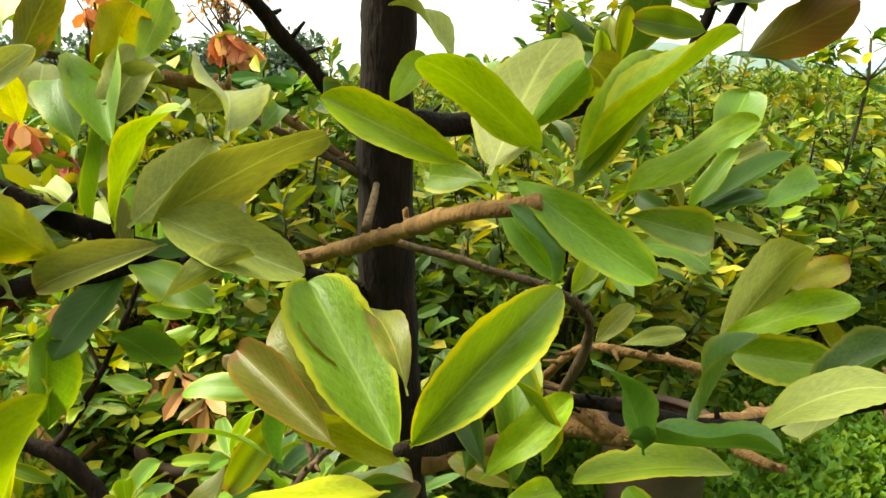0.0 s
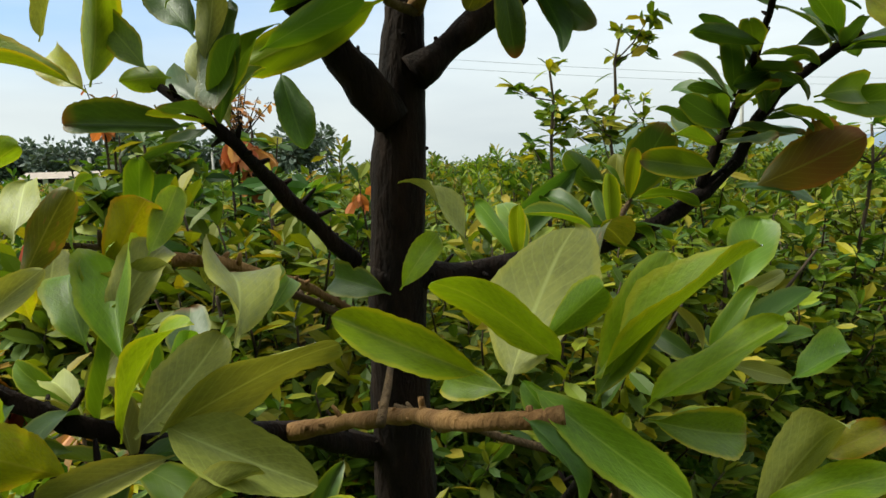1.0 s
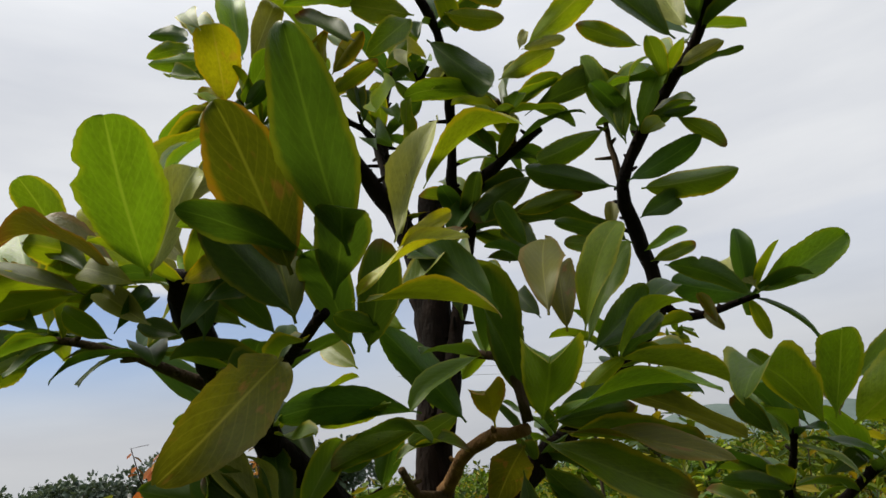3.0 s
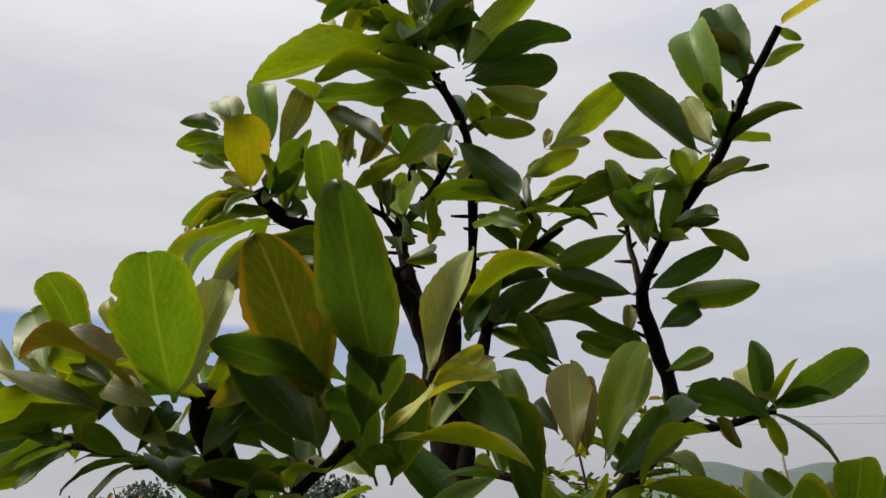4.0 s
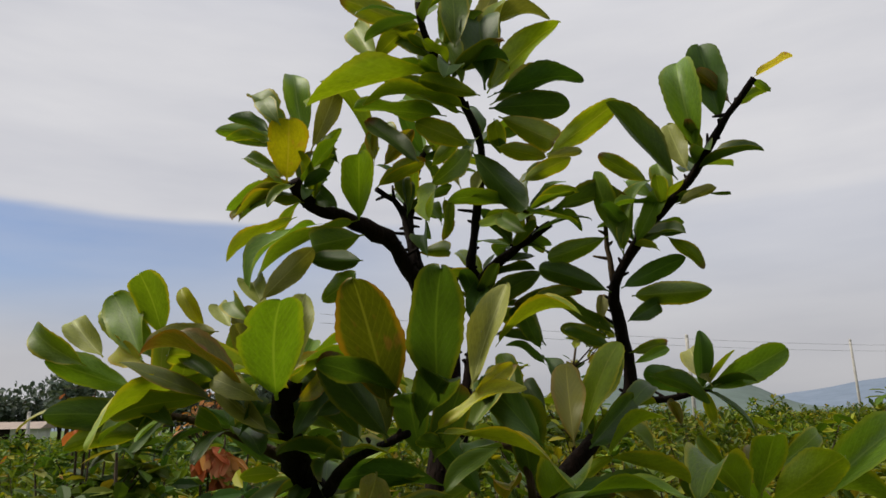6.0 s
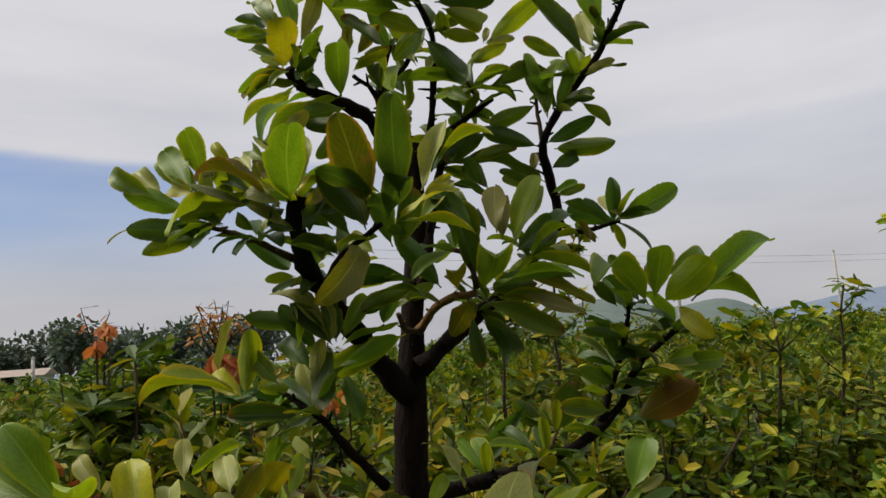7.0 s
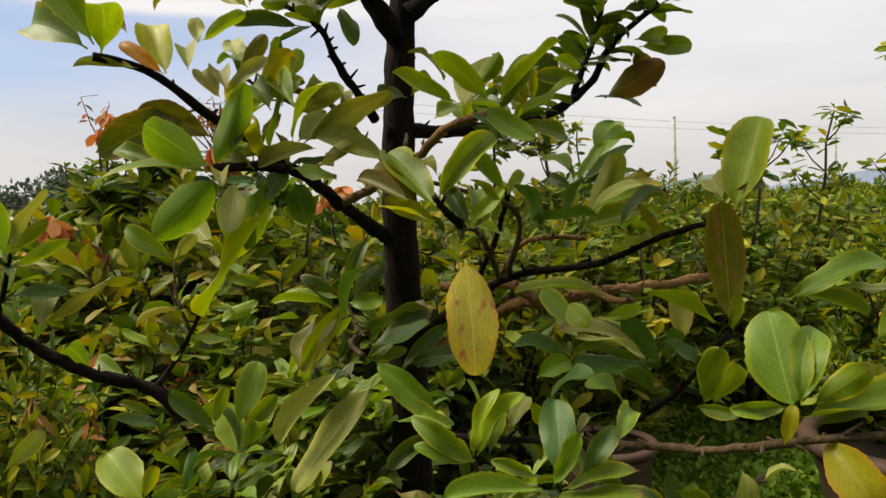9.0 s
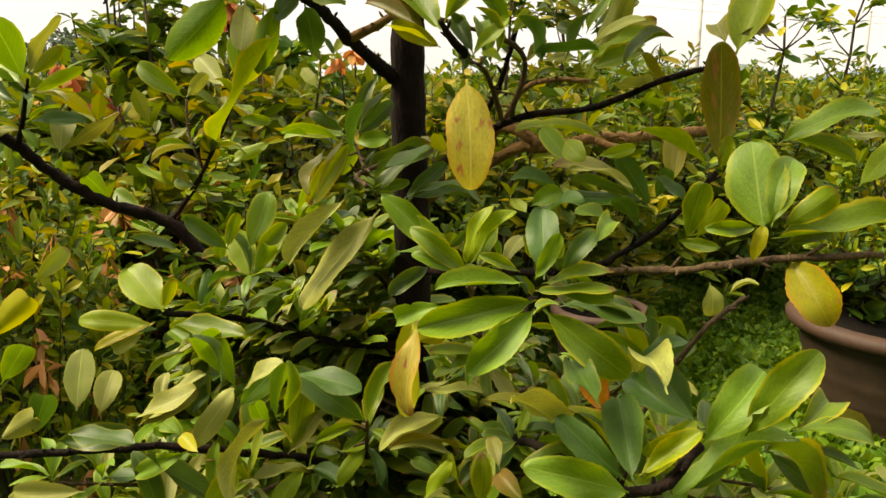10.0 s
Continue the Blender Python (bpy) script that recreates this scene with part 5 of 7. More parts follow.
more_leaves([
    (-0.223, 0.462, 1.542, -0.165, 0.463, 1.498, 0.024, -83, "d"),
    (-0.16, 0.463, 1.489, -0.194, 0.465, 1.487, 0.015, 79, "y"),
    (-0.139, 0.466, 1.408, -0.179, 0.464, 1.459, 0.026, -92, "d"),
    (-0.148, 0.465, 1.43, -0.217, 0.465, 1.447, 0.024, 68, "d"),
    (-0.126, 0.465, 1.416, -0.111, 0.491, 1.454, 0.022, 42, "g"),
    (-0.113, 0.465, 1.416, -0.085, 0.484, 1.466, 0.025, 67, "g"),
    (-0.058, 0.464, 1.462, -0.093, 0.504, 1.449, 0.024, 63, "d"),
    (-0.117, 0.466, 1.384, -0.053, 0.475, 1.416, 0.025, 91, "g"),
])
leaves([
    (0.275, 0.585, 1.437, 0.176, 0.464, 1.476, 0.053, 3, "g"),
    (0.283, 0.585, 1.445, 0.281, 0.533, 1.508, 0.039, -20, "g"),
    (0.287, 0.585, 1.447, 0.303, 0.621, 1.499, 0.03, 4, "b"),
    (0.295, 0.585, 1.439, 0.343, 0.529, 1.489, 0.05, -68, "y"),
    (0.301, 0.584, 1.471, 0.366, 0.603, 1.508, 0.026, 67, "g"),
    (0.333, 0.585, 1.438, 0.452, 0.582, 1.519, 0.048, 57, "g"),
    (0.325, 0.585, 1.451, 0.394, 0.584, 1.476, 0.024, 64, "y"),
    (0.308, 0.585, 1.439, 0.426, 0.585, 1.435, 0.039, -16, "g"),
    (0.314, 0.585, 1.432, 0.336, 0.537, 1.39, 0.03, 64, "Y"),
    (0.253, 0.584, 1.474, 0.232, 0.593, 1.506, 0.018, -92, "g"),
    (0.234, 0.585, 1.438, 0.203, 0.573, 1.47, 0.021, 57, "d"),
    (0.24, 0.586, 1.397, 0.186, 0.586, 1.409, 0.018, 70, "d"),
])
more_leaves([
    (0.326, 0.677, 1.359, 0.411, 0.677, 1.359, 0.035, 92, "g"),
    (0.272, 0.68, 1.283, 0.349, 0.634, 1.327, 0.055, -86, "b"),
    (0.249, 0.678, 1.322, 0.215, 0.721, 1.357, 0.035, -70, "d"),
    (0.255, 0.68, 1.284, 0.331, 0.68, 1.271, 0.026, 24, "d"),
    (0.162, 0.68, 1.275, 0.181, 0.634, 1.341, 0.05, -43, "d"),
    (0.148, 0.68, 1.269, 0.101, 0.678, 1.322, 0.03, 82, "d"),
    (0.145, 0.68, 1.273, 0.153, 0.691, 1.32, 0.022, 25, "b"),
    (0.117, 0.679, 1.311, 0.049, 0.681, 1.241, 0.033, -83, "d"),
    (0.259, 0.682, 1.188, 0.3, 0.725, 1.25, 0.054, 32, "g"),
    (0.259, 0.682, 1.184, 0.306, 0.682, 1.205, 0.018, 76, "p"),
])
leaves([
    (0.006, 0.311, 1.224, -0.053, 0.3, 1.253, 0.023, -80, "y"),
    (0.04, 0.311, 1.227, -0.013, 0.29, 1.269, 0.030, 35, "yv"),
    (0.016, 0.311, 1.220, 0.053, 0.362, 1.282, 0.055, 5, "pv"),
    (0.032, 0.311, 1.239, 0.051, 0.285, 1.265, 0.019, -69, "g"),
    (0.052, 0.311, 1.211, 0.086, 0.32, 1.272, 0.027, 59, "y"),
    (0.048, 0.311, 1.219, 0.108, 0.289, 1.279, 0.029, 18, "y"),
    (0.072, 0.312, 1.208, 0.13, 0.311, 1.243, 0.022, 32, "y"),
    (0.025, 0.311, 1.22, 0.081, 0.282, 1.181, 0.025, 64, "g"),
    (0.017, 0.311, 1.217, -0.012, 0.344, 1.216, 0.02, -67, "g"),
    (0.074, 0.312, 1.203, 0.124, 0.331, 1.188, 0.025, 77, "g"),
])
leaves([
    (-0.038, 0.401, 1.244, -0.076, 0.434, 1.25, 0.023, -70, "d"),
    (-0.033, 0.401, 1.246, -0.012, 0.418, 1.274, 0.018, 57, "y"),
    (0.006, 0.4, 1.259, -0.029, 0.439, 1.307, 0.023, 26, "p"),
    (0.177, 0.402, 1.19, 0.235, 0.442, 1.198, 0.024, 23, "g"),
    (0.073, 0.4, 1.253, 0.114, 0.52, 1.259, 0.042, -29, "b"),
])
leaves([
    (0.071, 0.424, 1.14, 0.034, 0.422, 1.186, 0.023, -90, "g"),
    (0.075, 0.424, 1.132, 0.096, 0.437, 1.161, 0.017, 46, "y"),
    (0.165, 0.425, 1.09, 0.198, 0.383, 1.176, 0.033, -61, "p"),
    (0.167, 0.425, 1.102, 0.241, 0.404, 1.134, 0.027, 49, "y"),
    (0.172, 0.425, 1.096, 0.212, 0.365, 1.109, 0.033, 73, "g"),
    (0.107, 0.425, 1.1, 0.148, 0.425, 1.108, 0.014, 46, "p"),
    (0.091, 0.425, 1.1, 0.114, 0.424, 1.126, 0.016, 68, "p"),
    (0.203, 0.424, 1.136, 0.25, 0.435, 1.15, 0.023, 61, "Y"),
    (0.252, 0.426, 1.069, 0.185, 0.346, 1.072, 0.035, 20, "p"),
    (0.193, 0.43, 1.008, 0.077, 0.4, 1.021, 0.036, -20, "yv"),
])
more_leaves([
    (0.206, 0.604, 1.147, 0.244, 0.602, 1.206, 0.023, 32, "g"),
    (0.211, 0.603, 1.152, 0.289, 0.602, 1.203, 0.031, 23, "d"),
    (0.213, 0.604, 1.147, 0.271, 0.603, 1.172, 0.021, 35, "d"),
    (0.227, 0.603, 1.159, 0.293, 0.603, 1.167, 0.022, 26, "g"),
    (0.2, 0.604, 1.144, 0.171, 0.638, 1.163, 0.022, -68, "d"),
    (0.202, 0.603, 1.149, 0.171, 0.602, 1.194, 0.018, 16, "p"),
    (0.219, 0.604, 1.142, 0.275, 0.604, 1.126, 0.019, 68, "p"),
])
leaves([
    (-0.019, 0.249, 1.12, -0.063, 0.304, 1.177, 0.041, -31, "g"),
    (-0.018, 0.249, 1.124, 0.039, 0.257, 1.185, 0.028, 66, "g"),
    (-0.017, 0.248, 1.147, -0.036, 0.298, 1.165, 0.018, 2, "b"),
    (-0.044, 0.249, 1.126, -0.091, 0.288, 1.151, 0.023, -40, "b"),
    (-0.024, 0.25, 1.107, -0.07, 0.219, 1.122, 0.019, -16, "Y"),
    (0.018, 0.25, 1.1, 0.044, 0.272, 1.093, 0.016, 55, "y"),
])
leaves([
    (-0.018, 0.275, 1.106, -0.066, 0.274, 1.129, 0.021, -91, "Y"),
    (0.011, 0.275, 1.097, 0.049, 0.274, 1.135, 0.018, 49, "y"),
    (-0.033, 0.274, 1.122, -0.076, 0.303, 1.164, 0.03, -70, "b"),
    (0.014, 0.275, 1.1, -0.004, 0.314, 1.14, 0.021, -40, "d"),
    (0.024, 0.275, 1.089, 0.024, 0.334, 1.14, 0.026, 13, "g"),
])
leaves([
    (-0.158, 0.337, 1.19, -0.119, 0.325, 1.249, 0.024, -1, "y"),
    (-0.152, 0.337, 1.192, -0.126, 0.39, 1.228, 0.036, 58, "pe"),
    (-0.146, 0.337, 1.19, -0.055, 0.326, 1.238, 0.036, -42, "pe"),
    (-0.14, 0.337, 1.199, -0.068, 0.328, 1.171, 0.034, 56, "pe"),
    (-0.134, 0.337, 1.184, -0.19, 0.318, 1.168, 0.02, -62, "p"),
    (-0.185, 0.338, 1.175, -0.186, 0.283, 1.208, 0.03, 62, "Y"),
    (-0.152, 0.336, 1.222, -0.187, 0.435, 1.261, 0.037, -23, "g"),
    (-0.103, 0.336, 1.233, -0.16, 0.476, 1.246, 0.05, 29, "p"),
    (-0.181, 0.337, 1.187, -0.218, 0.358, 1.177, 0.014, -39, "g"),
])
leaves([
    (-0.222, 0.401, 1.242, -0.239, 0.444, 1.271, 0.031, 13, "p"),
    (-0.223, 0.401, 1.23, -0.15, 0.39, 1.264, 0.027, -17, "p"),
    (-0.232, 0.401, 1.235, -0.224, 0.377, 1.263, 0.017, 15, "Y"),
    (-0.166, 0.4, 1.269, -0.158, 0.426, 1.304, 0.02, 48, "y"),
    (-0.205, 0.4, 1.272, -0.251, 0.439, 1.299, 0.022, 2, "g"),
])
leaves([
    (-0.342, 0.319, 1.288, -0.391, 0.317, 1.361, 0.04, -73, "g"),
    (-0.348, 0.319, 1.284, -0.426, 0.362, 1.319, 0.044, -62, "g"),
    (-0.336, 0.32, 1.279, -0.312, 0.265, 1.312, 0.038, -7, "y"),
    (-0.31, 0.319, 1.299, -0.338, 0.338, 1.329, 0.02, -47, "p"),
    (-0.275, 0.32, 1.259, -0.302, 0.362, 1.323, 0.038, -19, "Y"),
    (-0.277, 0.32, 1.258, -0.318, 0.319, 1.29, 0.018, -77, "o"),
    (-0.254, 0.32, 1.262, -0.266, 0.36, 1.296, 0.024, -3, "p"),
    (-0.225, 0.321, 1.235, -0.252, 0.358, 1.27, 0.026, -31, "Y"),
    (-0.217, 0.321, 1.239, -0.233, 0.361, 1.27, 0.024, -14, "p"),
    (-0.219, 0.321, 1.239, -0.177, 0.32, 1.273, 0.018, 88, "p"),
    (-0.302, 0.32, 1.265, -0.363, 0.32, 1.27, 0.02, -16, "p"),
])
leaves([
    (-0.253, 0.359, 1.297, -0.261, 0.387, 1.332, 0.02, -4, "p"),
    (-0.25, 0.359, 1.3, -0.204, 0.358, 1.328, 0.018, -43, "y"),
    (-0.212, 0.359, 1.281, -0.229, 0.403, 1.31, 0.027, -19, "p"),
    (-0.212, 0.36, 1.259, -0.184, 0.359, 1.306, 0.021, -81, "b"),
    (-0.258, 0.361, 1.23, -0.354, 0.342, 1.185, 0.047, -85, "r"),
    (-0.243, 0.362, 1.2, -0.31, 0.338, 1.229, 0.035, -84, "b"),
    (-0.182, 0.361, 1.227, -0.21, 0.404, 1.264, 0.029, -33, "g"),
    (-0.171, 0.361, 1.231, -0.164, 0.42, 1.272, 0.029, 19, "p"),
])
leaves([
    (-0.228, 0.293, 1.164, -0.274, 0.238, 1.2, 0.042, 85, "g"),
    (-0.227, 0.293, 1.164, -0.193, 0.291, 1.242, 0.033, -80, "g"),
    (-0.229, 0.293, 1.159, -0.337, 0.283, 1.153, 0.036, -32, "g"),
    (-0.21, 0.292, 1.18, -0.204, 0.33, 1.214, 0.023, 24, "d"),
    (-0.209, 0.293, 1.172, -0.229, 0.343, 1.195, 0.027, -18, "b"),
    (-0.221, 0.293, 1.156, -0.21, 0.25, 1.148, 0.02, 5, "p"),
    (-0.276, 0.293, 1.17, -0.326, 0.312, 1.185, 0.02, -64, "g"),
])
leaves([
    (-0.231, 0.313, 1.155, -0.305, 0.359, 1.097, 0.05, 58, "g"),
    (-0.213, 0.313, 1.152, -0.212, 0.276, 1.102, 0.028, -14, "p"),
    (-0.181, 0.313, 1.152, -0.211, 0.355, 1.083, 0.03, 29, "g"),
    (-0.183, 0.314, 1.122, -0.273, 0.398, 1.008, 0.055, -21, "y"),
    (-0.154, 0.313, 1.149, -0.153, 0.375, 1.104, 0.034, -13, "d"),
    (-0.193, 0.313, 1.163, -0.226, 0.342, 1.183, 0.022, -67, "p"),
    (-0.132, 0.313, 1.161, -0.087, 0.312, 1.187, 0.017, -59, "p"),
])
more_leaves([
    (-0.587, 0.606, 1.078, -0.598, 0.559, 1.157, 0.055, 44, "g"),
    (-0.579, 0.605, 1.085, -0.524, 0.603, 1.163, 0.031, -25, "p"),
    (-0.575, 0.605, 1.085, -0.528, 0.604, 1.124, 0.024, -71, "y"),
    (-0.574, 0.606, 1.062, -0.504, 0.605, 1.094, 0.025, -59, "y"),
    (-0.591, 0.606, 1.075, -0.647, 0.649, 1.105, 0.047, -52, "g"),
    (-0.599, 0.607, 1.047, -0.658, 0.65, 1.072, 0.036, -56, "d"),
    (-0.591, 0.607, 1.02, -0.507, 0.607, 1.024, 0.028, 42, "d"),
    (-0.545, 0.609, 0.977, -0.459, 0.607, 1.034, 0.034, -33, "p"),
    (-0.549, 0.609, 0.977, -0.555, 0.651, 1.028, 0.039, 20, "p"),
])
more_leaves([
    (-0.464, 0.811, 0.897, -0.467, 0.806, 0.957, 0.027, -161, "y"),
    (-0.454, 0.811, 0.901, -0.518, 0.81, 0.937, 0.024, -40, "y"),
    (-0.394, 0.81, 0.921, -0.374, 0.758, 1.001, 0.038, -8, "Y"),
    (-0.364, 0.81, 0.941, -0.289, 0.809, 0.977, 0.028, 57, "y"),
    (-0.398, 0.81, 0.937, -0.459, 0.809, 0.954, 0.021, -58, "p"),
    (-0.426, 0.806, 1.055, -0.5, 0.805, 1.11, 0.041, -81, "g"),
    (-0.423, 0.806, 1.055, -0.382, 0.789, 1.094, 0.027, -62, "p"),
    (-0.36, 0.806, 1.074, -0.411, 0.848, 1.124, 0.045, -51, "p"),
])
more_leaves([
    (-0.13, 0.568, 1.003, -0.224, 0.568, 1.008, 0.031, -36, "g"),
    (-0.13, 0.568, 0.997, -0.193, 0.571, 0.906, 0.036, -94, "y"),
    (-0.126, 0.568, 1.008, -0.097, 0.565, 1.082, 0.026, 83, "d"),
    (-0.122, 0.568, 1.005, -0.07, 0.566, 1.053, 0.028, 91, "d"),
    (-0.122, 0.568, 0.997, -0.074, 0.53, 1.004, 0.028, 91, "g"),
    (-0.126, 0.568, 0.992, -0.147, 0.606, 0.944, 0.029, 32, "g"),
    (-0.138, 0.568, 1.011, -0.186, 0.567, 1.036, 0.021, -86, "d"),
])
leaves([
    (-0.096, 0.43, 0.939, -0.019, 0.438, 0.997, 0.032, 43, "d"),
    (-0.128, 0.43, 0.935, -0.204, 0.432, 0.853, 0.037, -43, "p"),
    (-0.085, 0.43, 0.922, -0.187, 0.424, 0.797, 0.053, -48, "p"),
    (-0.088, 0.429, 0.946, -0.023, 0.391, 0.886, 0.037, 62, "g"),
    (-0.096, 0.429, 0.946, -0.048, 0.429, 0.956, 0.017, 83, "g"),
    (-0.055, 0.43, 0.935, -0.002, 0.449, 0.977, 0.023, 57, "d"),
    (-0.05, 0.43, 0.936, 0.043, 0.45, 0.936, 0.032, 45, "d"),
])
leaves([
    (0.000, 0.186, 1.074, 0.004, 0.168, 0.980, 0.049, 14, "sv"),
    (0.003, 0.191, 0.901, -0.048, 0.189, 0.942, 0.023, -83, "g"),
    (-0, 0.191, 0.901, -0.048, 0.19, 0.918, 0.017, -67, "g"),
    (0.002, 0.191, 0.906, 0.023, 0.189, 0.963, 0.02, 50, "y"),
    (0.005, 0.191, 0.906, 0.043, 0.189, 0.96, 0.022, 31, "y"),
    (0.016, 0.19, 0.907, 0.029, 0.219, 0.944, 0.02, 20, "g"),
    (-0.016, 0.19, 0.931, -0.041, 0.239, 0.935, 0.025, -62, "g"),
])
leaves([
    (0.046, 0.07, 0.908, -0.045, 0.061, 0.889, 0.031, -71, "g"),
    (0.045, 0.071, 0.901, -0.007, 0.052, 0.857, 0.029, -57, "g"),
    (0.051, 0.071, 0.901, 0.119, 0.062, 0.848, 0.035, 79, "g"),
    (0.036, 0.07, 0.922, -0.031, 0.08, 0.917, 0.022, -25, "g"),
    (0.057, 0.07, 0.917, 0.106, 0.07, 0.909, 0.017, 77, "g"),
    (0.05, 0.07, 0.921, 0.107, 0.08, 0.928, 0.019, 28, "g"),
    (0.051, 0.07, 0.924, 0.057, 0.119, 0.971, 0.031, -5, "d"),
    (0.044, 0.07, 0.924, 0.062, 0.069, 0.96, 0.015, 77, "g"),
    (0.063, 0.07, 0.93, 0.092, 0.079, 0.96, 0.018, 59, "d"),
    (0.033, 0.07, 0.93, 0.002, 0.069, 0.944, 0.011, -70, "g"),
    (-0.023, 0.071, 0.904, -0.064, 0.101, 0.882, 0.018, -75, "g"),
    (0.087, 0.069, 0.95, 0.112, 0.109, 0.964, 0.017, 31, "g"),
])
more_leaves([
    (0.227, 0.35, 0.94, 0.186, 0.348, 0.996, 0.03, 77, "d"),
    (0.233, 0.349, 0.946, 0.238, 0.324, 0.985, 0.021, -38, "d"),
    (0.22, 0.349, 0.943, 0.128, 0.349, 0.949, 0.03, -37, "d"),
    (0.251, 0.349, 0.963, 0.266, 0.388, 1.017, 0.031, -1, "Y"),
    (0.209, 0.349, 0.957, 0.116, 0.348, 0.989, 0.033, -17, "p"),
    (0.164, 0.348, 0.995, 0.206, 0.348, 1.005, 0.018, 82, "y"),
    (0.133, 0.348, 0.986, 0.106, 0.387, 1.025, 0.028, -55, "g"),
    (0.125, 0.347, 1.011, 0.134, 0.304, 0.996, 0.029, 50, "y"),
])
leaves([
    (0.281, 0.298, 0.987, 0.27, 0.294, 1.116, 0.046, 156, "b"),
    (0.27, 0.298, 0.991, 0.191, 0.297, 1.029, 0.029, 23, "y"),
    (0.283, 0.298, 0.985, 0.286, 0.29, 1.021, 0.017, -45, "y"),
    (0.253, 0.3, 0.91, 0.245, 0.249, 0.974, 0.032, -21, "g"),
    (0.262, 0.301, 0.907, 0.274, 0.259, 0.958, 0.023, -53, "y"),
    (0.244, 0.301, 0.907, 0.271, 0.261, 0.907, 0.017, 77, "g"),
])
leaves([
    (0.246, 0.124, 0.951, 0.249, 0.166, 1.024, 0.059, -22, "gv"),
    (0.252, 0.124, 0.954, 0.283, 0.155, 1.009, 0.032, 18, "g"),
    (0.262, 0.124, 0.954, 0.284, 0.087, 0.991, 0.026, -76, "g"),
    (0.24, 0.124, 0.954, 0.197, 0.124, 0.953, 0.016, -79, "g"),
    (0.239, 0.125, 0.923, 0.246, 0.124, 0.955, 0.014, 69, "Y"),
    (0.273, 0.125, 0.926, 0.287, 0.082, 0.882, 0.041, 51, "Y"),
    (0.253, 0.124, 0.944, 0.358, 0.114, 0.965, 0.035, 23, "g"),
    (0.262, 0.125, 0.936, 0.317, 0.135, 0.938, 0.018, 39, "g"),
])
leaves([
    (0.347, 0.307, 1.011, 0.455, 0.306, 1.048, 0.038, 36, "g"),
    (0.361, 0.307, 1.019, 0.436, 0.308, 0.996, 0.026, -48, "g"),
    (0.445, 0.309, 0.965, 0.501, 0.325, 1.014, 0.034, 49, "y"),
    (0.447, 0.31, 0.908, 0.417, 0.28, 0.948, 0.026, 21, "p"),
    (0.411, 0.307, 1.021, 0.469, 0.307, 1.018, 0.019, 33, "p"),
])
leaves([
    (0.314, 0.354, 1.106, 0.365, 0.390, 1.213, 0.060, 12, "yv"),
    (0.302, 0.354, 1.117, 0.312, 0.407, 1.146, 0.028, -24, "p"),
    (0.316, 0.354, 1.128, 0.35, 0.354, 1.135, 0.014, 69, "b"),
])
leaves([
    (0.158, 0.013, 0.816, 0.217, 0.043, 0.862, 0.037, 37, "g"),
    (0.19, 0.013, 0.822, 0.237, 0.011, 0.886, 0.033, 56, "g"),
    (0.161, 0.013, 0.827, 0.116, 0.013, 0.81, 0.018, -58, "y"),
    (0.137, 0.014, 0.772, 0.224, 0.013, 0.827, 0.034, -6, "g"),
    (0.223, 0.013, 0.824, 0.288, 0.013, 0.817, 0.022, 20, "g"),
    (0.23, 0.013, 0.824, 0.276, 0.05, 0.833, 0.027, 31, "g"),
    (0.152, 0.013, 0.834, 0.144, 0.077, 0.853, 0.03, -38, "d"),
    (0.204, 0.013, 0.809, 0.279, 0.055, 0.746, 0.035, -28, "g"),
])
leaves([
    (0.101, -0.006, 0.791, 0.025, -0.017, 0.818, 0.031, -67, "g"),
    (0.103, -0.006, 0.8, 0.111, 0.062, 0.833, 0.035, -14, "d"),
    (0.098, -0.006, 0.8, 0.052, 0.012, 0.84, 0.025, -65, "d"),
    (0.107, -0.007, 0.804, 0.148, -0.008, 0.837, 0.018, 46, "y"),
    (0.076, -0.008, 0.856, 0.075, 0.072, 0.858, 0.026, -6, "d"),
    (0.015, -0.008, 0.865, 0.073, 0.074, 0.8, 0.04, -22, "p"),
    (0.122, -0.008, 0.864, 0.136, 0.092, 0.849, 0.034, 2, "p"),
])
more_leaves([
    (-0.359, 0.434, 0.791, -0.417, 0.477, 0.838, 0.057, -39, "y"),
    (-0.359, 0.434, 0.795, -0.342, 0.427, 0.835, 0.02, -55, "y"),
    (-0.375, 0.435, 0.773, -0.469, 0.434, 0.782, 0.031, -62, "y"),
    (-0.371, 0.434, 0.777, -0.452, 0.435, 0.741, 0.029, -33, "Y"),
    (-0.386, 0.435, 0.762, -0.429, 0.436, 0.738, 0.022, -84, "p"),
    (-0.275, 0.437, 0.681, -0.295, 0.354, 0.789, 0.045, 32, "g"),
    (-0.353, 0.434, 0.775, -0.249, 0.395, 0.77, 0.037, 32, "g"),
    (-0.579, 0.435, 0.754, -0.502, 0.393, 0.821, 0.042, -60, "Y"),
    (-0.573, 0.437, 0.694, -0.512, 0.395, 0.764, 0.039, -49, "g"),
])
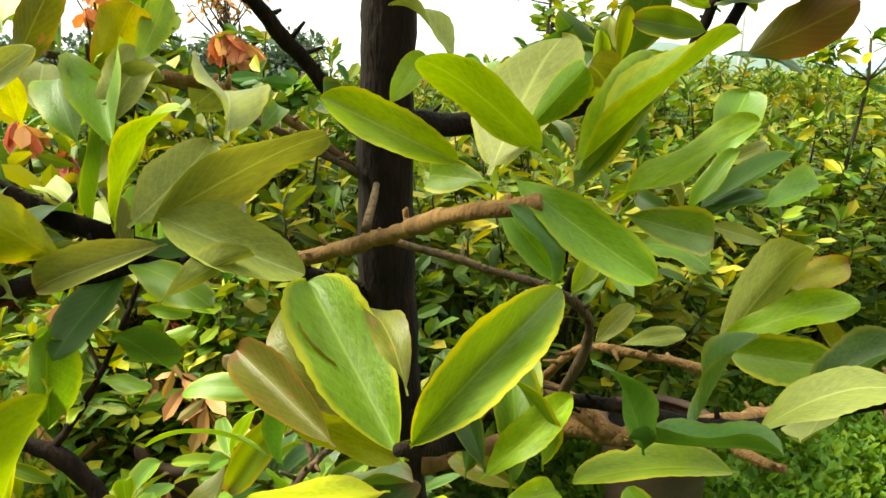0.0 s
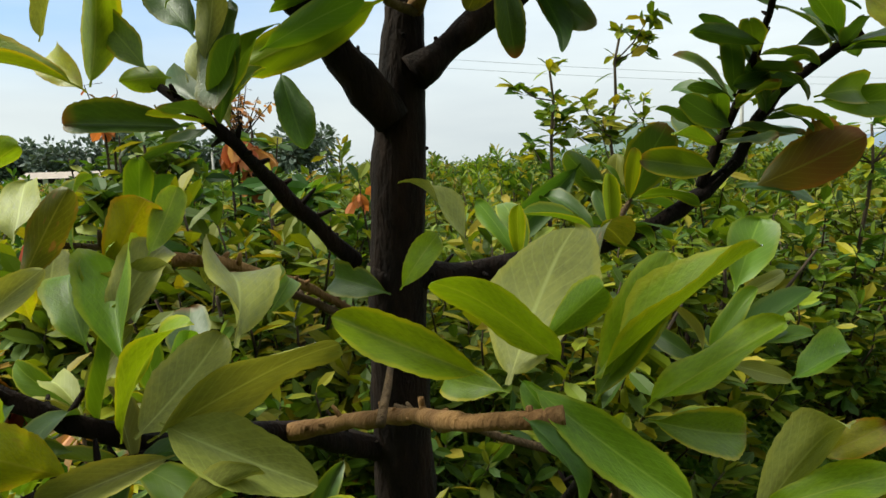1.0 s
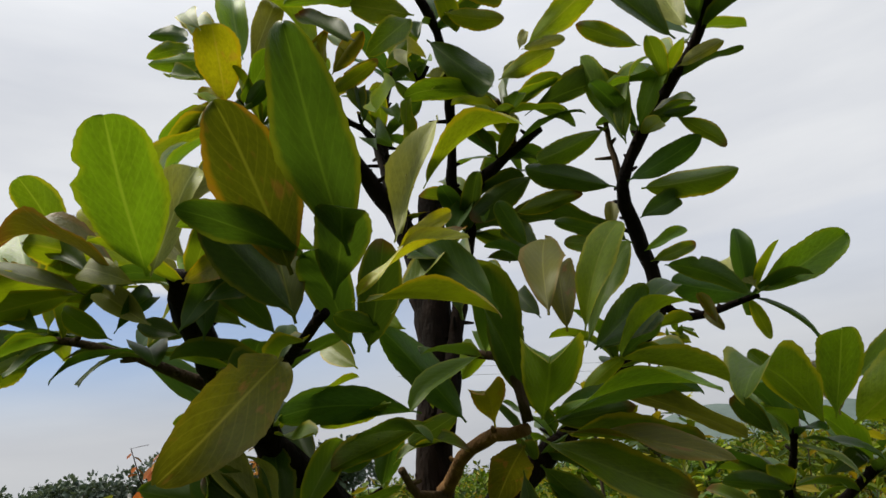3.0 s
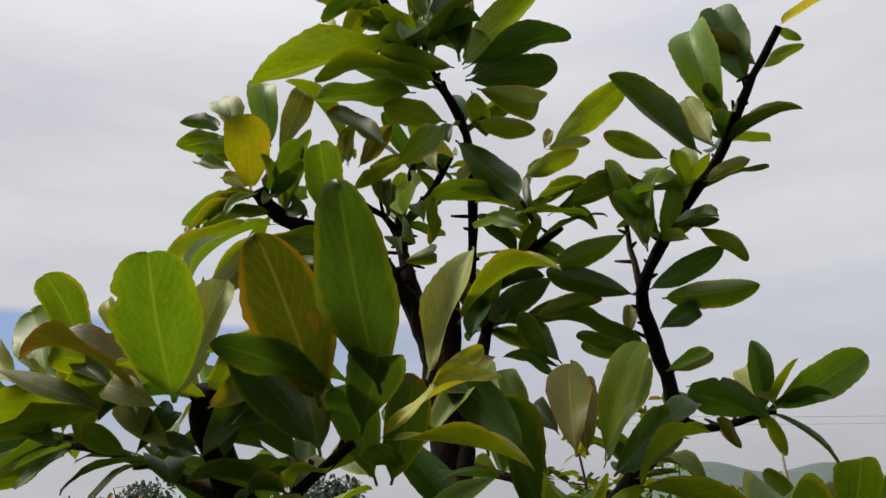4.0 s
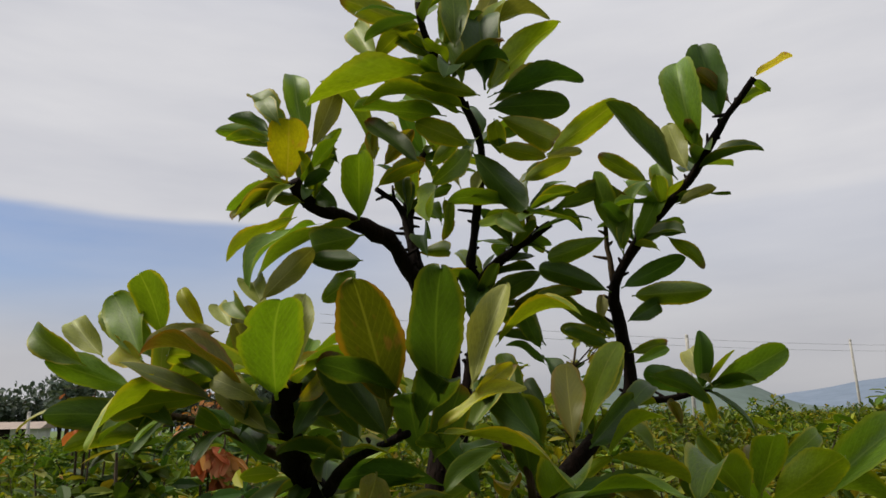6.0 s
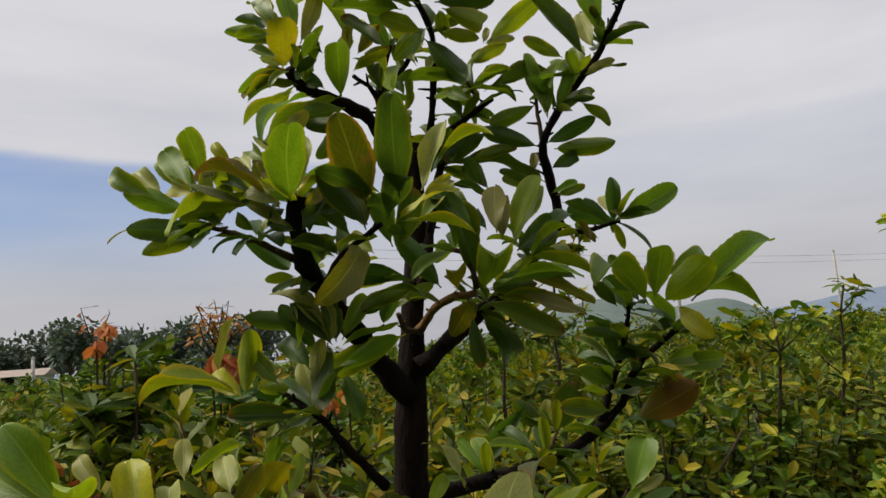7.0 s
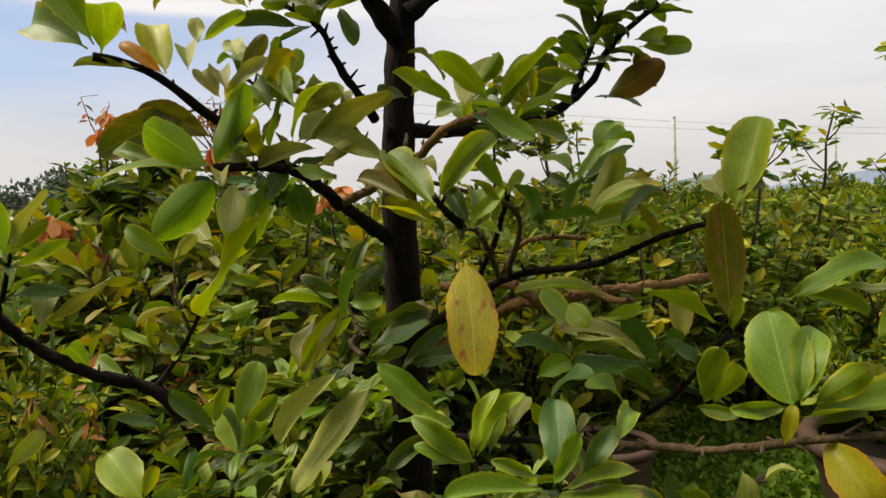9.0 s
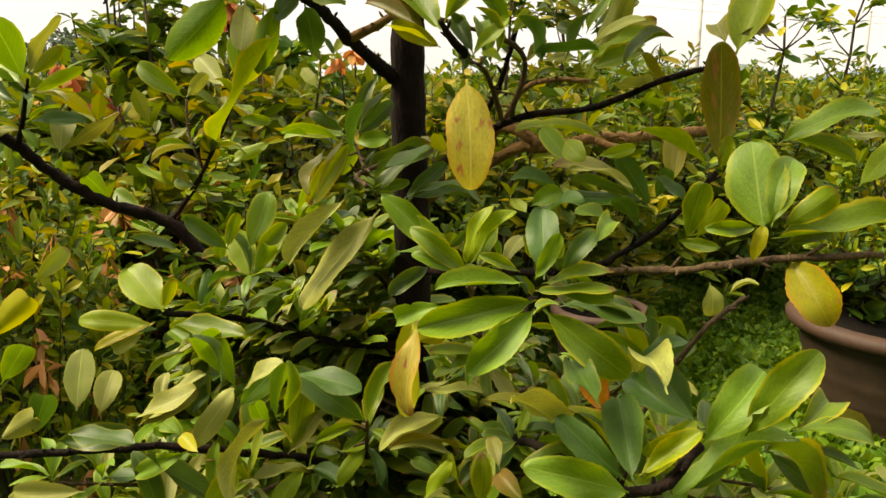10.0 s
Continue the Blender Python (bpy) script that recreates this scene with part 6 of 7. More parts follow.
more_leaves([
    (-0.264, 0.493, 0.819, -0.29, 0.536, 0.876, 0.046, -20, "y"),
    (-0.257, 0.493, 0.824, -0.227, 0.461, 0.874, 0.03, -45, "g"),
    (-0.262, 0.492, 0.858, -0.24, 0.534, 0.931, 0.043, 41, "g"),
    (-0.255, 0.492, 0.85, -0.211, 0.491, 0.894, 0.027, 91, "g"),
    (-0.288, 0.492, 0.858, -0.342, 0.491, 0.903, 0.028, -73, "d"),
    (-0.29, 0.492, 0.86, -0.273, 0.491, 0.909, 0.02, -76, "g"),
    (-0.326, 0.494, 0.796, -0.292, 0.493, 0.836, 0.019, -86, "p"),
    (-0.546, 0.493, 0.815, -0.52, 0.542, 0.85, 0.028, 58, "y"),
    (-0.422, 0.492, 0.876, -0.374, 0.542, 0.849, 0.025, 50, "d"),
])
more_leaves([
    (-0.313, 0.338, 0.646, -0.255, 0.336, 0.723, 0.032, 89, "p"),
    (-0.46, 0.338, 0.664, -0.372, 0.338, 0.671, 0.038, 65, "d"),
    (-0.433, 0.337, 0.702, -0.438, 0.379, 0.762, 0.038, 17, "p"),
    (-0.408, 0.337, 0.696, -0.404, 0.38, 0.736, 0.033, 29, "p"),
    (-0.361, 0.337, 0.683, -0.284, 0.335, 0.747, 0.033, 40, "p"),
    (-0.365, 0.337, 0.683, -0.292, 0.336, 0.726, 0.028, 79, "p"),
    (-0.25, 0.337, 0.703, -0.205, 0.379, 0.743, 0.037, 54, "g"),
    (-0.205, 0.337, 0.688, -0.188, 0.335, 0.76, 0.024, -35, "g"),
    (-0.1, 0.337, 0.681, -0.188, 0.335, 0.753, 0.039, -68, "d"),
    (-0.1, 0.337, 0.681, -0.071, 0.335, 0.758, 0.027, 38, "g"),
])
more_leaves([
    (-0.187, 0.338, 0.651, -0.17, 0.333, 0.726, 0.035, -70, "y"),
    (-0.194, 0.338, 0.643, -0.155, 0.337, 0.696, 0.022, 82, "p"),
    (-0.164, 0.338, 0.655, -0.117, 0.337, 0.679, 0.017, 57, "y"),
    (-0.216, 0.337, 0.673, -0.226, 0.314, 0.721, 0.024, 51, "g"),
    (-0.083, 0.338, 0.649, -0.011, 0.337, 0.686, 0.027, 66, "p"),
    (0.003, 0.338, 0.639, -0.073, 0.338, 0.65, 0.025, -19, "p"),
    (-0.033, 0.336, 0.722, 0.047, 0.377, 0.704, 0.03, 14, "p"),
    (-0.045, 0.333, 0.821, -0.05, 0.307, 0.703, 0.04, 18, "Y"),
    (-0.007, 0.334, 0.799, -0.033, 0.379, 0.77, 0.031, 78, "Y"),
])
more_leaves([
    (-0.034, 0.269, 0.621, -0.003, 0.268, 0.668, 0.019, 50, "y"),
    (0.029, 0.269, 0.616, 0.037, 0.312, 0.651, 0.034, 3, "y"),
    (-0.4, 0.268, 0.64, -0.477, 0.268, 0.642, 0.027, -59, "p"),
    (-0.289, 0.267, 0.685, -0.353, 0.288, 0.648, 0.026, -79, "g"),
    (-0.277, 0.267, 0.684, -0.304, 0.299, 0.689, 0.019, -34, "Y"),
    (-0.236, 0.268, 0.663, -0.276, 0.29, 0.61, 0.032, 75, "y"),
    (-0.336, 0.267, 0.686, -0.275, 0.309, 0.605, 0.036, 36, "d"),
    (-0.443, 0.266, 0.727, -0.495, 0.303, 0.69, 0.034, 78, "p"),
    (-0.428, 0.265, 0.753, -0.463, 0.3, 0.698, 0.033, 33, "d"),
])
more_leaves([
    (0.25, 0.636, 1.402, 0.207, 0.635, 1.429, 0.017, 33, "d"),
    (0.252, 0.636, 1.399, 0.2, 0.636, 1.416, 0.018, 43, "g"),
    (0.239, 0.637, 1.358, 0.199, 0.637, 1.373, 0.014, 41, "d"),
    (0.238, 0.638, 1.337, 0.187, 0.614, 1.361, 0.027, 75, "d"),
    (0.305, 0.637, 1.36, 0.37, 0.672, 1.366, 0.034, 79, "g"),
    (0.295, 0.637, 1.371, 0.244, 0.636, 1.385, 0.021, 85, "d"),
    (0.227, 0.639, 1.302, 0.159, 0.639, 1.313, 0.031, -85, "g"),
    (0.272, 0.637, 1.38, 0.236, 0.637, 1.372, 0.015, -83, "d"),
    (0.305, 0.638, 1.342, 0.352, 0.683, 1.304, 0.038, -42, "b"),
    (0.273, 0.635, 1.432, 0.248, 0.67, 1.486, 0.031, -66, "d"),
    (0.283, 0.635, 1.442, 0.266, 0.673, 1.5, 0.026, -55, "d"),
    (0.287, 0.636, 1.402, 0.335, 0.666, 1.417, 0.021, 70, "d"),
])
more_leaves([
    (-0.092, 0.363, 1.514, -0.134, 0.361, 1.562, 0.024, -83, "d"),
    (-0.052, 0.363, 1.5, -0.062, 0.317, 1.546, 0.03, 25, "d"),
    (-0.045, 0.363, 1.5, -0.028, 0.328, 1.549, 0.028, -29, "d"),
    (-0.132, 0.362, 1.516, -0.133, 0.381, 1.564, 0.019, 15, "d"),
    (-0.109, 0.362, 1.521, -0.146, 0.382, 1.547, 0.019, -66, "g"),
    (-0.144, 0.362, 1.521, -0.173, 0.375, 1.534, 0.015, -73, "d"),
    (-0.182, 0.362, 1.523, -0.196, 0.336, 1.536, 0.015, 71, "g"),
    (0.006, 0.363, 1.511, 0.006, 0.401, 1.566, 0.027, -4, "d"),
    (0.051, 0.363, 1.508, 0.062, 0.421, 1.566, 0.03, 0, "b"),
])
more_leaves([
    (-0.447, 0.754, 0.808, -0.506, 0.753, 0.832, 0.021, -49, "g"),
    (-0.326, 0.747, 1.022, -0.272, 0.747, 1.017, 0.023, 87, "g"),
    (-0.318, 0.746, 1.076, -0.325, 0.752, 1.155, 0.036, 13, "g"),
    (-0.305, 0.746, 1.076, -0.274, 0.743, 1.155, 0.036, -75, "g"),
    (-0.277, 0.745, 1.102, -0.301, 0.817, 1.169, 0.055, -13, "d"),
    (-0.402, 0.751, 0.911, -0.445, 0.784, 0.916, 0.025, -71, "g"),
    (-0.546, 0.751, 0.892, -0.559, 0.706, 0.934, 0.038, 55, "g"),
    (-0.493, 0.752, 0.871, -0.55, 0.786, 0.901, 0.033, -54, "g"),
    (-0.623, 0.75, 0.938, -0.677, 0.788, 0.944, 0.03, -72, "y"),
])
more_leaves([
    (-0.345, 0.677, 0.708, -0.436, 0.677, 0.699, 0.03, -48, "y"),
    (-0.329, 0.677, 0.679, -0.425, 0.646, 0.718, 0.041, -74, "g"),
    (-0.311, 0.678, 0.669, -0.337, 0.715, 0.686, 0.022, -30, "g"),
    (-0.256, 0.677, 0.678, -0.199, 0.676, 0.726, 0.025, 52, "g"),
    (-0.238, 0.678, 0.668, -0.168, 0.709, 0.615, 0.031, 42, "p"),
])
leaves([
    (0.181, 0.197, 0.673, 0.064, 0.196, 0.706, 0.04, -32, "g"),
    (0.178, 0.197, 0.681, 0.09, 0.215, 0.745, 0.036, -22, "d"),
    (0.184, 0.197, 0.684, 0.173, 0.225, 0.757, 0.034, -36, "d"),
    (0.179, 0.197, 0.687, 0.115, 0.215, 0.757, 0.032, -24, "y"),
    (0.17, 0.197, 0.672, 0.029, 0.194, 0.779, 0.059, -4, "b"),
    (0.187, 0.197, 0.681, 0.233, 0.195, 0.746, 0.026, 59, "y"),
    (0.208, 0.198, 0.664, 0.319, 0.175, 0.754, 0.048, 8, "g"),
    (0.23, 0.195, 0.746, 0.184, 0.263, 0.767, 0.038, -56, "d"),
    (0.128, 0.194, 0.798, 0.145, 0.216, 0.748, 0.026, -31, "o"),
])
more_leaves([
    (0.357, 0.236, 0.714, 0.456, 0.237, 0.699, 0.033, 17, "b"),
    (0.335, 0.237, 0.688, 0.399, 0.238, 0.638, 0.029, 86, "d"),
    (0.378, 0.237, 0.693, 0.439, 0.238, 0.665, 0.022, 17, "d"),
    (0.373, 0.237, 0.687, 0.409, 0.238, 0.655, 0.016, 37, "d"),
    (0.025, 0.239, 0.634, 0.026, 0.237, 0.691, 0.026, -7, "y"),
    (0.074, 0.239, 0.633, 0.049, 0.282, 0.645, 0.029, -40, "b"),
    (0.045, 0.237, 0.674, 0.041, 0.281, 0.688, 0.021, -16, "p"),
    (0.117, 0.238, 0.638, 0.169, 0.278, 0.67, 0.025, 36, "d"),
    (0.292, 0.237, 0.689, 0.277, 0.279, 0.624, 0.029, 68, "d"),
    (0.419, 0.239, 0.631, 0.403, 0.306, 0.635, 0.031, -53, "d"),
])
more_leaves([
    (-0.076, 0.338, 1.514, -0.091, 0.356, 1.577, 0.03, -32, "r"),
    (-0.062, 0.336, 1.549, -0.126, 0.316, 1.568, 0.023, 32, "g"),
    (0.025, 0.338, 1.509, -0.011, 0.356, 1.556, 0.027, -74, "d"),
    (-0.184, 0.337, 1.542, -0.245, 0.336, 1.567, 0.022, -41, "r"),
    (-0.188, 0.337, 1.543, -0.246, 0.337, 1.536, 0.019, 53, "y"),
    (-0.179, 0.336, 1.551, -0.214, 0.356, 1.577, 0.016, -48, "d"),
    (-0.122, 0.337, 1.531, -0.101, 0.357, 1.543, 0.014, 82, "d"),
    (-0.149, 0.337, 1.522, -0.188, 0.356, 1.551, 0.018, -61, "p"),
    (-0.135, 0.337, 1.517, -0.114, 0.356, 1.558, 0.02, 70, "d"),
    (-0.028, 0.338, 1.513, 0.011, 0.366, 1.568, 0.024, 16, "g"),
    (-0.168, 0.337, 1.52, -0.162, 0.367, 1.547, 0.015, 46, "d"),
    (-0.207, 0.337, 1.527, -0.249, 0.366, 1.552, 0.019, -52, "d"),
])
leaves([
    (-0.203, 0.43, 1.251, -0.164, 0.4, 1.3, 0.032, -36, "Y"),
    (-0.179, 0.43, 1.268, -0.17, 0.463, 1.265, 0.015, -82, "d"),
    (-0.116, 0.431, 1.24, -0.107, 0.45, 1.256, 0.011, 52, "y"),
    (-0.112, 0.431, 1.229, -0.105, 0.471, 1.246, 0.015, 45, "g"),
    (-0.124, 0.433, 1.172, -0.151, 0.492, 1.182, 0.025, -24, "b"),
    (-0.227, 0.43, 1.273, -0.244, 0.459, 1.307, 0.016, 18, "p"),
    (-0.225, 0.43, 1.275, -0.224, 0.459, 1.314, 0.016, -11, "g"),
    (0.231, 0.434, 1.115, 0.283, 0.476, 1.064, 0.028, 16, "b"),
    (0.053, 0.438, 0.991, 0.004, 0.478, 0.998, 0.023, -52, "b"),
])
more_leaves([
    (0.246, 0.365, 0.742, 0.18, 0.364, 0.78, 0.025, -66, "g"),
    (0.246, 0.365, 0.742, 0.213, 0.364, 0.801, 0.023, 80, "y"),
    (0.253, 0.365, 0.742, 0.277, 0.384, 0.794, 0.023, 30, "g"),
    (0.257, 0.366, 0.738, 0.3, 0.365, 0.764, 0.021, 63, "d"),
    (0.239, 0.366, 0.735, 0.175, 0.365, 0.743, 0.023, -71, "g"),
    (0.249, 0.365, 0.75, 0.247, 0.383, 0.809, 0.021, -15, "d"),
])
leaves([
    (-0.089, 0.515, 1.765, -0.084, 0.514, 1.809, 0.015, -121, "Y"),
    (-0.08, 0.515, 1.767, -0.053, 0.514, 1.802, 0.015, -42, "Y"),
    (-0.087, 0.516, 1.744, -0.042, 0.515, 1.773, 0.018, -58, "y"),
    (-0.059, 0.517, 1.714, -0.064, 0.535, 1.763, 0.017, 18, "d"),
    (-0.036, 0.515, 1.764, -0.006, 0.514, 1.796, 0.018, -70, "g"),
    (-0.023, 0.516, 1.734, -0.023, 0.517, 1.693, 0.014, -29, "y"),
    (-0.174, 0.516, 1.742, -0.202, 0.525, 1.772, 0.014, -51, "y"),
    (-0.173, 0.516, 1.748, -0.215, 0.507, 1.716, 0.017, -7, "p"),
    (-0.123, 0.515, 1.768, -0.146, 0.534, 1.805, 0.016, -65, "d"),
    (-0.109, 0.516, 1.752, -0.089, 0.544, 1.795, 0.018, 40, "g"),
    (-0.066, 0.515, 1.78, -0.088, 0.543, 1.823, 0.019, -25, "g"),
    (-0.037, 0.514, 1.804, -0.062, 0.543, 1.85, 0.02, -51, "g"),
])
leaves([
    (0.087, 0.493, 1.509, 0.128, 0.491, 1.583, 0.028, 44, "g"),
    (0.096, 0.493, 1.507, 0.147, 0.519, 1.533, 0.028, 70, "d"),
    (0.121, 0.49, 1.586, 0.079, 0.49, 1.602, 0.015, 53, "d"),
    (0.057, 0.49, 1.586, 0.039, 0.469, 1.615, 0.018, 35, "d"),
    (0.061, 0.491, 1.572, 0.027, 0.49, 1.592, 0.013, 44, "d"),
    (0.139, 0.491, 1.572, 0.172, 0.49, 1.585, 0.012, 74, "g"),
    (0.151, 0.491, 1.56, 0.21, 0.512, 1.541, 0.021, -44, "d"),
    (0.041, 0.492, 1.545, 0.024, 0.511, 1.585, 0.022, -53, "g"),
    (0.059, 0.492, 1.533, 0.046, 0.521, 1.563, 0.018, -45, "d"),
    (0.08, 0.492, 1.543, 0.066, 0.53, 1.586, 0.02, -5, "d"),
    (0.123, 0.492, 1.518, 0.169, 0.531, 1.557, 0.024, 23, "d"),
    (0.169, 0.492, 1.538, 0.185, 0.512, 1.521, 0.01, -14, "b"),
])
leaves([
    (0.26, 0.448, 1.827, 0.298, 0.448, 1.849, 0.015, -20, "s"),
    (0.258, 0.448, 1.824, 0.276, 0.454, 1.816, 0.009, -40, "g"),
])

leaves([
    (-0.014, 0.5, 0.993, -0.093, 0.47, 0.959, 0.029, 40, "d"),
    (-0.039, 0.46, 0.945, 0.043, 0.46, 0.931, 0.025, -30, "d"),
    (-0.067, 0.47, 0.86, 0.006, 0.45, 0.858, 0.029, 20, "g"),
    (-0.021, 0.5, 0.833, -0.076, 0.46, 0.805, 0.028, -40, "d"),
    (-0.074, 0.5, 0.892, -0.04, 0.48, 0.933, 0.024, 30, "d"),
    (-0.068, 0.48, 0.767, -0.008, 0.44, 0.748, 0.032, 20, "b"),
    (-0.052, 0.46, 0.71, -0.1, 0.42, 0.687, 0.032, -20, "g"),
    (-0.042, 0.4, 0.695, 0.046, 0.38, 0.701, 0.022, 10, "p"),
    (-0.006, 0.34, 0.684, -0.084, 0.3, 0.671, 0.028, -20, "p"),
    (0.015, 0.34, 0.64, -0.073, 0.32, 0.659, 0.021, 10, "b"),
    (-0.038, 0.26, 0.835, -0.055, 0.22, 0.745, 0.031, 15, "s"),
    (-0.157, 0.48, 0.992, -0.178, 0.44, 0.942, 0.036, 20, "b"),
    (-0.126, 0.48, 0.991, -0.208, 0.46, 1.018, 0.028, 20, "g"),
    (-0.119, 0.48, 0.984, -0.098, 0.46, 1.054, 0.024, 30, "d"),
    (-0.101, 0.45, 0.974, -0.023, 0.43, 1.007, 0.031, -20, "d"),
])
leaves([
    (-0.162, 0.332, 1.542, -0.228, 0.331, 1.579, 0.025, -20, "b"),
    (-0.046, 0.33, 1.519, 0.014, 0.33, 1.547, 0.015, 40, "Y"),
    (-0.229, 0.42, 1.545, -0.255, 0.4, 1.522, 0.027, 20, "g"),
    (-0.22, 0.41, 1.539, -0.268, 0.4, 1.542, 0.027, -10, "d"),
    (-0.144, 0.36, 1.56, -0.114, 0.36, 1.572, 0.017, 40, "Y"),
    (0.044, 0.07, 0.915, 0.104, 0.06, 0.919, 0.026, 10, "go"),
    (0.077, 0.14, 0.886, 0.153, 0.13, 0.869, 0.028, 20, "d"),
    (0.075, 0.16, 0.862, 0.107, 0.14, 0.813, 0.027, -20, "d"),
    (0.15, 0.2, 0.84, 0.092, 0.18, 0.891, 0.025, 20, "d"),
])

leaves([
    (0.082, 0.16, 0.875, 0.155, 0.14, 0.867, 0.027, 20, "d"),
    (0.118, 0.25, 0.813, 0.197, 0.24, 0.822, 0.035, -30, "d"),
    (0.191, 0.25, 0.787, 0.241, 0.25, 0.812, 0.026, 30, "d"),
    (0.218, 0.3, 0.821, 0.261, 0.3, 0.801, 0.023, -40, "g"),
    (0.204, 0.125, 0.906, 0.206, 0.12, 0.878, 0.023, 10, "p"),
    (0.222, 0.125, 0.896, 0.238, 0.11, 0.91, 0.012, 20, "p"),
    (0.11, 0.15, 0.827, 0.122, 0.14, 0.787, 0.031, 40, "oe"),
    (0.123, 0.3, 0.948, 0.19, 0.28, 0.948, 0.024, 20, "dv"),
    (0.111, 0.28, 0.987, 0.174, 0.25, 0.97, 0.011, 30, "p"),
    (-0.003, 0.3, 0.823, 0.038, 0.28, 0.82, 0.022, 30, "d"),
    (-0.169, 0.25, 0.78, -0.098, 0.22, 0.773, 0.034, 20, "d"),
    (-0.221, 0.25, 0.762, -0.18, 0.25, 0.792, 0.033, 20, "p"),
    (-0.377, 0.2, 0.74, -0.309, 0.18, 0.74, 0.037, 10, "d"),
    (-0.32, 0.22, 0.747, -0.258, 0.22, 0.776, 0.028, 30, "p"),
    (-0.244, 0.25, 0.763, -0.263, 0.25, 0.824, 0.043, 20, "d"),
    (-0.177, 0.22, 0.744, -0.168, 0.22, 0.804, 0.020, 50, "g"),
    (-0.184, 0.2, 0.754, -0.232, 0.2, 0.67, 0.035, 40, "p"),
])
leaves([
    (0.082, 0.25, 0.933, 0.116, 0.22, 0.965, 0.032, 20, "d"),
    (0.167, 0.28, 0.915, 0.12, 0.25, 0.951, 0.030, -30, "g"),
    (0.19, 0.3, 0.955, 0.121, 0.3, 0.977, 0.031, 30, "dv"),
    (0.182, 0.25, 0.934, 0.155, 0.25, 0.961, 0.027, 40, "d"),
    (0.127, 0.35, 0.943, 0.067, 0.35, 0.972, 0.026, -20, "d"),
    (0.209, 0.3, 0.977, 0.247, 0.3, 0.952, 0.029, 30, "d"),
    (0.08, 0.3, 0.945, 0.115, 0.3, 0.96, 0.025, 60, "g"),
])
leaves([
    (0.048, 0.45, 1.457, 0.149, 0.42, 1.466, 0.017, 0, "g"),
    (0.051, 0.46, 1.461, 0.15, 0.46, 1.469, 0.022, 30, "dv"),
    (0.054, 0.46, 1.455, 0.149, 0.42, 1.426, 0.019, 20, "b"),
    (0.326, 0.64, 1.398, 0.373, 0.62, 1.397, 0.029, 20, "d"),
    (-0.122, 0.45, 1.411, -0.163, 0.43, 1.456, 0.030, 30, "de"),
    (-0.127, 0.45, 1.414, -0.13, 0.42, 1.345, 0.038, 20, "d"),
    (-0.118, 0.45, 1.414, -0.128, 0.47, 1.465, 0.027, -20, "dv"),
    (-0.117, 0.52, 1.379, -0.099, 0.5, 1.327, 0.029, 20, "d"),
    (-0.055, 0.5, 1.446, -0.003, 0.48, 1.454, 0.021, 30, "g"),
    (-0.074, 0.45, 1.461, -0.021, 0.43, 1.456, 0.018, -20, "d"),
])
leaves([
    (0.087, 0.3, 1.094, 0.066, 0.3, 1.141, 0.042, 20, "d"),
    (0.115, 0.32, 1.095, 0.137, 0.32, 1.147, 0.044, -20, "d"),
    (0.134, 0.3, 1.1, 0.184, 0.28, 1.138, 0.028, 20, "p"),
    (0.038, 0.28, 1.098, 0.021, 0.28, 1.146, 0.034, 10, "g"),
    (0.076, 0.3, 1.103, 0.14, 0.28, 1.108, 0.028, -20, "d"),
    (0.185, 0.35, 1.091, 0.239, 0.35, 1.128, 0.028, 20, "d"),
    (0.006, 0.3, 1.082, -0.006, 0.3, 1.143, 0.028, 20, "d"),
    (-0.146, 0.25, 1.022, -0.167, 0.23, 1.025, 0.017, 20, "g"),
    (-0.116, 0.3, 1.019, -0.147, 0.28, 0.952, 0.038, 20, "b"),
    (-0.105, 0.32, 1.021, -0.069, 0.32, 1.065, 0.026, 20, "d"),
    (-0.121, 0.3, 1.025, -0.144, 0.3, 1.045, 0.024, 20, "d"),
    (-0.087, 0.3, 0.978, -0.026, 0.28, 1.006, 0.031, 20, "d"),
    (-0.04, 0.3, 0.961, 0.024, 0.28, 0.957, 0.028, 20, "d"),
])
leaves([
    (0.051, 0.31, 1.212, 0.094, 0.33, 1.263, 0.032, 20, "g"),
    (0.021, 0.3, 1.21, 0.044, 0.29, 1.177, 0.016, 20, "d"),
    (0.107, 0.4, 1.169, 0.141, 0.38, 1.161, 0.037, 20, "g"),
])

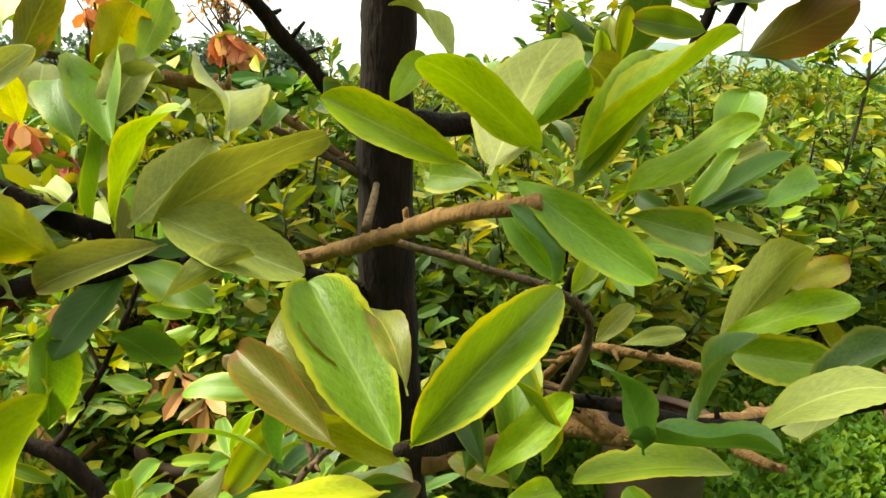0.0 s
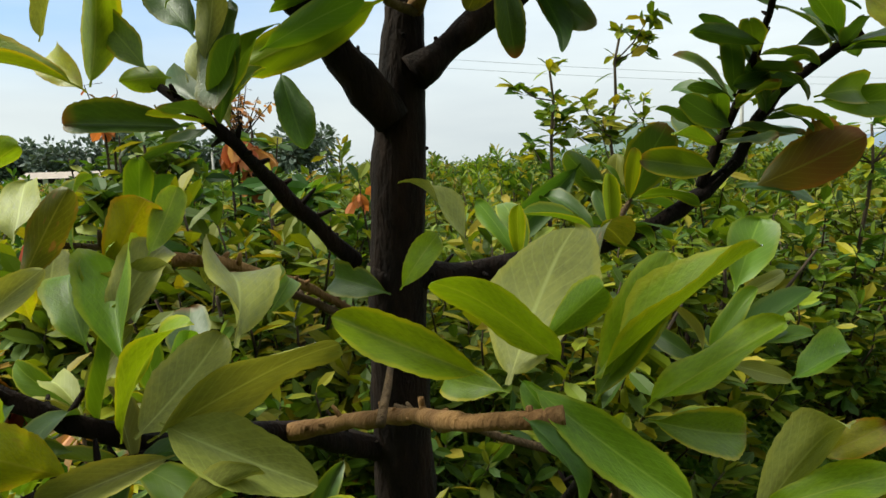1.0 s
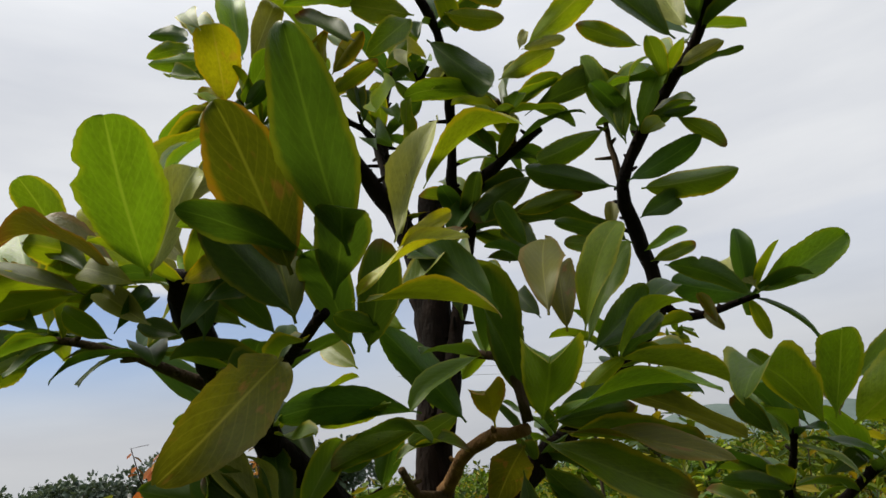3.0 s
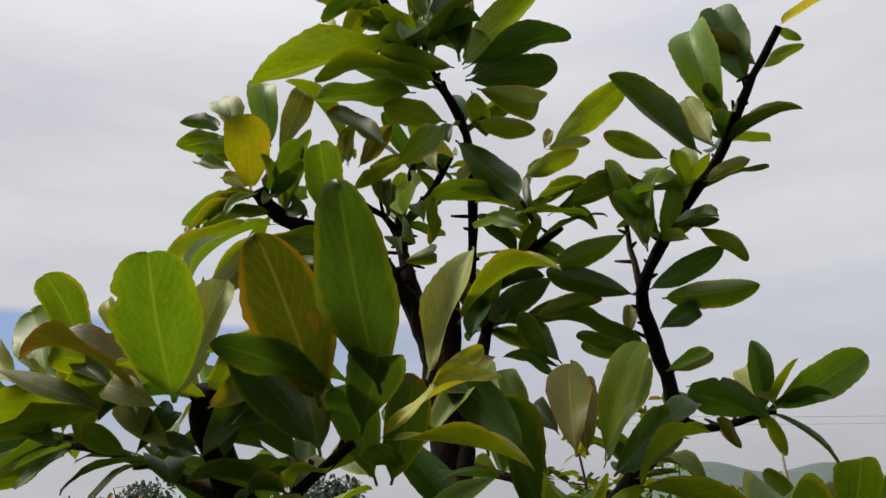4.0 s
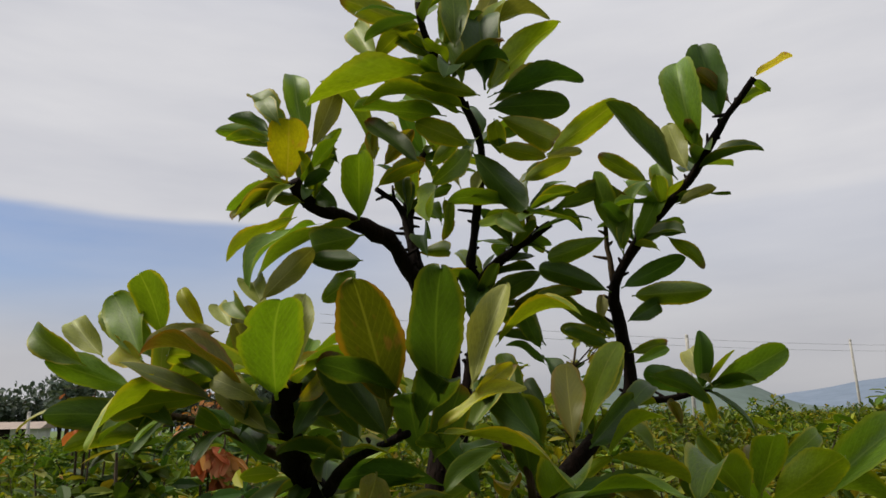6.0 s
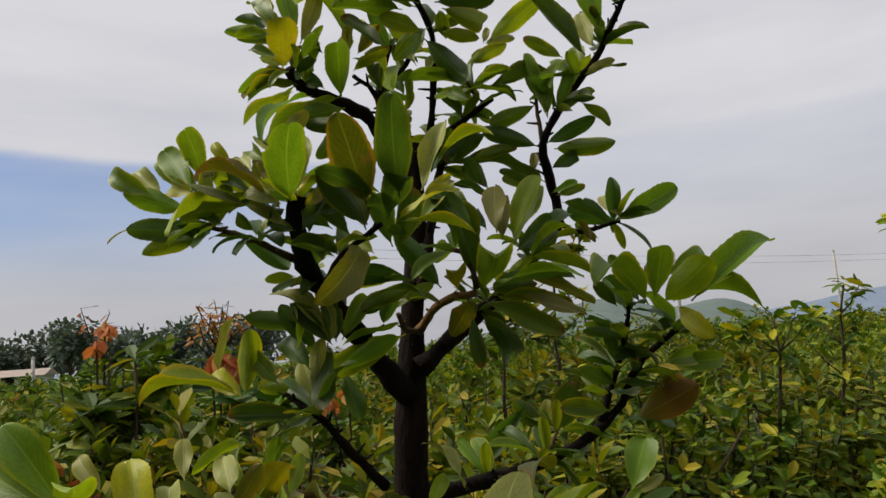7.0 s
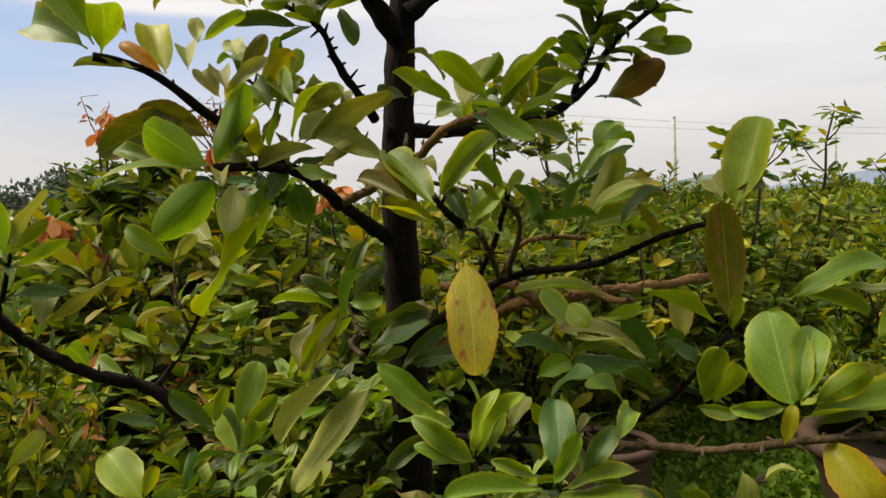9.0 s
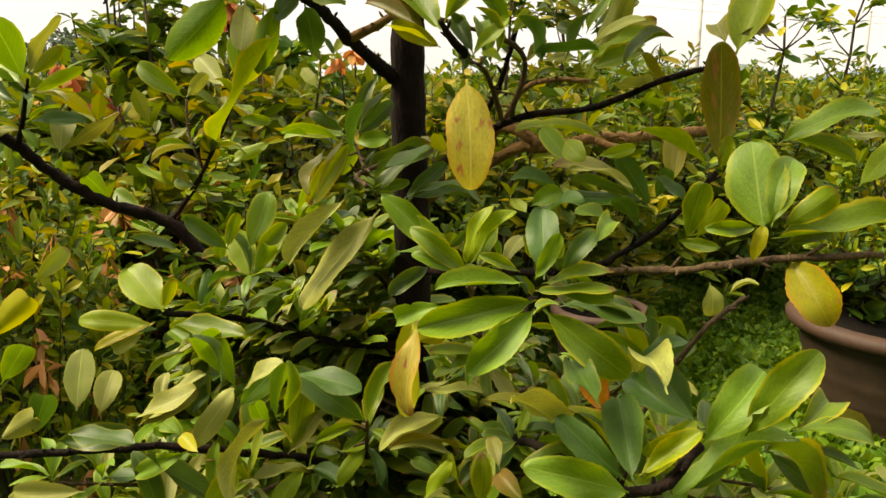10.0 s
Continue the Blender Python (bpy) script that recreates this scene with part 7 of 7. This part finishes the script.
# ---- the tree: leaves inside the crown and on the low branches ----
fill = random.Random(21)
for r0, line in LINES[1:]:
    z = sum(p.z for p in line) / len(line)
    for a, b in zip(line[:-1], line[1:]):
        steps = max(1, int((b - a).length / (0.042 if z > 1.25 else 0.035)))
        for k in range(steps):
            at = a.lerp(b, (k + fill.random()) / steps)
            clear_stem = (at - Vector((-0.04, 0.548, 1.37))).length < 0.11 or at.y < 0.62 and (abs(at.x + 0.05) < 0.085 and 0.78 < at.z < 1.32 or abs(at.x + 0.02) < 0.035 and 1.3 < at.z < 1.66 or at.x > -0.03 and 0.86 < at.z < 1.14 or -0.10 < at.x < 0.02 and 1.66 < at.z < 1.77)
            if clear_stem or at.y < 0.36 or fill.random() < (0.62 if at.z > 1.5 and at.x > 0.12 else 0.10 if at.z > 1.3 else 0.45 if at.z > 0.84 else 0.12):
                continue
            way = (b - a).normalized() + Vector((fill.uniform(-0.8, 0.8), fill.uniform(-0.5, 0.6), fill.uniform(0.2, 1.0)))
            whorl(fill, at + way.normalized() * 0.012, way, 7 if at.z > 1.3 else 6, 0.060 if z > 1.25 else 0.062, "gddgydd" if z > 1.25 else "gdgypgdg")

# low side branches
for k in range(28):
    a = fill.uniform(0.9, 4.0) if k < 22 else fill.uniform(-0.4, 1.1)
    foot = Vector((-0.035, 0.60, 0.42 + 0.014 * (k % 10) if math.cos(a) > 0.1 else 0.44 + 0.014 * k))
    reach = fill.uniform(0.22, 0.46)
    end = foot + Vector((reach * math.cos(a), abs(reach * math.sin(a)) * 0.7, fill.uniform(0.0, 0.14)))
    mid = foot.lerp(end, 0.5) + Vector((0, 0, 0.03))
    limb("branch", 0.0044, 0.002, [foot, mid, end])
    for t in (0.3, 0.45, 0.6, 0.75, 0.88, 1.0):
        at = foot.lerp(mid, t * 2) if t < 0.5 else mid.lerp(end, t * 2 - 1)
        whorl(fill, at + Vector((0, 0, 0.01)), (end - foot) + Vector((fill.uniform(-0.2, 0.2), fill.uniform(-0.2, 0.2), 0.45)), 8, 0.074, "gdgdpyggdg")

# the lowest tier of branches, reaching out towards the path
for k in range(26):
    foot = Vector((-0.02, 0.62, 0.42 + 0.006 * k))
    end = Vector((-0.56 + 1.16 * ((k * 0.618) % 1), fill.uniform(0.24, 0.58), fill.uniform(0.42, 0.60)))
    mid = foot.lerp(end, 0.5) + Vector((0, 0.03, -0.02))
    limb("branch", 0.0044, 0.0025, [foot, mid, end])
    for t in (0.45, 0.6, 0.75, 0.9, 1.0):
        at = mid.lerp(end, t * 2 - 1) if t > 0.5 else foot.lerp(mid, t * 2)
        whorl(fill, at + Vector((fill.uniform(-0.02, 0.02), 0, 0.012)), Vector((fill.uniform(-0.5, 0.5), fill.uniform(-0.6, 0.3), 0.8)), 7, 0.08, "gdgpydgg", 0.8)


def finish_inner():
    """The joined rest of the leaves, one mesh for each colour."""
    for tint, (v, f, u) in REST.items():
        tagged(child("foliage", mesh_of("foliage", v, f, LEAF[tint], True, u), tree), kind="stuff")


finish_inner()
